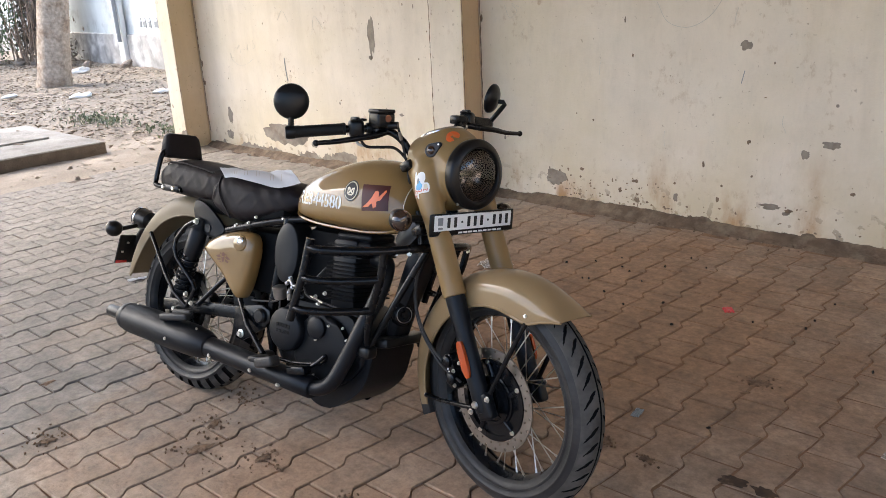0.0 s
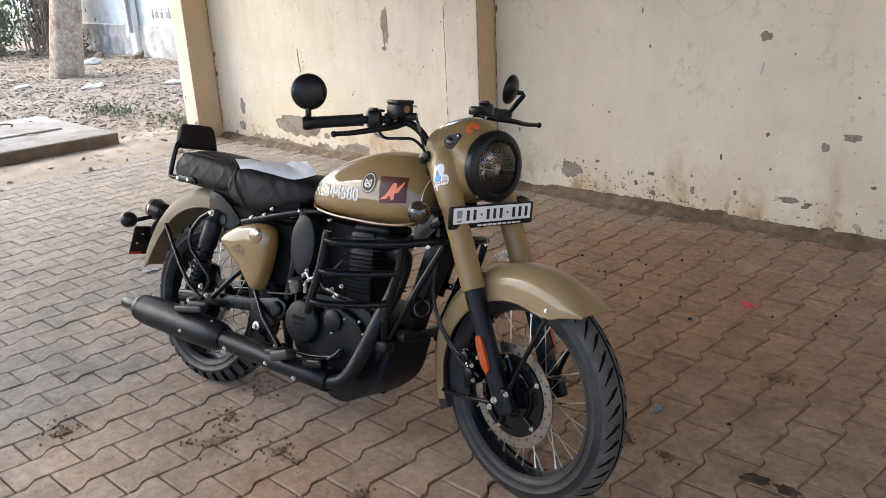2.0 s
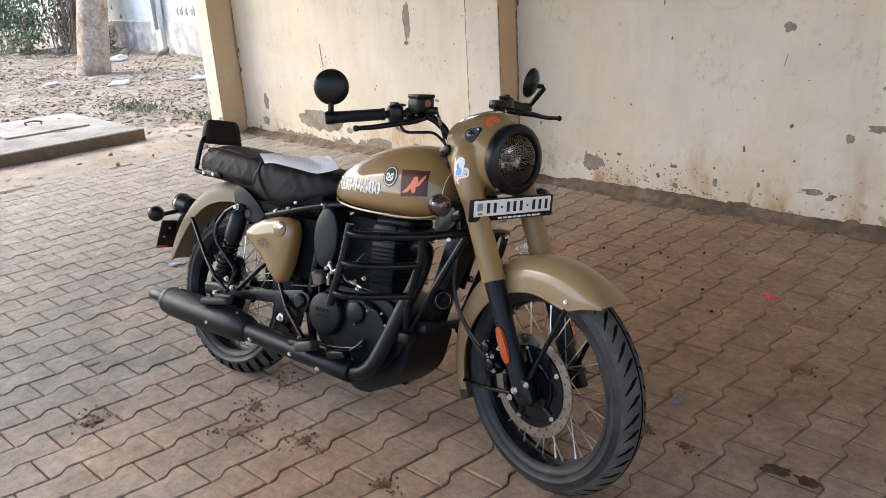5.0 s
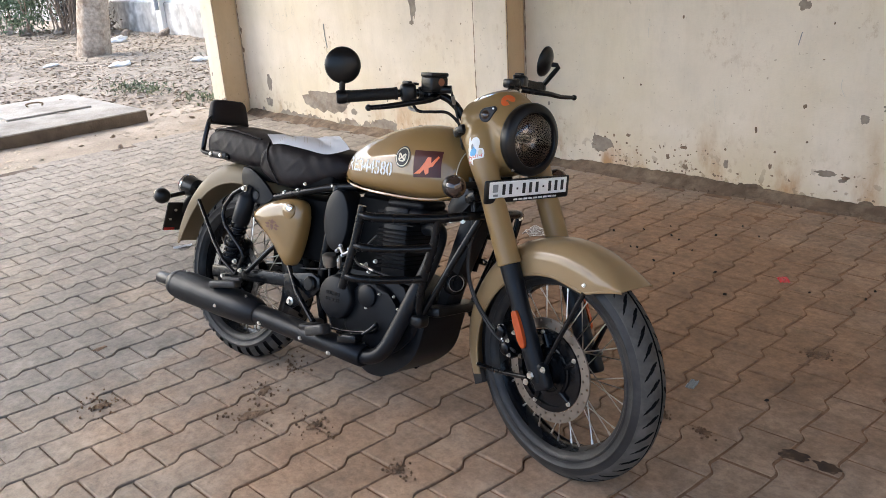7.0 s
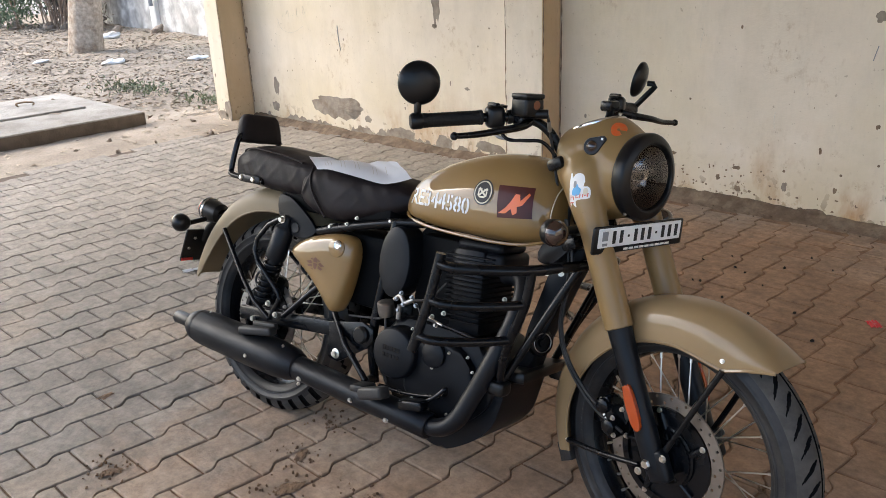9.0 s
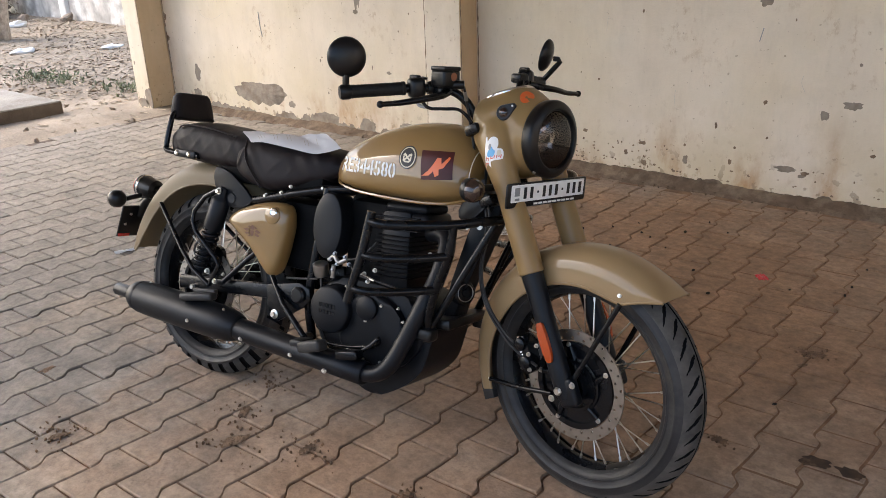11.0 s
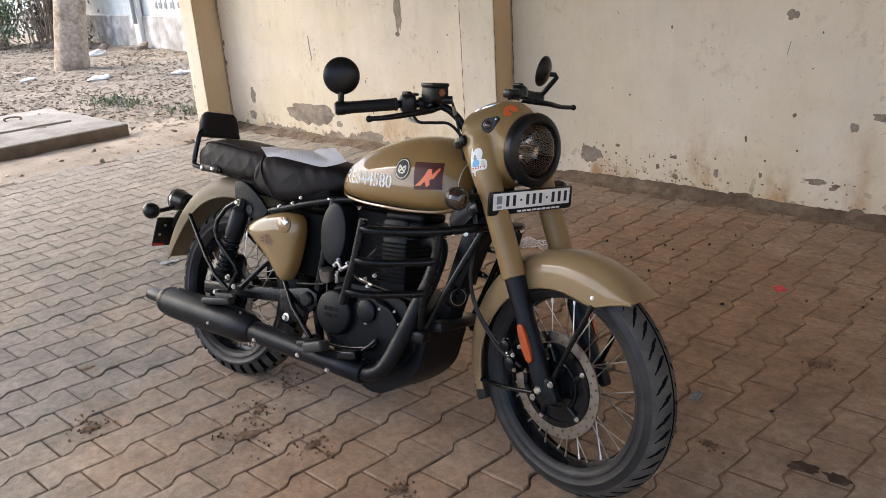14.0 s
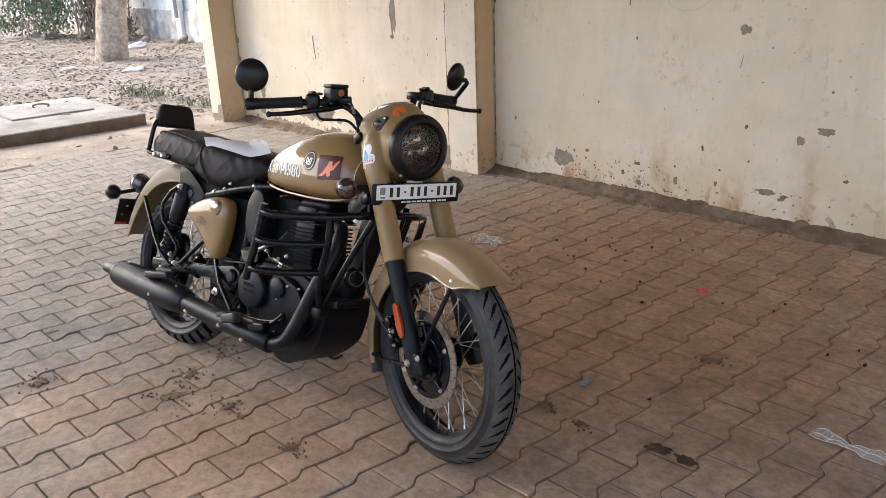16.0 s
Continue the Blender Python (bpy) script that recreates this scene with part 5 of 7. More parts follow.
for s in (-1, 1):
    c = Vector((1.120, s * 0.098, 1.017))
    hit = NAC.ray_cast(Vector((1.120, s * 0.4, 1.017)), Vector((0, -s, 0)))[0]
    if hit:
        c = hit
    nrm = Vector((0.30, s * 0.92, 0.26)).normalized()
    e1 = Vector((0.016, -s * 0.006, 0.014))
    e1 = (e1 - nrm * e1.dot(nrm)).normalized()
    e2 = nrm.cross(e1)
    drop = [(0.021 * math.cos(a), 0.021 * math.sin(a)) for a in (radians(60 + 240 * k / 20) for k in range(21))] + [(0.029 + 0.0085 * math.cos(a), 0.0085 * math.sin(a)) for a in (radians(-65 + 130 * k / 10) for k in range(11))]
    bm = bmesh.new()
    loft(bm, [[c + e1 * u * f + e2 * v * f + nrm * h for u, v in drop] for f, h in ((1.0, -0.014), (1.0, 0.003), (0.93, 0.0055))])
    pl = bp("position_lamp", bm, PLASTIC, nacelle, "small dark position lamp in a black drop-shaped bezel", True)
    bm = bmesh.new()
    lathe(bm, [(0, 0.012), (0.007, 0.011), (0.0115, 0.008), (0.0135, 0.003)], place(c + nrm * 0.002, nrm), 24)
    bp("lamp_lens", bm, SMOKE, pl, "dark lens", True)
    bm = bmesh.new()
    bolt(bm, c + e1 * 0.029 + nrm * 0.005, nrm, 0.0035, 0.003)
    bp("bolt", bm, ZINC, pl, "", True)
# instrument bezel on top
bm = bmesh.new()
lathe(bm, [(0.066, -0.02), (0.071, -0.004), (0.071, 0.000), (0.069, 0.0025), (0.066, 0.003), (0.064, 0.001), (0.064, -0.001), (0, -0.001)], place((1.056, 0, 1.059), (-0.38, 0, 0.925)), 40)
clock = bp("instrument_dial", bm, CHROME, nacelle, "chrome-rimmed instrument dial", True)
bm = bmesh.new()
lathe(bm, [(0.063, 0.0005), (0, 0.0005)], place((1.056, 0, 1.059), (-0.38, 0, 0.925)), 36)
bp("dial_face", bm, INK, clock, "", True)


def decal(name, outline, warp, material, parent, label="", steer=False, n=1):
    """A flat outline laid on a surface through warp(u, v)."""
    bm = bmesh.new()
    vs = [bm.verts.new((u, v, 0)) for u, v in outline]
    bm.faces.new(vs)
    bmesh.ops.triangulate(bm, faces=bm.faces[:])
    for _ in range(n):
        bmesh.ops.subdivide_edges(bm, edges=bm.edges[:], cuts=1)
        bmesh.ops.triangulate(bm, faces=bm.faces[:])
    for v in bm.verts:
        v.co = warp(v.co.x, v.co.y)
    return bp(name, bm, material, parent, label, steer)


def on_nacelle(side, lift):
    """Lays (x, z) on the nacelle's right side, or (x, y) on its top."""
    def warp(u, v):
        o, d = (Vector((u, -0.4, v)), Vector((0, 1, 0))) if side else (Vector((u, v, 1.4)), Vector((0, 0, -1)))
        p, nrm = NAC.ray_cast(o, d)[:2]
        return p + nrm * lift if p else o + d * 0.3
    return warp


def stk_at(u, v):
    """Sticker plane: u along the cover, v down it, in thousandths."""
    return 1.095 + 0.00047 * u + 0.0000373 * v, 0.949 + 0.000084 * u - 0.00048 * v


def stk_part(name, pts, lift, material, parent, label="", n=2):
    return decal(name, [stk_at(*p) for p in pts], on_nacelle(True, lift), material, parent, label, True, n)


stk = stk_part("paper_sticker", rounded([(-4, -2), (7, -3), (12, 18), (25, 0), (50, -5), (72, 8), (83, 38), (80, 60), (100, 62), (113, 80), (116, 118), (80, 122), (48, 130), (55, 158), (35, 150), (25, 135), (10, 162), (2, 130), (0, 80)], 2), 0.0009, WHITE, nacelle, "torn white sticker with blue and red shapes", 3)
stk_part("blue_shape", rounded([(32, 62), (46, 48), (56, 62), (70, 74), (62, 102), (24, 100), (20, 80)], 3), 0.0016, SKYBLUE, stk)
stk_part("dark_shape", rounded([(28, 34), (40, 36), (44, 54), (34, 66), (26, 52)], 3), 0.0022, GREYINK, stk)
stk_part("pale_shape", rounded([(84, 72), (98, 70), (106, 90), (98, 102), (84, 98)], 3), 0.0016, CREAM, stk)
for u, v, w, h in ((14, 112, 5, 24), (26, 110, 14, 5), (34, 118, 5, 16), (48, 108, 5, 18), (58, 112, 12, 5), (70, 106, 5, 18), (84, 106, 5, 16), (96, 104, 12, 5), (106, 104, 5, 18), (24, 138, 26, 6), (12, 148, 5, 18)):
    stk_part("red_stroke", [(u - w / 2, v - h / 2), (u + w / 2, v - h / 2 - 1), (u + w / 2, v + h / 2 - 1), (u - w / 2, v + h / 2)], 0.0018, PINK, stk, n=0)
ring_mark = [(math.cos(a), math.sin(a)) for a in (radians(22 + 318 * k / 18) for k in range(19))]
decal("orange_mark", [(1.152 + 0.016 * u, -0.040 + 0.023 * v) for u, v in ring_mark] + [(1.153 + 0.003 * u, -0.044 + 0.004 * v) for u, v in ring_mark[::-1]], on_nacelle(False, 0.0012), TILAK, nacelle, "smeared orange powder mark", True, 2)

# number plate
NP = pose(1.211, -0.004, 0.811, 0, 3, -4.2)
bm = bmesh.new()
box(bm, (0.010, 0.314, 0.066), NP, 0.006, 2)
plate = bp("number_plate", bm, PLASTIC, None, "white number plate in a black holder", True)
bm = bmesh.new()
box(bm, (0.004, 0.288, 0.046), NP @ pose(0.0055, 0, 0.006), 0.0018, 1)
bp("plate_face", bm, PLATEW, plate, "", True)
for k in range(10):
    u = -0.094 + k * 0.0243
    bm = bmesh.new()
    box(bm, (0.002, 0.0105 if k not in (2, 6) else 0.006, 0.030 if k not in (2, 6) else 0.006), NP @ pose(0.0082, u, 0.0065), 0.0006, 1)
    bp("character_bar", bm, INK, plate, "black character as a plain bar", True)
bm = bmesh.new()
box(bm, (0.002, 0.018, 0.022), NP @ pose(0.008, -0.124, 0.011), 0.0005, 1)
box(bm, (0.002, 0.016, 0.006), NP @ pose(0.008, -0.123, -0.009), 0.0005, 1)
bp("plate_mark", bm, GREYINK, plate, "", True)
for k in range(9):
    bm = bmesh.new()
    box(bm, (0.002, 0.014, 0.005), NP @ pose(0.0055, -0.048 + k * 0.0185, -0.0255))
    bp("small_bar", bm, WHITE, plate, "white small print as a bar", True)

# front indicators
for s in (-1, 1):
    c = Vector((1.115, -0.200, 0.820) if s < 0 else (1.115, 0.214, 0.812))
    bm = bmesh.new()
    lathe(bm, [(0, -0.030), (0.018, -0.028), (0.030, -0.014), (0.033, 0.004), (0.032, 0.008)], place(c, (1, s * 0.1, 0)), 28)
    tube(bm, [c + Vector((-0.005, -s * 0.025, 0)), (1.12, s * 0.115, 0.820)], 0.010, 10)
    ind = bp("indicator", bm, PLASTIC, None, "round smoked indicator on a black stalk", True)
    bm = bmesh.new()
    lathe(bm, [(0.032, 0.008), (0.0315, 0.013), (0.029, 0.020), (0.025, 0.0255), (0.018, 0.030), (0.009, 0.0325), (0, 0.033)], place(c, (1, s * 0.1, 0)), 28)
    bp("indicator_lens", bm, SMOKE, ind, "dark amber-brown lens", True, 80)

# handlebar
def bar_path(s):
    back, rise = (0.034, -0.010) if s < 0 else (0.0, 0.018)
    return [(1.030, s * 0.04, 0.985), (1.012, s * 0.07, 0.99), (1.005 - back * 0.5, s * 0.095, 1.04), (0.992 - back, s * 0.125, 1.078 + rise), (0.958 - back, s * 0.18, 1.085 + rise), (0.90 - back, s * 0.28, 1.079 + rise), (0.862 - back, s * 0.372, 1.071 + rise)]


bars = tubes("handlebar", [bar_path(-1), bar_path(1), [(1.03, -0.05, 0.985), (1.03, 0.05, 0.985)]], 0.0115, BLACK, None, "black handlebar with bar-end mirrors", True)
for s in (-1, 1):
    set_back = Vector((-0.034, 0, -0.010)) if s < 0 else Vector((0, 0, 0.018))
    g0, g1 = Vector((0.925, s * 0.238, 1.083)) + set_back, Vector((0.862, s * 0.372, 1.071)) + set_back
    d = (g1 - g0).normalized()
    bm = bmesh.new()
    prof = [(0.012, 0), (0.0185, 0.001), (0.0185, 0.008), (0.0165, 0.010)]
    ln = (g1 - g0).length
    prof += [(0.0172 + 0.0004 * math.sin(k * 2.1), 0.01 + (ln - 0.02) * k / 40) for k in range(41)] + [(0.018, ln - 0.006), (0.018, ln), (0, ln)]
    lathe(bm, prof, place(g0, d), 20)
    bp("grip", bm, GRIP, bars, "ribbed black rubber grip", True)
    bm = bmesh.new()
    lathe(bm, [(0, -0.016), (0.016, -0.016), (0.020, -0.01), (0.020, 0.010), (0.016, 0.016), (0, 0.016)], place(g1 + d * 0.014, d), 20)
    if s < 0:
        box(bm, (0.014, 0.016, 0.055), Matrix.Translation(g1 + d * 0.012 + Vector((-0.002, 0, 0.034))), 0.004, 2)
    clamp = bp("mirror_stem", bm, PLASTIC, bars, "bar-end mirror clamp and stem", True)
    if s < 0:
        c, ax = Vector((0.828, -0.384, 1.149)), Vector((0.88, -0.42, 0.0))
    else:
        c, ax = Vector((0.884, 0.385, 1.174)), Vector((0.90, 0.34, -0.22))
        bm = bmesh.new()
        tube(bm, [g1 + d * 0.020 + Vector((0.006, 0.004, 0.006)), (0.908, 0.404, 1.146), (0.917, 0.406, 1.156), (0.912, 0.403, 1.165), (0.898, 0.396, 1.166)], 0.0085, 12)
        bp("mirror_arm", bm, PLASTIC, clamp, "", True)
    bm = bmesh.new()
    lathe(bm, [(0.0, 0.012), (0.025, 0.010), (0.040, 0.005), (0.049, -0.002), (0.052, -0.008), (0.051, -0.012), (0.049, -0.012)], place(c, ax), 44)
    mir = bp("mirror", bm, PLASTIC, bars, "round black bar-end mirror", True)
    bm = bmesh.new()
    lathe(bm, [(0.0495, -0.011), (0, -0.011)], place(c, ax), 40)
    bp("mirror_glass", bm, MIRROR, mir, "", True)
    # switch gear
    sw = Vector((0.940, s * 0.210, 1.085)) + set_back
    bm = bmesh.new()
    box(bm, (0.046, 0.055, 0.046), place(sw, d) @ pose(0, 0, 0), 0.014, 3)
    box(bm, (0.032, 0.016, 0.012), Matrix.Translation(sw + Vector((-0.006, s * 0.0, 0.028))), 0.004, 2)
    lathe(bm, [(0.012, 0), (0.013, 0.006), (0.0, 0.009)], place(sw + Vector((0.004, -s * 0.02, 0.022)), (0, 0, 1)), 14)
    lathe(bm, [(0.016, -0.008), (0.018, 0.0), (0.016, 0.008), (0, 0.008), ], place(Vector((0.958, s * 0.176, 1.086)) + set_back, d), 16)
    bp("switch_gear", bm, PLASTIC, bars, "black switch housing", True)
    # lever
    tip = Vector((0.985, -0.388, 1.043)) + set_back * 0.55 if s < 0 else Vector((1.000, 0.402, 1.061))
    bm = bmesh.new()
    pts = spline([Vector(q) + set_back * 0.8 for q in ((1.000, s * 0.155, 1.075), (1.018, s * 0.20, 1.067), (1.022, s * 0.26, 1.060), (1.008, s * 0.33, 1.050))] + [tip], 6)
    tube(bm, pts, 0.007, 8, [0.011 - 0.0045 * i / (len(pts) - 1) for i in range(len(pts))])
    sphere(bm, 0.0095, Matrix.Translation(tip), u=12, v=8)
    bp("lever", bm, BLACK, bars, "black hand lever" if s < 0 else "black clutch lever", True)
    bm = bmesh.new()
    box(bm, (0.035, 0.045, 0.028), Matrix.Translation(Vector((0.985, -0.155, 1.080) if s < 0 else (0.985, 0.128, 1.088)) + set_back), 0.007, 2)
    bp("lever_perch", bm, BLACK, bars, "", True)
# brake reservoir
bm = bmesh.new()
box(bm, (0.054, 0.064, 0.046), Matrix.Translation((0.966, -0.160, 1.103)), 0.009, 4)
box(bm, (0.054, 0.064, 0.012), Matrix.Translation((0.966, -0.160, 1.1285)), 0.004, 2)
res = bp("brake_reservoir", bm, PLASTIC, bars, "black brake fluid reservoir", True)
bm = bmesh.new()
lathe(bm, [(0.011, 0), (0.011, 0.001), (0, 0.001)], place((0.9930, -0.156, 1.108), (1, 0, 0)), 20)
bp("seal_mark", bm, COPPER, res, "round orange warning mark as a plain disc", True)
bm = bmesh.new()
tube(bm, [(0.955, -0.175, 1.084), (0.990, -0.145, 1.087), (1.008, -0.130, 1.088)], 0.0115, 12)
bp("master_cylinder", bm, PLASTIC, bars, "black brake master cylinder", True)
tubes("brake_line", [[(1.006, -0.130, 1.084), (1.003, -0.118, 1.06), (0.996, -0.102, 1.03), (1.002, -0.092, 0.98), (1.02, -0.088, 0.90)]], 0.0036, RUBBER, bars, "thin black brake line", True, 8)
bm = bmesh.new()
tube(bm, [(1.0045, -0.123, 1.070), (1.000, -0.111, 1.046)], 0.0052, 10)
bp("hydraulic_fitting", bm, ALU, bars, "dull brass-coloured line fitting", True)
tubes("throttle_cable", [[(0.915, -0.205, 1.05), (0.95, -0.205, 1.025), (0.975, -0.17, 1.023), (0.995, -0.13, 1.02), (1.015, -0.10, 0.985), (1.03, -0.08, 0.93)]], 0.0045, BLACK, bars, "throttle cable", True)
tubes("throttle_elbow", [[(0.913, -0.215, 1.05), (0.922, -0.213, 1.030), (0.952, -0.20, 1.024)]], 0.0046, ALU, bars, "bent bright cable elbow", True)
tubes("control_cable", [[(1.0, 0.14, 1.08), (1.04, 0.11, 1.05), (1.045, 0.07, 0.97)], [(1.02, -0.075, 1.0), (1.035, -0.06, 0.9), (1.03, -0.055, 0.8)], [(1.01, -0.07, 1.0), (1.02, -0.065, 0.88), (1.0, -0.06, 0.78)]], 0.006, RUBBER, bars, "black control cables", True)

bars.location.z = -0.005

# ---- fuel tank ----
TX = [0.515, 0.532, 0.561, 0.603, 0.650, 0.71, 0.77, 0.83, 0.89, 0.95, 0.99, 1.012, 1.022]
TTOP = [0.796, 0.828, 0.864, 0.893, 0.916, 0.938, 0.954, 0.963, 0.964, 0.955, 0.930, 0.902, 0.870]
TBOT = [0.768, 0.752, 0.741, 0.735, 0.731, 0.729, 0.729, 0.729, 0.731, 0.737, 0.748, 0.762, 0.785]
TW = [0.045, 0.074, 0.098, 0.114, 0.126, 0.136, 0.144, 0.148, 0.148, 0.142, 0.126, 0.104, 0.070]


def tank_at(x):
    return curve1(TX, TTOP, x), curve1(TX, TBOT, x), curve1(TX, TW, x)


def tank_ring(x, n=48):
    zt, zb, w = tank_at(x)
    zc = zb + 0.36 * (zt - zb)
    out = []
    for k in range(n):
        a = 2 * math.pi * k / n
        ca, sa = math.cos(a), math.sin(a)
        e, hh = (2.25, zt - zc) if sa >= 0 else (3.0, zc - zb)
        f = (abs(ca) ** e + abs(sa) ** e) ** (-1 / e)
        out.append((x, w * ca * f, zc + hh * sa * f))
    return out


def tank_y(x, z, lift=0.0015):
    zt, zb, w = tank_at(x)
    zc = zb + 0.36 * (zt - zb)
    e, hh = (2.25, zt - zc) if z >= zc else (3.0, zc - zb)
    q = min(0.995, abs(z - zc) / hh)
    return -(w * (1 - q ** e) ** (1 / e) + lift)


bm = bmesh.new()
xs = [0.515 + (1.022 - 0.515) * (1 - math.cos(math.pi * k / 44)) / 2 for k in range(45)]
loft(bm, [tank_ring(x) for x in xs])
tank = bp("fuel_tank", bm, SAND, None, "glossy desert-sand teardrop fuel tank", angle=70)
bm = bmesh.new()
low = [(x, -curve1(TX, TW, x) * 0.90, tank_at(x)[1] + 0.006) for x in xs[2:-2]]
tube(bm, low, 0.0042, 6)
tube(bm, [(x, -y, z) for x, y, z in low], 0.0042, 6)
bp("seam", bm, SAND, tank, "rolled seam along the tank's lower edge")
bm = bmesh.new()
zt, zb, w = tank_at(1.008)
tube(bm, [(1.0085, y * 1.012, zb + (z - zb) * 1.004) for x, y, z in tank_ring(1.008)[12:38]], 0.0017, 6)
bp("front_pinstripe", bm, CREAM, tank, "cream pinstripe")
bm = bmesh.new()
lathe(bm, [(0.027, -0.01), (0.027, 0.000), (0.024, 0.0025), (0.0, 0.003)], place((0.845, 0, 0.957), (0.03, 0, 1)), 32)
bp("filler_cap", bm, STEEL, tank, "chrome filler cap")
bm = words("RE344580", 0.078, Matrix.Identity(4), None, 0.0012)
spans = sorted((min(v.co.x for v in g.verts), max(v.co.x for v in g.verts)) for g in islands(bm))
for lo, hi in spans[2:]:
    mid = (lo + hi) / 2
    for off in (-0.0026, 0.0026):
        near = [f for f in bm.faces if min(v.co.x for v in f.verts) < mid + off < max(v.co.x for v in f.verts)]
        bmesh.ops.bisect_plane(bm, geom=near + [e for e in bm.edges if any(f in near for f in e.link_faces)] + list({v for f in near for v in f.verts}), plane_co=(mid + off, 0, 0), plane_no=(1, 0, 0))
    bmesh.ops.delete(bm, geom=[f for f in bm.faces if abs(f.calc_center_median().x - mid) < 0.0026], context="FACES")
bmesh.ops.triangulate(bm, faces=bm.faces[:])
for v in bm.verts:
    x, z = 0.6775 + v.co.x * 0.71, 0.8115 + 0.006 * v.co.x + v.co.y * 0.76
    v.co = (x, tank_y(x, z), z)
bp("stencil_lettering", bm, WHITE, tank, "white stencilled number")
on_tank = lambda lift: (lambda x, z: Vector((x, tank_y(x, z, lift), z)))
art = decal("maroon_sticker", [(0.868, 0.882), (0.964, 0.887), (0.972, 0.811), (0.879, 0.801)], on_tank(0.0015), MAROON, tank, "square maroon sticker with an orange shape", n=4)
decal("orange_shape", [(0.881, 0.812), (0.900, 0.829), (0.912, 0.846), (0.921, 0.866), (0.933, 0.866), (0.937, 0.850), (0.955, 0.873), (0.959, 0.868), (0.944, 0.840), (0.931, 0.835), (0.933, 0.820), (0.922, 0.813), (0.915, 0.828), (0.902, 0.815)], on_tank(0.003), FLAME, art, "abstract orange shape", n=1)
emb = decal("round_badge", [(0.826 + 0.030 * math.cos(a * math.pi / 12), 0.857 + 0.033 * math.sin(a * math.pi / 12)) for a in range(24)], on_tank(0.0015), INK, tank, "round black and cream badge as plain shapes", n=2)
decal("badge_ring", [(0.826 + 0.0265 * math.cos(a * math.pi / 12), 0.857 + 0.0295 * math.sin(a * math.pi / 12)) for a in range(24)], on_tank(0.0024), CREAM, emb, n=1)
decal("badge_core", [(0.826 + 0.0235 * math.cos(a * math.pi / 12), 0.857 + 0.0262 * math.sin(a * math.pi / 12)) for a in range(24)], on_tank(0.0032), INK, emb, n=1)
for dx, dz, w, h, turn in ((0, 0, 0.032, 0.005, 40), (0, 0, 0.032, 0.005, -40), (-0.009, 0.007, 0.012, 0.0045, 0), (0.009, 0.007, 0.012, 0.0045, 0), (0, -0.012, 0.018, 0.0045, 0), (-0.012, -0.003, 0.004, 0.014, 0), (0.012, -0.003, 0.004, 0.014, 0)):
    ct, sn = math.cos(radians(turn)), math.sin(radians(turn))
    decal("badge_bar", [(0.826 + dx + u * w / 2 * ct - v * h / 2 * sn, 0.857 + dz + u * w / 2 * sn + v * h / 2 * ct) for u, v in ((-1, -1), (1, -1), (1, 1), (-1, 1))], on_tank(0.004), CREAM, emb)

# ---- seats ----
def cushion(name, tx, top, bot, wid, label, up=2.6, down=4.0, split=0.45, n=72, deep=0.015):
    bm = bmesh.new()
    x0, x1 = tx[0], tx[-1]
    rings = []
    for k in range(111):
        x = x0 + (x1 - x0) * (1 - math.cos(math.pi * k / 110)) / 2
        zt, zb, w = curve1(tx, top, x), curve1(tx, bot, x), curve1(tx, wid, x)
        zc = zb + split * (zt - zb)
        ring = []
        for j in range(n):
            a = 2 * math.pi * j / n
            ca, sa = math.cos(a), math.sin(a)
            e, hh = (up, zt - zc) if sa >= 0 else (down, zc - zb)
            f = (abs(ca) ** e + abs(sa) ** e) ** (-1 / e)
            p = Vector((x, w * ca * f, zc + hh * sa * f))
            # loose folds that fan up from the lower edge
            fold = (1 - abs(math.sin((x - p.z * 0.8) * 40 + 2.6 * noise.noise(Vector((x * 7, p.z * 7, 3)))))) ** 5
            where = max(0.0, noise.noise(Vector((x * 6.5, p.y * 3, 8))) + 0.25)
            wr = noise.noise(Vector((x * 30 + p.z * 22, p.y * 8, p.z * 10))) * 0.003 * (1 if sa < 0.6 else 0.5) + deep * where * fold * max(0.0, 0.85 - abs(sa - 0.05)) + 0.004 * noise.noise(Vector((x * 9, p.y * 9, p.z * 9)))
            ring.append(p + Vector((0, ca, sa)) * wr)
        rings.append(ring)
    loft(bm, rings)
    return bp(name, bm, SEAT, None, label, angle=70)


rider = cushion("rider_seat", [0.140, 0.153, 0.180, 0.235, 0.300, 0.380, 0.455, 0.510, 0.548], [0.800, 0.838, 0.858, 0.868, 0.864, 0.856, 0.850, 0.840, 0.815], [0.758, 0.735, 0.713, 0.694, 0.688, 0.704, 0.728, 0.748, 0.775], [0.09, 0.122, 0.134, 0.138, 0.136, 0.127, 0.113, 0.097, 0.075], "dark brown-black wrinkled vinyl rider's saddle")
pill = cushion("pillion_seat", [-0.205, -0.190, -0.160, -0.100, 0.0, 0.08, 0.15, 0.21, 0.245], [0.812, 0.842, 0.864, 0.881, 0.880, 0.872, 0.864, 0.852, 0.825], [0.785, 0.766, 0.752, 0.746, 0.742, 0.741, 0.743, 0.750, 0.770], [0.062, 0.092, 0.108, 0.120, 0.127, 0.129, 0.129, 0.122, 0.10], "dark wrinkled fabric pillion pad", up=3.4, deep=0.008)
for s in (-1, 1):
    tubes("piping", [[(-0.186, s * 0.070, 0.846), (-0.150, s * 0.094, 0.860), (-0.090, s * 0.107, 0.868), (0.0, s * 0.114, 0.866), (0.08, s * 0.116, 0.858), (0.14, s * 0.117, 0.849)]], 0.0028, SEAT, pill, "piped seam round the pad's top")
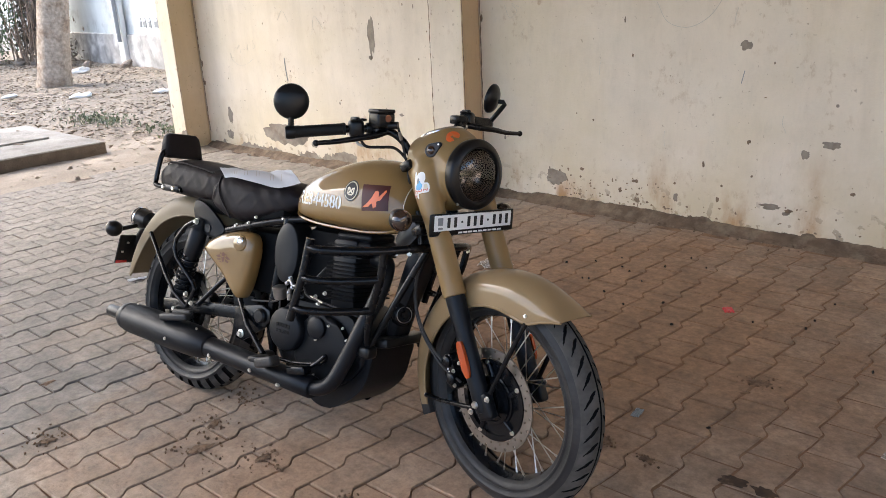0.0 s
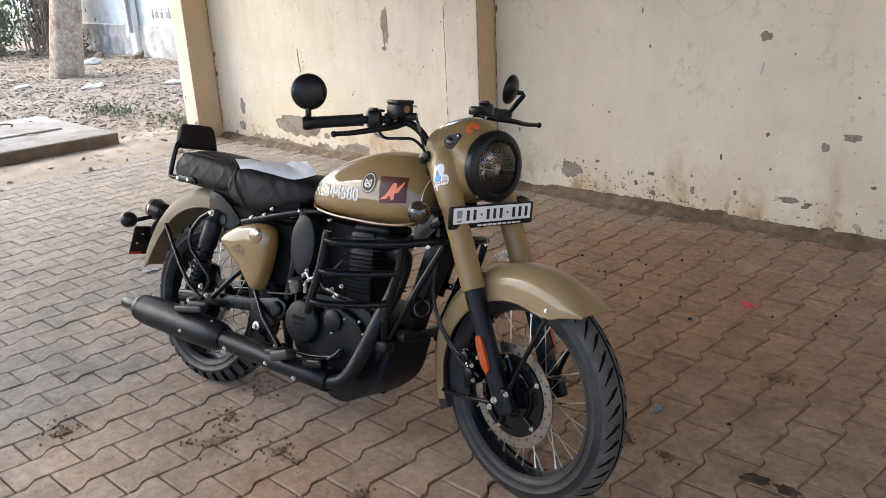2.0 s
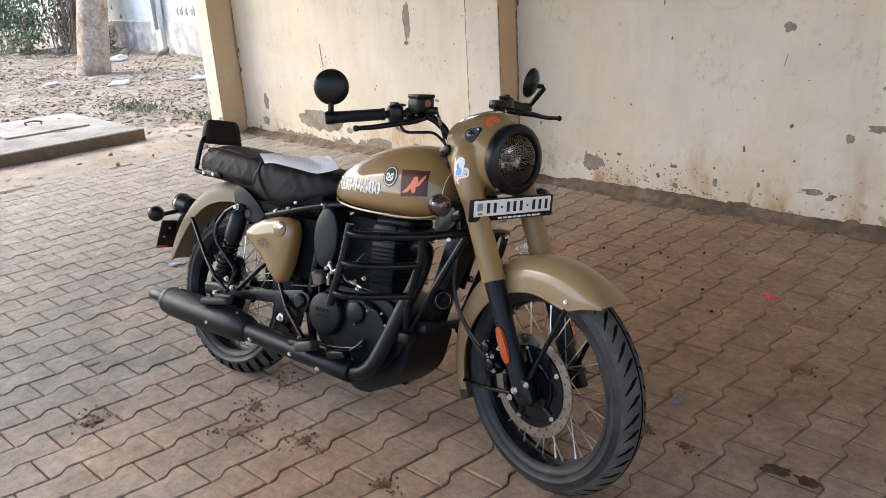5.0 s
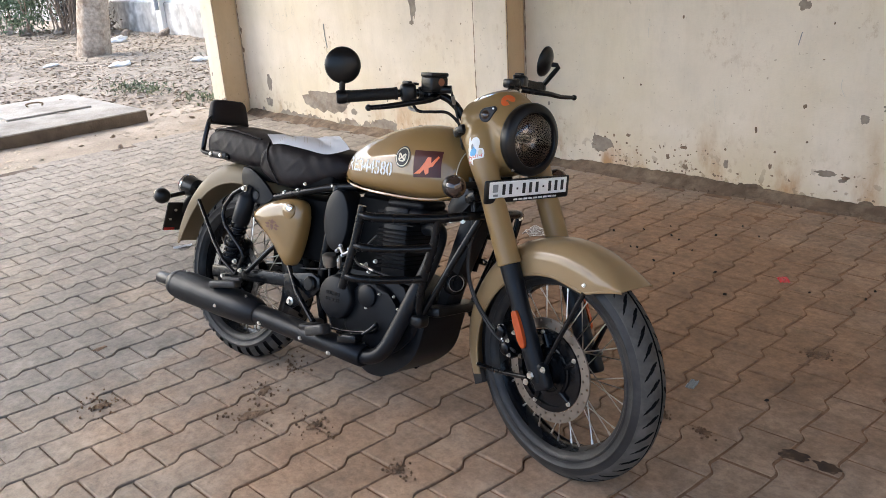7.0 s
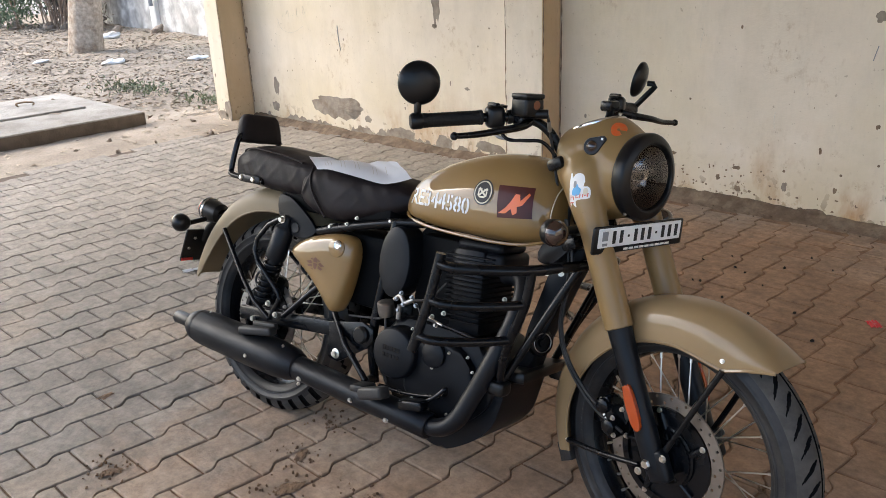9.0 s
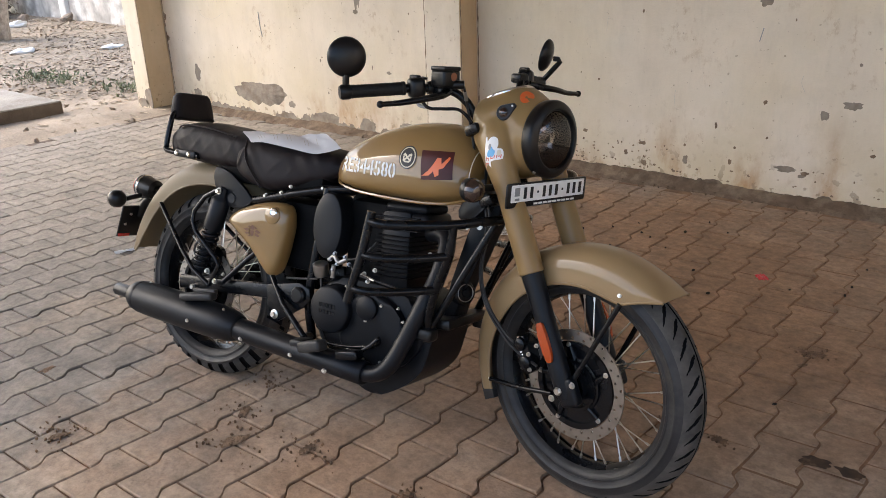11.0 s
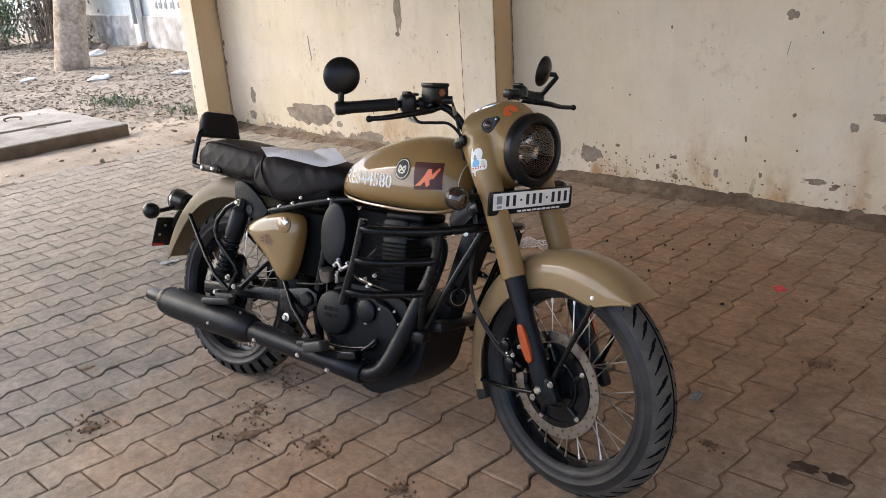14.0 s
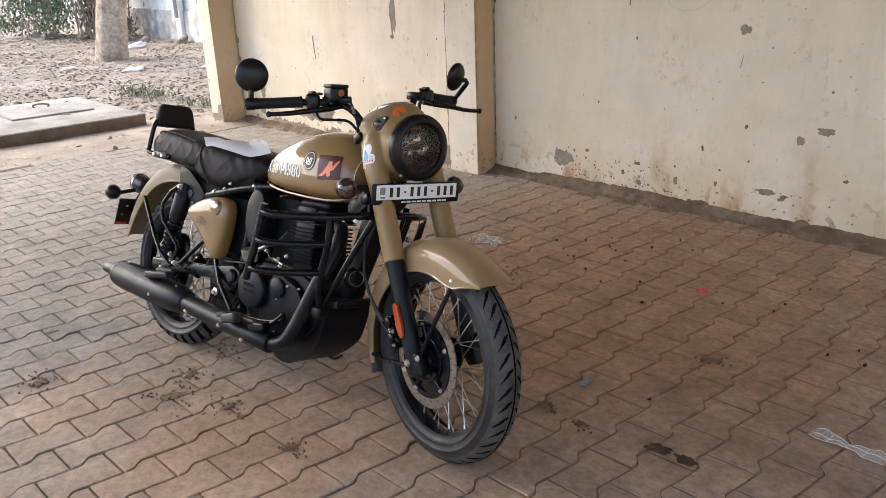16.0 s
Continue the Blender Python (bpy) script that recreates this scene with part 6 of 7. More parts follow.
tubes("piping", [[(0.188, -0.118, 0.842), (0.200, -0.1375, 0.806), (0.222, -0.1425, 0.765), (0.276, -0.1385, 0.702)]], 0.003, SEAT, rider, "piped seam")
# backrest
bm = bmesh.new()
pad = rounded([(-0.084, 0.880), (0.0, 0.879), (0.084, 0.880), (0.0885, 0.885), (0.083, 0.925), (0.075, 0.958), (0.064, 0.970), (0.05, 0.974), (-0.05, 0.974), (-0.064, 0.970), (-0.075, 0.958), (-0.083, 0.925), (-0.0885, 0.885)], 3)
loft(bm, [[(x * k, y, 0.925 + (z - 0.925) * k) for x, z in pad] for y, k in ((-0.021, 0.6), (-0.020, 0.88), (-0.016, 0.96), (-0.008, 1.0), (0.008, 1.0), (0.016, 0.96), (0.020, 0.88), (0.021, 0.6))])
bm.transform(pose(-0.212, 0, -0.010, 0, -8, 0) @ Matrix.Translation((0.135, 0, 0.0)) @ pose(0, 0, 0, 0, 0, 90))
back = bp("backrest", bm, SEAT, None, "small padded black passenger backrest")
for s in (-1, 1):
    bm = bmesh.new()
    tube(bm, spline([(-0.200, s * 0.060, 0.906), (-0.198, s * (0.084 if s < 0 else 0.074), 0.903), (-0.196, s * (0.098 if s < 0 else 0.080), 0.880), (-0.196, s * (0.108 if s < 0 else 0.090), 0.832), (-0.196, s * 0.114, 0.790), (-0.188, s * 0.119, 0.775), (-0.150, s * 0.121, 0.770), (-0.060, s * 0.124, 0.768), (-0.020, s * 0.126, 0.768)], 6), 0.0095, 10)
    br = bp("backrest_bracket", bm, BLACK, back, "bent black tube bracket")
    bm = bmesh.new()
    box(bm, (0.100, 0.014, 0.026), pose(-0.078, s * 0.132, 0.770), 0.007, 2)
    bp("clamp", bm, PLASTIC, br)
    bm = bmesh.new()
    for x in (-0.114, -0.056):
        lathe(bm, [(0, 0.004), (0.006, 0.004), (0.009, 0.0), (0.009, -0.004)], place((x, s * 0.140, 0.771), (0, s, 0)), 16)
    bp("bolt", bm, ZINC, br)

# ---- frame ----
frame_part = tubes("frame", [
    [(1.075, 0, 0.90), (0.98, 0, 0.80), (0.60, 0, 0.73)], [(1.06, 0, 0.80), (0.99, 0, 0.68), (0.955, 0, 0.52), (0.925, 0, 0.34)],
    [(0.60, -0.085, 0.738), (0.50, -0.100, 0.722), (0.40, -0.108, 0.698), (0.30, -0.108, 0.672), (0.20, -0.108, 0.652), (0.06, -0.104, 0.685)], [(0.60, 0.085, 0.738), (0.40, 0.108, 0.698), (0.20, 0.108, 0.652), (0.06, 0.104, 0.685)],
    [(0.52, -0.10, 0.73), (0.505, -0.11, 0.55), (0.49, -0.11, 0.38), (0.50, -0.09, 0.25)], [(0.52, 0.10, 0.73), (0.50, 0.11, 0.38), (0.50, 0.09, 0.25)]], 0.014, BLACK, None, "black tubular frame")
for s in (-1, 1):
    tubes("stay", [[(0.155, s * 0.150, 0.372), (0.245, s * 0.132, 0.466), (0.33, s * 0.085, 0.56)]], 0.009, BLACK, frame_part, "", smooth=False)
    tubes("footrest_tube", [[(0.345, s * 0.125, 0.425), (0.43, s * 0.16, 0.355), (0.535, s * 0.175, 0.278)]], 0.009, BLACK, frame_part, "", smooth=False)
    tubes("luggage_loop", [[(0.098, s * 0.148, 0.668), (0.050, s * 0.150, 0.642), (0.006, s * 0.152, 0.590), (0.000, s * 0.154, 0.555), (0.020, s * 0.155, 0.520), (0.128, s * 0.158, 0.445), (0.138, s * 0.158, 0.425), (0.100, s * 0.156, 0.352)], [(-0.225, s * 0.098, 0.580), (-0.06, s * 0.140, 0.448), (0.02, s * 0.156, 0.392), (0.10, s * 0.158, 0.352)]], 0.0078, BLACK, frame_part, "black guard loop", smooth=False)
    bm = bmesh.new()
    prism(bm, rounded([(0.062, 0.742), (0.130, 0.728), (0.225, 0.664), (0.222, 0.640), (0.165, 0.618), (0.115, 0.630), (0.060, 0.685)], 3), s * 0.112, s * 0.124, 0.003)
    gus = bp("side_plate", bm, ENGINE, frame_part, "black side plate under the seat")
    bm = bmesh.new()
    lathe(bm, [(0.016, 0), (0.016, 0.004), (0.0, 0.004)], place((0.143, s * 0.123, 0.648), (0, s, 0)), 20)
    bp("rubber_plug", bm, RUBBER, gus)
    bm = bmesh.new()
    bolt(bm, (0.108, s * 0.150, 0.668), (0, s, 0), 0.010, 0.010)
    bolt(bm, (0.132, s * 0.166, 0.372), (0, s, 0), 0.008, 0.006)
    bolt(bm, (0.284, s * 0.116, 0.676), (0, s, 0), 0.007, 0.008)
    bolt(bm, (0.352, s * 0.122, 0.695), (0, s, 0), 0.005, 0.006)
    bolt(bm, (0.505, s * 0.105, 0.728), (0, s, 0), 0.006, 0.008)
    bolt(bm, (0.08, s * 0.150, 0.395), (0, s, 0), 0.009, 0.008)
    bolt(bm, (0.40, s * 0.134, 0.72), (0, s, 0), 0.005, 0.006)
    bp("bolt", bm, ZINC, frame_part)
    # shock absorber
    t0, t1 = Vector((0.104, s * 0.124, 0.664)), Vector((0.022, s * 0.126, 0.392))
    d = (t1 - t0).normalized()
    bm = bmesh.new()
    lathe(bm, [(0, -0.016), (0.014, -0.014), (0.016, 0.01), (0.026, 0.022), (0.032, 0.03), (0.033, 0.12), (0.031, 0.132), (0.020, 0.135), (0.018, 0.27), (0.030, 0.272), (0.030, 0.282), (0.014, 0.285), (0.012, 0.30), (0, 0.30)], place(t0, d), 26)
    sh = bp("shock_absorber", bm, MATTE, None, "black twin-tube rear shock absorber")
    bm = bmesh.new()
    m = place(t0, d)
    tube(bm, [m @ Vector((0.0265 * math.cos(k * 0.42), 0.0265 * math.sin(k * 0.42), 0.135 + 0.137 * k / 105)) for k in range(106)], 0.0052, 7)
    bp("coil_spring", bm, BLACK, sh, "black coil spring")
    # swing arm
    bm = bmesh.new()
    box(bm, (0.55, 0.028, 0.046), Matrix.Translation((0.200, s * 0.118, 0.360)) @ pose(0, 0, 0, 0, -6.2, 0), 0.007, 2)
    prism(bm, [(0.34, 0.40), (0.47, 0.428), (0.512, 0.415), (0.518, 0.385), (0.495, 0.355), (0.39, 0.287), (0.355, 0.29), (0.345, 0.31)], s * 0.128, s * 0.140, 0.003)
    sw = bp("swing_arm", bm, BLACK, None, "black swing arm with a gusset plate")
    bm = bmesh.new()
    lathe(bm, [(0.026, 0), (0.026, 0.010), (0.020, 0.016), (0, 0.017)], place((0.474, s * 0.139, 0.391), (0, s, 0)), 28)
    bp("pivot_cap", bm, PLASTIC, sw, "round black pivot cap")
    bm = bmesh.new()
    lathe(bm, [(0, 0.010), (0.008, 0.010), (0.008, 0.002), (0.015, 0.0), (0.015, -0.004)], place((0.380, s * 0.142, 0.310), (0, s, 0)), 16)
    lathe(bm, [(0, 0.012), (0.008, 0.012), (0.009, 0.002), (0.014, 0.0), (0.014, -0.004)], place((0.0, s * 0.130, 0.325), (0, s, 0)), 6)
    bp("axle_nut", bm, ZINC, sw)
    bm = bmesh.new()
    box(bm, (0.10, 0.02, 0.02), Matrix.Translation((0.110, s * 0.18, 0.335)) @ pose(0, 0, 0, 0, -8, 0), 0.005, 2)
    box(bm, (0.135, 0.038, 0.026), Matrix.Translation((0.112, s * 0.212, 0.322)) @ pose(0, 0, 0, 0, -10, 6), 0.009, 3)
    bp("pillion_peg", bm, RUBBER, frame_part, "folded black rubber pillion peg")
    bm = bmesh.new()
    box(bm, (0.095, 0.042, 0.034), Matrix.Translation((0.616, s * 0.232, 0.277)) @ pose(0, 0, 0, 0, -18, 8 * s), 0.009, 3)
    box(bm, (0.05, 0.06, 0.02), Matrix.Translation((0.556, s * 0.208, 0.272)) @ pose(0, 0, 0, 0, -10, 0), 0.006, 2)
    tube(bm, [(0.53, s * 0.17, 0.275), (0.50, s * 0.10, 0.26)], 0.012, 8)
    bp("footrest", bm, RUBBER, frame_part, "black rubber footrest")
# brake pedal
bm = bmesh.new()
box(bm, (0.078, 0.040, 0.028), Matrix.Translation((0.728, -0.200, 0.272)) @ pose(0, 0, 0, 0, -12, 0), 0.007, 3)
tube(bm, spline([(0.735, -0.185, 0.268), (0.78, -0.172, 0.305), (0.80, -0.162, 0.330), (0.78, -0.15, 0.30), (0.66, -0.14, 0.27), (0.56, -0.14, 0.265)], 6), 0.006, 8)
bp("brake_pedal", bm, BLACK, None, "black brake pedal")
# side stand
bm = bmesh.new()
tube(bm, [(0.56, 0.10, 0.235), (0.60, 0.20, 0.115), (0.625, 0.262, 0.0782)], 0.011, 8)
box(bm, (0.07, 0.045, 0.008), pose(0.628, 0.268, 0.0795, 15.62), 0.003, 1)
bp("side_stand", bm, BLACK, None, "black side stand on the left")

# tool box cover
def domed_cover(name, outline, y0, y1, material, label, mirror=False):
    cx = sum(p[0] for p in outline) / len(outline)
    cz = sum(p[1] for p in outline) / len(outline)
    o = rounded(outline, 7)
    rings = []
    for k, (sc, f) in enumerate(((0.96, 0.0), (1.0, 0.12), (1.0, 0.42), (0.985, 0.62), (0.94, 0.80), (0.84, 0.91), (0.66, 0.97), (0.4, 0.99), (0.12, 1.0))):
        y = y0 + (y1 - y0) * f
        rings.append([(cx + (x - cx) * sc, -y if mirror else y, cz + (z - cz) * sc) for x, z in o])
    bm = bmesh.new()
    loft(bm, rings)
    return bp(name, bm, material, None, label, angle=60)


TRI = [(0.145, 0.578), (0.171, 0.610), (0.238, 0.641), (0.314, 0.660), (0.372, 0.660), (0.398, 0.640), (0.403, 0.590), (0.389, 0.510), (0.369, 0.450), (0.345, 0.425), (0.319, 0.438), (0.252, 0.500), (0.180, 0.550)]
tri = domed_cover("tool_box", TRI, -0.09, -0.152, SAND, "triangular glossy sand side cover")
domed_cover("tool_box", TRI, -0.09, -0.152, SAND, "triangular glossy sand side cover", True)
bm = bmesh.new()
lathe(bm, [(0.028, -0.010), (0.028, 0.002), (0.0255, 0.004), (0.0, 0.0045)], place((0.350, -0.1515, 0.624), (0.1, -1, 0.12)), 32)
cap = bp("round_boss", bm, SAND, tri, "round sand-coloured boss")
bm = bmesh.new()
lathe(bm, [(0.014, 0), (0.014, 0.005), (0.010, 0.008), (0.004, 0.006), (0, 0.006)], place((0.360, -0.1565, 0.634), (0.1, -1, 0.12)), 20)
bp("lock", bm, CHROME, cap, "chrome lock")
EMBLEM = [[(-0.040, 0.004), (-0.020, 0.010), (-0.012, 0.002), (-0.026, -0.002)], [(-0.034, -0.006), (-0.014, -0.003), (-0.012, -0.010), (-0.028, -0.012)], [(-0.010, 0.016), (0.0, 0.022), (0.010, 0.016), (0.008, 0.006), (-0.008, 0.006)], [(-0.009, 0.003), (0.009, 0.003), (0.006, -0.012), (0.0, -0.017), (-0.006, -0.012)], [(0.040, 0.000), (0.020, 0.009), (0.012, 0.002), (0.026, -0.004)], [(0.034, -0.010), (0.014, -0.003), (0.012, -0.011), (0.026, -0.016)], [(-0.022, 0.014), (-0.013, 0.019), (-0.012, 0.012)], [(0.022, 0.012), (0.013, 0.018), (0.012, 0.011)], [(-0.022, -0.016), (-0.006, -0.019), (-0.010, -0.014)]]
for k, pts in enumerate(EMBLEM):
    decal("emblem_shape", [(0.272 + u * 0.95, 0.560 + v * 0.95) for u, v in pts], lambda x, z: Vector((x, -0.1540, z)), BRONZE, tri, "bronze transfer as plain shapes" if k == 0 else "")

# air box drum
for s in (-1, 1):
    oval = [(math.cos(k * math.pi / 24), math.sin(k * math.pi / 24)) for k in range(48)]
    bm = bmesh.new()
    loft(bm, [[(0.545 + 0.056 * f * u, s * y, 0.619 + 0.102 * (1 - (1 - f) * 0.6) * v) for u, v in oval] for f, y in ((0.95, 0.04), (1.0, 0.05), (1.0, 0.110), (0.985, 0.117), (0.95, 0.121), (0.80, 0.124), (0.4, 0.1255), (0.05, 0.126))])
    bp("air_box", bm, MATTE, None, "black oval air box cover", angle=35)
bm = bmesh.new()
box(bm, (0.24, 0.15, 0.22), Matrix.Translation((0.36, 0, 0.56)), 0.02, 2)
bp("battery_case", bm, DARK, None, "black inner case behind the side covers")
bm = bmesh.new()
box(bm, (0.14, 0.10, 0.10), Matrix.Translation((0.60, 0, 0.62)), 0.02, 2)
bp("air_duct", bm, DARK, None)
bm = bmesh.new()
box(bm, (0.24, 0.13, 0.27), Matrix.Translation((0.70, 0, 0.575)), 0.02, 2)
bp("intake_case", bm, DARK, None)
bm = bmesh.new()
box(bm, (0.46, 0.21, 0.07), Matrix.Translation((0.27, 0, 0.735)), 0.02, 2)
bp("seat_base", bm, DARK, None)

# ---- engine ----
bm = bmesh.new()
prism(bm, rounded([(0.53, 0.30), (0.535, 0.40), (0.575, 0.462), (0.67, 0.472), (0.80, 0.468), (0.90, 0.43), (0.925, 0.35), (0.88, 0.27), (0.80, 0.222), (0.68, 0.218), (0.57, 0.245)], 4), -0.115, 0.115, 0.018, 3)
engine = bp("engine", bm, ENGINE, None, "black air-cooled single-cylinder engine")
bm = bmesh.new()
prism(bm, rounded([(0.64, 0.285), (0.66, 0.40), (0.72, 0.445), (0.80, 0.44), (0.865, 0.38), (0.87, 0.31), (0.82, 0.245), (0.72, 0.235)], 4), -0.142, -0.110, 0.014, 3)
bp("crank_cover", bm, ENGINE, engine, "smooth black crankcase cover")
bm = bmesh.new()
lathe(bm, [(0.074, 0.0), (0.073, 0.038), (0.070, 0.046), (0.065, 0.049), (0.0, 0.049)], place((0.610, -0.115, 0.376), (0, -1, 0)), 44)
cl = bp("clutch_cover", bm, ENGINE, engine, "round black clutch cover with a faint mark")
bm = bmesh.new()
for k in range(5):
    box(bm, (0.010, 0.002, 0.013), pose(0.580 + k * 0.0125, -0.1645, 0.388, 0, -6, 0))
    box(bm, (0.009, 0.002, 0.011), pose(0.580 + k * 0.0125, -0.1645, 0.368, 0, -6, 0))
bp("mark_bar", bm, BLACK, cl, "embossed mark as a plain bar")
bm = bmesh.new()
lathe(bm, [(0.036, 0.0), (0.036, 0.012), (0.030, 0.016), (0, 0.016)], place((0.738, -0.140, 0.405), (0, -1, 0)), 28)
bp("oil_filter_cover", bm, ENGINE, engine, "round black oil filter cover")
bm = bmesh.new()
for p in ((0.655, 0.455), (0.785, 0.421), (0.735, 0.366), (0.845, 0.425), (0.865, 0.39), (0.855, 0.33), (0.80, 0.255), (0.74, 0.25), (0.68, 0.265), (0.84, 0.29)):
    bolt(bm, (p[0], -0.144, p[1]), (0, -1, 0), 0.0038, 0.005)
bp("cover_bolt", bm, ZINC, engine, "bright cover bolt")
bm = bmesh.new()
CM = pose(0.797, 0, 0.47, 0, -3, 0)
box(bm, (0.108, 0.170, 0.24), CM @ pose(-0.020, 0, 0.11), 0.02, 2)
bp("cylinder", bm, ENGINE, engine, "finned black cylinder barrel")
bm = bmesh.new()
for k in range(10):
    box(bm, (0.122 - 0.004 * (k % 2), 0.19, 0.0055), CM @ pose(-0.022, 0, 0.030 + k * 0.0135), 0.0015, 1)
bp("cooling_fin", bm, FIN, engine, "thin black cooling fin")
bm = bmesh.new()
box(bm, (0.17, 0.15, 0.05), CM @ pose(0, 0, 0.20), 0.018, 3)
for k in range(4):
    box(bm, (0.150, 0.18, 0.005), CM @ pose(-0.014, 0, 0.172 + k * 0.012), 0.0015, 1)
box(bm, (0.15, 0.13, 0.03), CM @ pose(0, 0, 0.235), 0.014, 3)
bp("cylinder_head", bm, ENGINE, engine, "black cylinder head")
bm = bmesh.new()
lathe(bm, [(0.022, -0.012), (0.024, 0), (0.024, 0.026), (0.018, 0.03), (0, 0.03)], place((0.545, -0.13, 0.478), (0, -0.3, 1)), 18)
bp("canister", bm, ALU, engine, "small grey canister")
bm = bmesh.new()
tube(bm, spline([(0.575, -0.135, 0.52), (0.60, -0.142, 0.535), (0.62, -0.145, 0.52), (0.645, -0.14, 0.535)], 5), 0.007, 8)
for p in ((0.585, -0.14, 0.525), (0.605, -0.148, 0.545), (0.615, -0.146, 0.515), (0.64, -0.144, 0.54), (0.655, -0.142, 0.52), (0.60, -0.145, 0.495)):
    bolt(bm, p, (0.2, -1, 0.2), 0.0055, 0.009)
tube(bm, [(0.598, -0.14, 0.47), (0.602, -0.145, 0.51)], 0.007, 10)
bp("fitting", bm, ALU, engine, "bright clamp fitting")
tubes("wiring", [[(0.545, -0.13, 0.465), (0.555, -0.135, 0.40), (0.55, -0.135, 0.33), (0.57, -0.12, 0.27)], [(0.55, -0.12, 0.50), (0.53, -0.125, 0.455), (0.47, -0.12, 0.44), (0.40, -0.12, 0.43)], [(0.63, -0.14, 0.53), (0.70, -0.15, 0.55), (0.74, -0.13, 0.60)], [(0.66, -0.14, 0.52), (0.70, -0.155, 0.50), (0.78, -0.15, 0.49), (0.90, -0.13, 0.47)]], 0.0035, RUBBER, engine, "thin black wiring")
bm = bmesh.new()
for p in ((0.705, -0.13, 0.50), (0.72, -0.13, 0.48), (0.905, -0.10, 0.59), (0.735, -0.12, 0.515)):
    bolt(bm, p, (0.1, -1, 0), 0.006, 0.008)
tube(bm, [(0.70, -0.15, 0.502), (0.76, -0.155, 0.492)], 0.004, 8)
bp("linkage", bm, ZINC, engine, "")
# sump guard
bm = bmesh.new()
prism(bm, rounded([(0.700, 0.150), (0.770, 0.138), (0.855, 0.182), (0.918, 0.245), (0.940, 0.320), (0.948, 0.395), (0.900, 0.400), (0.800, 0.395), (0.720, 0.300), (0.690, 0.200)], 4), -0.104, 0.104, 0.012, 2)
bp("sump_guard", bm, ENGINE, None, "black belly guard below the engine")
bm = bmesh.new()
box(bm, (0.075, 0.235, 0.030), Matrix.Translation((0.962, 0.008, 0.398)) @ pose(0, 0, 0, 0, -8, 0), 0.008, 2)
box(bm, (0.040, 0.030, 0.055), Matrix.Translation((0.978, 0.118, 0.385)), 0.008, 2)
box(bm, (0.050, 0.050, 0.040), Matrix.Translation((0.945, -0.135, 0.372)), 0.012, 3)
bp("guard_lip", bm, PLASTIC, None, "black front lip of the belly guard")
bm = bmesh.new()
prism(bm, rounded([(0.975, 0.715), (1.005, 0.775), (1.05, 0.79), (1.075, 0.77), (1.03, 0.715), (1.0, 0.70)], 4), -0.095, 0.095, 0.01, 2)
bp("headstock_cover", bm, PLASTIC, None, "black headstock panel")
bm = bmesh.new()
prism(bm, [(1.060, 0.770), (1.086, 0.742), (1.030, 0.600), (0.995, 0.500), (0.975, 0.405), (0.925, 0.400), (0.950, 0.520), (0.985, 0.660), (1.010, 0.750)], -0.036, 0.036, 0.010, 2)
bp("front_frame_panel", bm, ENGINE, None, "black front frame member and bracket")
# horn
bm = bmesh.new()
lathe(bm, [(0, 0.012), (0.010, 0.012), (0.012, 0.006), (0.022, 0.006), (0.025, 0.010), (0.032, 0.008), (0.038, 0.0), (0.038, -0.014), (0.02, -0.024), (0, -0.024)], place((0.990, -0.030, 0.488), (0.86, -0.50, 0.1)), 32)
horn = bp("horn", bm, BLACK, None, "round black horn with a bright ring")
bm = bmesh.new()
lathe(bm, [(0.0235, 0.0095), (0.025, 0.0115), (0.0265, 0.0105)], place((0.990, -0.030, 0.488), (0.86, -0.50, 0.1)), 32)
bp("horn_ring", bm, ALU, horn, "thin grey horn ring")

# crash guard on each side
for s in (-1, 1):
    top = [(0.856, s * 0.338, 0.688), (0.895, s * 0.334, 0.686), (0.960, s * 0.290, 0.691), (1.036, s * 0.225, 0.701), (1.076, s * 0.160, 0.711), (1.100, s * 0.10, 0.717), (1.106, 0, 0.719)]
    cg = tubes("crash_guard", [top], 0.0130, BLACK, None, "black tubular engine guard")
    tubes("guard_bar", [[(0.842, s * 0.338, 0.597), (0.882, s * 0.334, 0.596), (0.938, s * 0.295, 0.600), (0.998, s * 0.238, 0.609), (1.026, s * 0.210, 0.615)]], 0.0115, BLACK, cg)
    tubes("guard_bar", [[(0.818, s * 0.338, 0.503), (0.858, s * 0.334, 0.502), (0.908, s * 0.290, 0.504), (0.960, s * 0.218, 0.509), (0.982, s * 0.182, 0.513)]], 0.0115, BLACK, cg)
    tubes("guard_upright", [[(0.856, s * 0.336, 0.714), (0.840, s * 0.338, 0.600), (0.806, s * 0.338, 0.464)]], 0.0125, BLACK, cg, "", smooth=False)
    tubes("guard_upright", [[(1.040, s * 0.222, 0.70), (1.027, s * 0.210, 0.615), (0.983, s * 0.181, 0.512), (0.955, s * 0.155, 0.42), (0.945, s * 0.125, 0.365)]], 0.0120, BLACK, cg)
    tubes("guard_stay", [[(1.092, s * 0.085, 0.706), (1.020, s * 0.110, 0.545), (0.952, s * 0.130, 0.392)]], 0.0105, BLACK, cg, "", smooth=False)
    bm = bmesh.new()
    bolt(bm, (1.082, s * 0.158, 0.700), (0.5, s * 0.8, 0), 0.007, 0.007)
    bolt(bm, (1.062, s * 0.190, 0.697), (0.5, s * 0.8, 0), 0.005, 0.006)
    bp("bolt", bm, ZINC, cg)

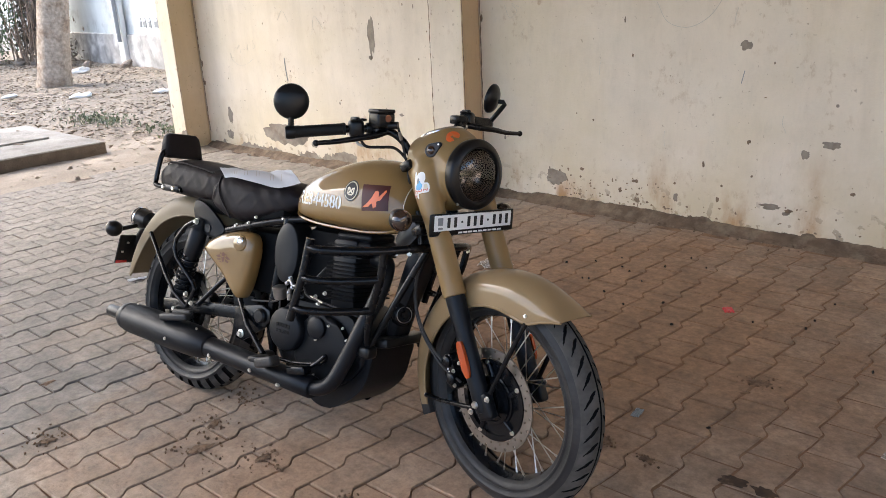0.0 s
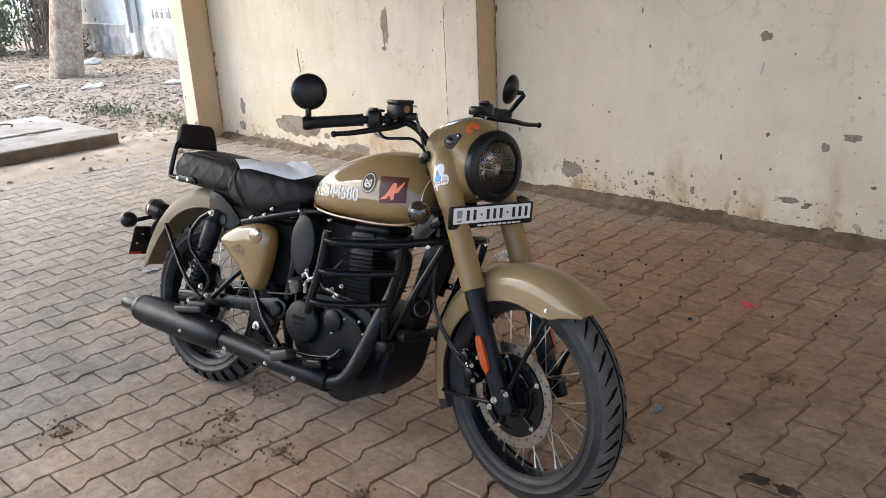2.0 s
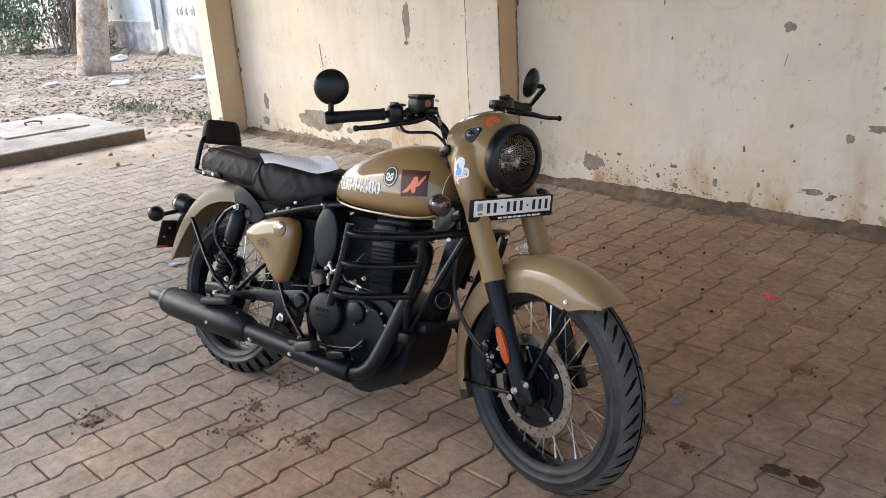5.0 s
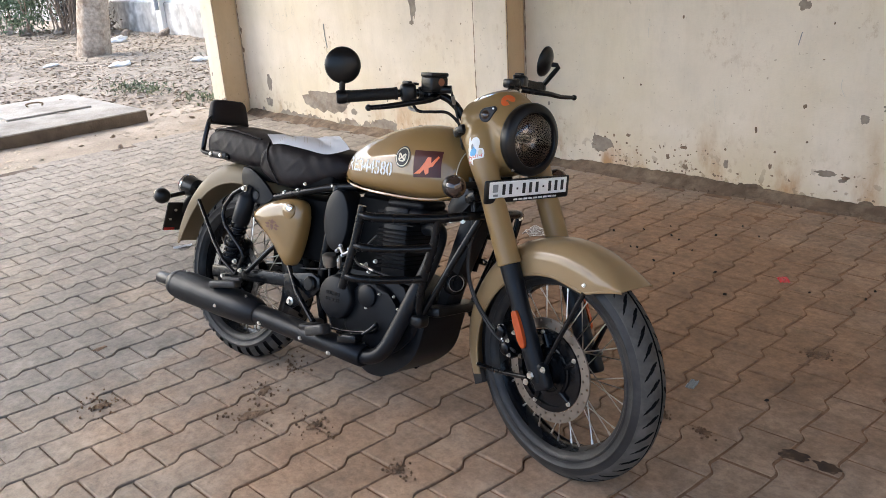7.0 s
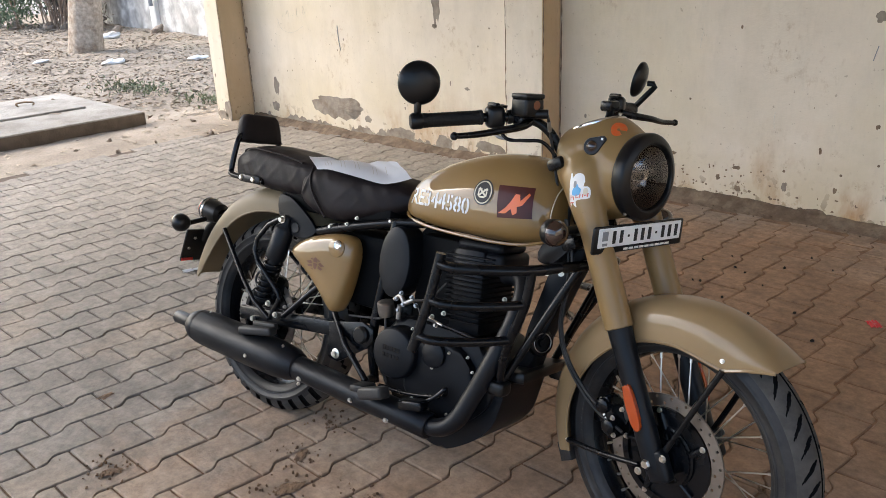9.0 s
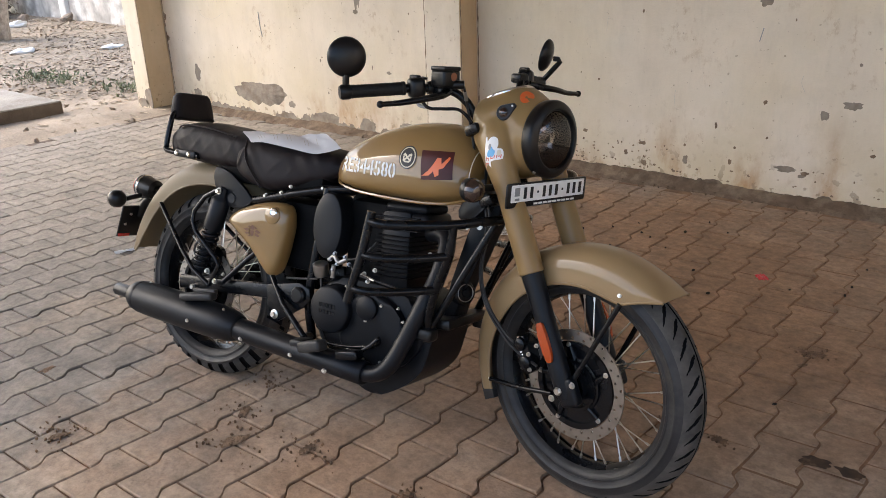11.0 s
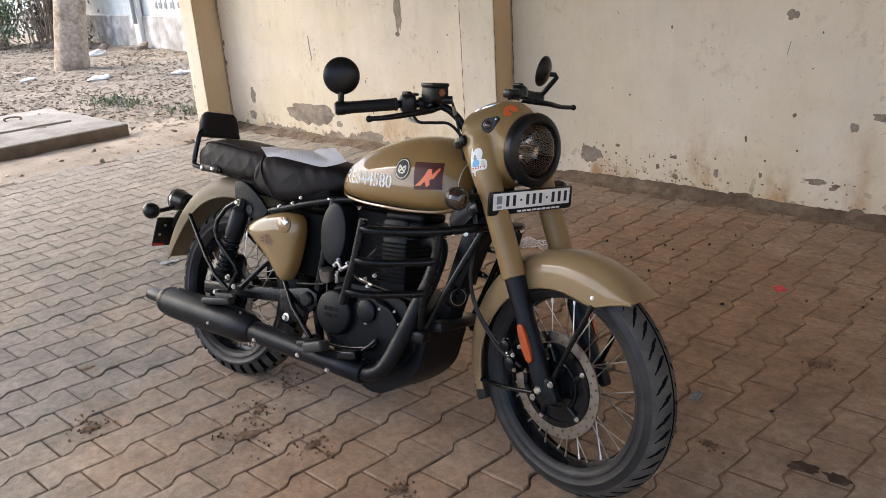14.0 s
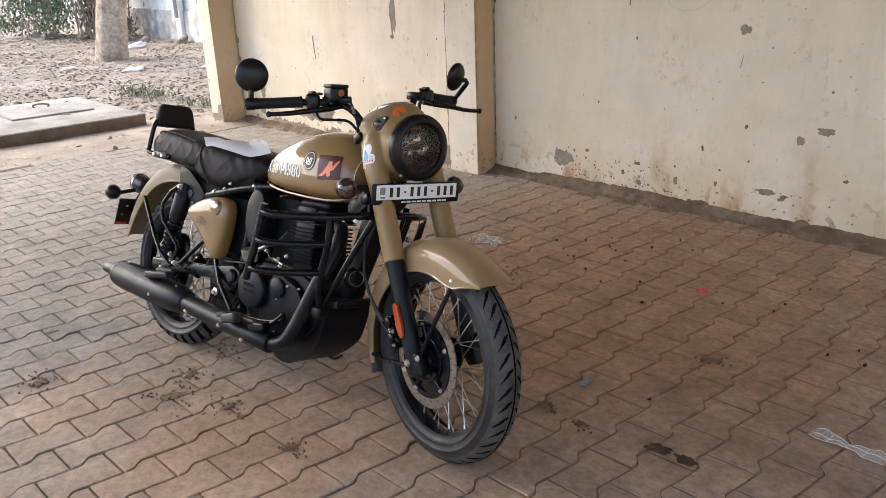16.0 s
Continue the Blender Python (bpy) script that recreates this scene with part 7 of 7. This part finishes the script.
# ---- exhaust ----
bm = bmesh.new()
tube(bm, spline([(0.860, -0.03, 0.640), (0.920, -0.055, 0.645), (0.948, -0.085, 0.610), (0.946, -0.118, 0.53), (0.928, -0.148, 0.45), (0.890, -0.162, 0.345), (0.852, -0.174, 0.262), (0.800, -0.178, 0.227), (0.72, -0.179, 0.222)], 8), 0.0245, 20)
ex = bp("exhaust", bm, MATTE, None, "matt black exhaust pipe and silencer")
bm = bmesh.new()
A0, A1 = Vector((0.778, -0.178, 0.222)), Vector((0.245, -0.180, 0.244))
lathe(bm, [(0.024, 0), (0.0325, 0.0), (0.036, 0.004), (0.036, 0.12), (0.0365, 0.53), (0.03, 0.531)], place(A0, A1 - A0), 28)
bp("heat_shield", bm, MATTE, ex, "black pipe shield")
bm = bmesh.new()
B0, B1 = Vector((0.278, -0.181, 0.246)), Vector((-0.232, -0.186, 0.260))
lathe(bm, [(0.032, 0), (0.040, 0.004), (0.050, 0.03), (0.057, 0.09), (0.059, 0.2), (0.058, 0.42), (0.056, 0.455), (0.056, 0.457), (0.054, 0.458), (0.054, 0.462), (0.0545, 0.463), (0.051, 0.485), (0.042, 0.503), (0.022, 0.508)], place(B0, B1 - B0), 36)
bp("silencer", bm, MATTE, ex, "long black silencer barrel")
bm = bmesh.new()
dd = (B1 - B0).normalized()
lathe(bm, [(0.0225, -0.02), (0.0225, 0.084), (0.0215, 0.086), (0.0195, 0.085), (0.0185, 0.04), (0, 0.03)], place(B1, dd), 24)
bp("tailpipe", bm, MATTE, ex, "short tailpipe")
bm = bmesh.new()
for p in ((0.100, -0.2385, 0.243), (0.312, -0.2125, 0.226), (0.651, -0.2105, 0.206), (0.520, -0.2130, 0.224)):
    bolt(bm, p, (0, -1, 0.05), 0.0075, 0.006)
bolt(bm, (0.305, -0.206, 0.207), (0, -1, -0.4), 0.005, 0.006)
bolt(bm, (-0.15, -0.185, 0.314), (0, -0.2, 1), 0.005, 0.005)
bolt(bm, (0.22, -0.200, 0.296), (0, -0.5, 1), 0.005, 0.008)
bp("bolt", bm, ZINC, ex, "bright clamp bolts")

# ---- tail ----
TL = Vector((-0.433, 0, 0.613))
bm = bmesh.new()
lathe(bm, [(0.02, -0.07), (0.036, -0.06), (0.041, -0.03), (0.042, 0.0), (0.045, 0.002), (0.045, 0.010), (0.042, 0.012)], place(TL, (-1, 0, 0.12)), 32)
tail = bp("tail_lamp", bm, PLASTIC, None, "round tail lamp with a chrome ring")
bm = bmesh.new()
lathe(bm, [(0.0435, -0.006), (0.046, -0.004), (0.046, 0.0)], place(TL, (-1, 0, 0.12)), 32)
bp("ring", bm, CHROME, tail, "chrome ring")
bm = bmesh.new()
lathe(bm, [(0.042, 0.012), (0.038, 0.022), (0.02, 0.030), (0, 0.032)], place(TL, (-1, 0, 0.12)), 32)
bp("lens", bm, RED, tail, "red lens")
for s in (-1, 1):
    c = Vector((-0.415, s * 0.135, 0.571))
    bm = bmesh.new()
    lathe(bm, [(0, 0.030), (0.018, 0.027), (0.029, 0.014), (0.033, -0.004), (0.032, -0.008)], place(c, (1, s * 0.1, 0)), 26)
    tube(bm, [c + Vector((0.008, -s * 0.028, 0)), (-0.40, s * 0.045, 0.585)], 0.009, 10)
    ind = bp("indicator", bm, PLASTIC, None, "round smoked rear indicator on a black stalk")
    bm = bmesh.new()
    lathe(bm, [(0.032, -0.008), (0.03, -0.02), (0.02, -0.029), (0, -0.032)], place(c, (1, s * 0.1, 0)), 26)
    bp("indicator_lens", bm, SMOKE, ind, angle=80)
RM = Matrix.Translation((-0.462, 0, 0.479)) @ pose(0, 0, 0, 0, 14, 0)
bm = bmesh.new()
box(bm, (0.010, 0.170, 0.125), RM, 0.005, 2)
rp = bp("rear_plate_holder", bm, PLASTIC, None, "black rear plate holder with a red reflector")
bm = bmesh.new()
box(bm, (0.006, 0.05, 0.012), RM @ pose(0.005, -0.058, -0.054), 0.002, 1)
bp("reflector", bm, RED, rp, "red strip")
bm = bmesh.new()
for p in ((0.006, -0.045, 0.03), (0.006, -0.062, -0.01)):
    bolt(bm, RM @ Vector(p), (1, 0, 0), 0.005)
bp("bolt", bm, ZINC, rp)
tubes("number_plate_arm", [[(-0.36, 0, 0.60), (-0.42, 0, 0.56), (-0.458, 0, 0.50)]], 0.016, PLASTIC, rp, "")
# rear caliper
bm = bmesh.new()
prism(bm, rounded([(-0.02, 0.42), (0.03, 0.47), (0.07, 0.45), (0.06, 0.39), (0.01, 0.37)], 4), -0.115, -0.055, 0.008)
rc = bp("rear_caliper", bm, BLACK, None, "black rear brake caliper with bright bolts")
bm = bmesh.new()
for p in ((0.03, -0.118, 0.40), (0.0, -0.118, 0.39), (0.04, -0.118, 0.455)):
    bolt(bm, p, (0, -1, 0), 0.008, 0.007)
bp("bolt", bm, ZINC, rc)
tubes("rear_brake_hose", [[(0.03, -0.115, 0.455), (0.0, -0.12, 0.48), (-0.02, -0.12, 0.45), (0.0, -0.12, 0.42)]], 0.004, RUBBER, rc)
# chain guard and chain on the far side
bm = bmesh.new()
box(bm, (0.46, 0.02, 0.07), Matrix.Translation((0.24, 0.10, 0.405)) @ pose(0, 0, 0, 0, -5, 0), 0.01, 2)
bp("chain_guard", bm, BLACK, None, "black chain guard")

# ---- small things ----
def paper_sheet():
    """Draped from its near edge, which hangs over the saddle's side, to its raised far edge."""
    near = spline([(0.206, -0.120, 0.822), (0.285, -0.124, 0.816), (0.380, -0.118, 0.818), (0.465, -0.106, 0.826), (0.532, -0.070, 0.853)], 7)
    far = spline([(0.118, -0.072, 0.868), (0.185, -0.040, 0.871), (0.262, -0.015, 0.862), (0.350, 0.0, 0.884), (0.415, -0.010, 0.889)], 7)
    rows = []
    for i, (a, b) in enumerate(zip(near, far)):
        u = i / 28
        row = []
        for j in range(17):
            v = j / 16
            p = a.lerp(b, v)
            w = curve1([0.21, 0.26, 0.32, 0.40, 0.48, 0.54], [0.140, 0.146, 0.144, 0.134, 0.118, 0.100], p.x)
            top = curve1([0.21, 0.26, 0.32, 0.40, 0.48, 0.54], [0.866, 0.872, 0.868, 0.860, 0.853, 0.842], p.x)
            seat_z = 0.775 + (top - 0.775) * max(0.0, 1 - (abs(p.y) / w) ** 2.6) ** (1 / 2.6)
            p.z += 0.006 * math.sin(math.pi * v) + 0.004 * noise.noise(Vector((u * 7, v * 4, 1))) + 0.006 * abs(((u * 3.2 + v * 0.7) % 1.0) - 0.5)
            p.z = max(p.z, seat_z + 0.004)
            row.append(tuple(p))
        rows.append(row)
    bm = bmesh.new()
    sheet(bm, rows)
    thicken(bm, 0.0006)
    ob = part("paper_sheet", bm, PAPER, angle=20)
    ob.matrix_world = MB
    tagged(ob, "creased white printed paper lying on the saddle", "paper")
    return ob, rows


paper, prow = paper_sheet()
for k, (i, j0, j1) in enumerate(((4, 3, 9), (5, 3, 12), (6, 3, 11), (9, 3, 10), (10, 3, 13), (13, 4, 12), (14, 4, 12), (18, 3, 10), (19, 3, 12), (22, 4, 11))):
    bm = bmesh.new()
    up = Vector((0, 0, 0.0016))
    a = [Vector(prow[i][j]) + up for j in range(j0, j1)]
    b = [Vector(prow[i][j]).lerp(Vector(prow[i + 1][j]), 0.14) + up for j in range(j0, j1)]
    sheet(bm, [a, b])
    part("print_line", bm, PENCIL, paper, "faint printed line")


def ragged(cx, cy, w, h, seed, turn=0.0, n=26, z=0.003, jag=0.5):
    out = []
    c, s = math.cos(turn), math.sin(turn)
    for k in range(n):
        a = 2 * math.pi * k / n
        q = 1 + jag * noise.noise(Vector((math.cos(a) * 2.2, math.sin(a) * 2.2, seed * 3.7)))
        u, v = w / 2 * math.cos(a) * q, h / 2 * math.sin(a) * q
        out.append((cx + u * c - v * s, cy + u * s + v * c, z))
    return out


def blot(name, cx, cy, w, h, seed, material, label, category, turn=0.0, thick=0.0):
    bm = bmesh.new()
    ring = ragged(cx, cy, w, h, seed, turn)
    vs = [bm.verts.new(p) for p in ring]
    mid = [bm.verts.new((cx + (p[0] - cx) * 0.6, cy + (p[1] - cy) * 0.6, p[2] + thick * (0.6 + 0.6 * noise.noise(Vector((p[0] * 40, p[1] * 40, seed)))))) for p in ring]
    n = len(ring)
    for k in range(n):
        bm.faces.new((vs[k], vs[(k + 1) % n], mid[(k + 1) % n], mid[k]))
    bm.faces.new(mid)
    bmesh.ops.triangulate(bm, faces=bm.faces[:])
    return tagged(part(name, bm, material, angle=30), label, category)


blot("oil_stain", -1.135, 2.552, 0.09, 0.055, 1, OIL, "dark wet-looking stain on the paving", "stain", 0.3)
blot("oil_stain", -1.04, 2.556, 0.075, 0.05, 21, OIL, "dark smeared stain on the paving", "stain", -0.3)
MUD = [(-2.60, 1.65, 0.09, 0.045, 3), (-2.38, 1.75, 0.06, 0.03, 4), (-1.99, 1.76, 0.05, 0.035, 5), (-2.70, 1.77, 0.07, 0.03, 13), (-2.47, 3.30, 0.12, 0.05, 6), (-1.546, 2.514, 0.05, 0.03, 7), (-1.39, 2.50, 0.045, 0.03, 8), (-1.298, 3.194, 0.08, 0.045, 9), (-1.31, 3.09, 0.04, 0.02, 10), (-3.08, 1.34, 0.07, 0.035, 11), (-3.53, 1.53, 0.06, 0.035, 12)]
for x, y, w, h, s in MUD:
    blot("mud_patch", x, y, w, h, s, CLAY, "crumbled dried mud on the paving", "mud", 0.4 * s, 0.004)
rnd = random.Random(3)
for x, y in ((-2.404, 3.746), (-2.374, 3.756), (-2.481, 4.004), (-2.391, 4.125), (-2.258, 3.963), (-2.139, 3.873), (-2.221, 3.65), (-2.141, 4.126), (-2.09, 4.326), (-1.962, 4.227), (-2.069, 3.563), (-1.927, 3.68), (-1.786, 3.48), (-2.32, 4.0), (-1.519, 3.705), (-1.314, 3.868), (-1.319, 3.769), (-0.924, 3.63), (-0.866, 3.524), (-0.995, 3.516), (-1.314, 2.788), (-2.6, 3.9), (-1.3, 4.1)):
    s = rnd.uniform(0.006, 0.011)
    bm = bmesh.new()
    pebble(bm, (x, y, s * 0.5), s, rnd)
    tagged(part("dropping", bm, CRUMB, angle=25), "small black dropping on the paving", "dropping", "droppings on the paving")
bm = bmesh.new()
for k in range(420):
    cx, cy, sd = ((-2.60, 1.64, 0.07), (-2.38, 1.75, 0.06), (-1.99, 1.76, 0.035), (-2.70, 1.77, 0.05), (-2.77, 1.95, 0.05), (-3.083, 1.34, 0.05), (-2.47, 3.30, 0.10), (-1.30, 3.19, 0.03), (-1.39, 2.50, 0.02), (-1.55, 2.51, 0.02))[k % 10]
    x, y = rnd.gauss(cx, sd), rnd.gauss(cy, sd * 0.6)
    s = rnd.uniform(0.002, 0.007)
    pebble(bm, (x, y, s * 0.6), s, rnd)
tagged(part("mud_crumbs", bm, CLAY, angle=25), "crumbs of dry mud scattered on the paving", "mud", kind="stuff")
bm = bmesh.new()
for k in range(300):
    x = rnd.uniform(-7.3, 0.6)
    s = rnd.uniform(0.003, 0.008)
    pebble(bm, (x, WY - 0.05 - abs(rnd.gauss(0, 0.06)), 0.012), s, rnd)
tagged(part("wall_rubble", bm, FILLET, angle=25), "crumbs of fallen mortar along the wall's foot", "rubble", kind="stuff")


def wrapper(name, x, y, w, h, turn, material, label, waist=0.0, lift=0.0):
    bm = bmesh.new()
    rows = []
    for i in range(9):
        rows.append([Vector((-w / 2 + w * i / 8, (-h / 2 + h * j / 5) * (1 - waist * math.sin(math.pi * i / 8) ** 4 - waist * 0.4 * (i in (0, 8))), 0.006 + 0.006 * noise.noise(Vector((i * 0.7, j * 0.8, x * 5))) + 0.004 * (i % 2) + lift * max(0.0, noise.noise(Vector((i * 0.6, j * 0.9, 3))) + 0.15))) for j in range(6)])
    sheet(bm, rows)
    thicken(bm, 0.001)
    bm.transform(pose(x, y, 0, 0, 0, turn))
    ob = tagged(part(name, bm, material, angle=15), label, "wrapper")
    if material == FILM:
        # thin white tubes along edges and folds, painted highlights of the film
        for line in ([r[0] for r in rows], [r[-1] for r in rows], [r[2] for r in rows[:5]], [r[3] for r in rows[4:]], rows[2], rows[6]):
            bm = bmesh.new()
            tube(bm, [p + Vector((0, 0, 0.001)) for p in line], 0.0008, 5)
            bm.transform(pose(x, y, 0, 0, 0, turn))
            part("crease", bm, BAG, ob, "white line painted as a highlight on the film's edges and folds")
    return ob


wrapper("sweet_wrapper", -1.652, 3.765, 0.045, 0.06, 40, WRAP_RED, "small crumpled red foil wrapper on paving")
wrapper("foil_packet", -1.545, 2.728, 0.030, 0.060, 8, WRAP_BLUE, "torn silver-blue foil packet on paving")
wrapper("plastic_wrapper", -0.715, 2.955, 0.22, 0.075, -4, FILM, "crumpled clear plastic wrapper lying on the paving", 0.7)
wrapper("plastic_film", -2.875, 3.63, 0.17, 0.11, 15, FILM, "crumpled clear plastic film lying on paving", 0.2, 0.05)
wrapper("paper_scrap", -4.366, 2.363, 0.025, 0.10, -20, BAG, "small white scrap on paving")

# ---- paving of zigzag concrete blocks, each laid singly near the motorcycle ----
PX, PY, TURN = 0.14485, 0.2127, 1.35
LAY = pose(-3.3689, 1.1944, 0, 0, 0, TURN) @ pose(-PX / 2, 0, 0)
WAVE = [(0.0, 0.013), (0.022, 0.016), (0.038, 0.010), (0.054, -0.005), (0.070, -0.011), (0.106, -0.004), (0.160, 0.006)]


def edge_x(s):
    """The wavy side, drawn smoothly and repeating."""
    s %= PY
    ss = [p[0] - PY for p in WAVE[-2:]] + [p[0] for p in WAVE] + [p[0] + PY for p in WAVE[:2]]
    return curve1(ss, [WAVE[-2][1], WAVE[-1][1]] + [p[1] for p in WAVE] + [WAVE[0][1], WAVE[1][1]], s)


def paver_geometry(gap_x=0.0028, gap_y=0.0028, chamfer=0.0040):
    """One block: straight ends, wavy long sides that fit the next row."""
    half = [0.0, 0.012, 0.024, 0.034, 0.044, 0.054, 0.064, 0.076]
    ys = half + [PY / 2 + v for v in half] + [PY]
    out = [(PX + edge_x(s), s) for s in ys] + [(edge_x(s + PY / 2), s) for s in ys[::-1]]
    n = len(out)
    cx, cy = PX / 2, PY / 2

    def inset(d, z):
        return [(cx + (x - cx) * (1 - (d + gap_x) / (PX / 2)), cy + (y - cy) * (1 - (d + gap_y) / (PY / 2)), z) for x, y in out]
    vs = inset(0.0, -0.014) + inset(0.0006, -0.0035) + inset(chamfer, 0.0)
    fs = [(a * n + k, a * n + (k + 1) % n, (a + 1) * n + (k + 1) % n, (a + 1) * n + k) for a in (0, 1) for k in range(n)]
    return vs, fs + [tuple(2 * n + k for k in range(n))]


pv, pf = paver_geometry()
paver_mesh = bpy.data.meshes.new("paver")
paver_mesh.from_pydata(pv, [], pf)
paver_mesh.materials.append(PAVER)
paving = structure(new("pavement"), "wavy interlocking concrete paving blocks, dusty brown-grey", "pavement")
rnd = random.Random(77)
far_v, far_f = [], []
for i in range(-28, 46):
    for j in range(-18, 21):
        at = LAY @ Vector((i * PX, j * PY + (i % 2) * PY / 2, 0))
        x, y = at.x, at.y
        if x > 2.7 or y < -2.0 or y > WY - 0.16 or x < -7.27 + 0.12 * noise.noise(Vector((y * 1.5, 1, 1))):
            continue
        m = pose(x, y, rnd.uniform(-0.0012, 0.0014), rnd.uniform(-0.4, 0.4), rnd.uniform(-0.4, 0.4), TURN + rnd.uniform(-0.8, 0.8))
        if -3.75 < x < -0.5 and 1.0 < y < 3.75 and abs(x + 2.1) + abs(y - 2.2) * 0.9 < 2.35:
            ob = new("paver", paver_mesh)
            ob.parent = paving
            ob.matrix_basis = m
        else:
            b = len(far_v)
            far_v += [tuple(m @ Vector(v)) for v in pv]
            far_f += [tuple(b + k for k in f) for f in pf]
# sand swept into the joints, fuller under the roof's inner end
bv, bf = [], []
bx, by = [-7.22 + k * 0.08 for k in range(125)], [-2.0 + k * 0.08 for k in range(86)]
for x in bx:
    for y in by:
        fill = min(1.0, max(0.0, (x + y * 0.55 + 1.2) / 1.6)) * 0.0058
        bv.append((x, min(y, WY - 0.05), min(-0.0026, -0.0085 + fill + 0.0030 * noise.noise(Vector((x * 4.3, y * 4.3, 4))))))
for i in range(len(bx) - 1):
    for j in range(len(by) - 1):
        k = i * len(by) + j
        bf.append((k, k + len(by), k + len(by) + 1, k + 1))
mesh_ob("joint_bed", bv, bf, BED, paving, smooth=True)
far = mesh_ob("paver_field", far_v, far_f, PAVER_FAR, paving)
tagged(far, kind="stuff")
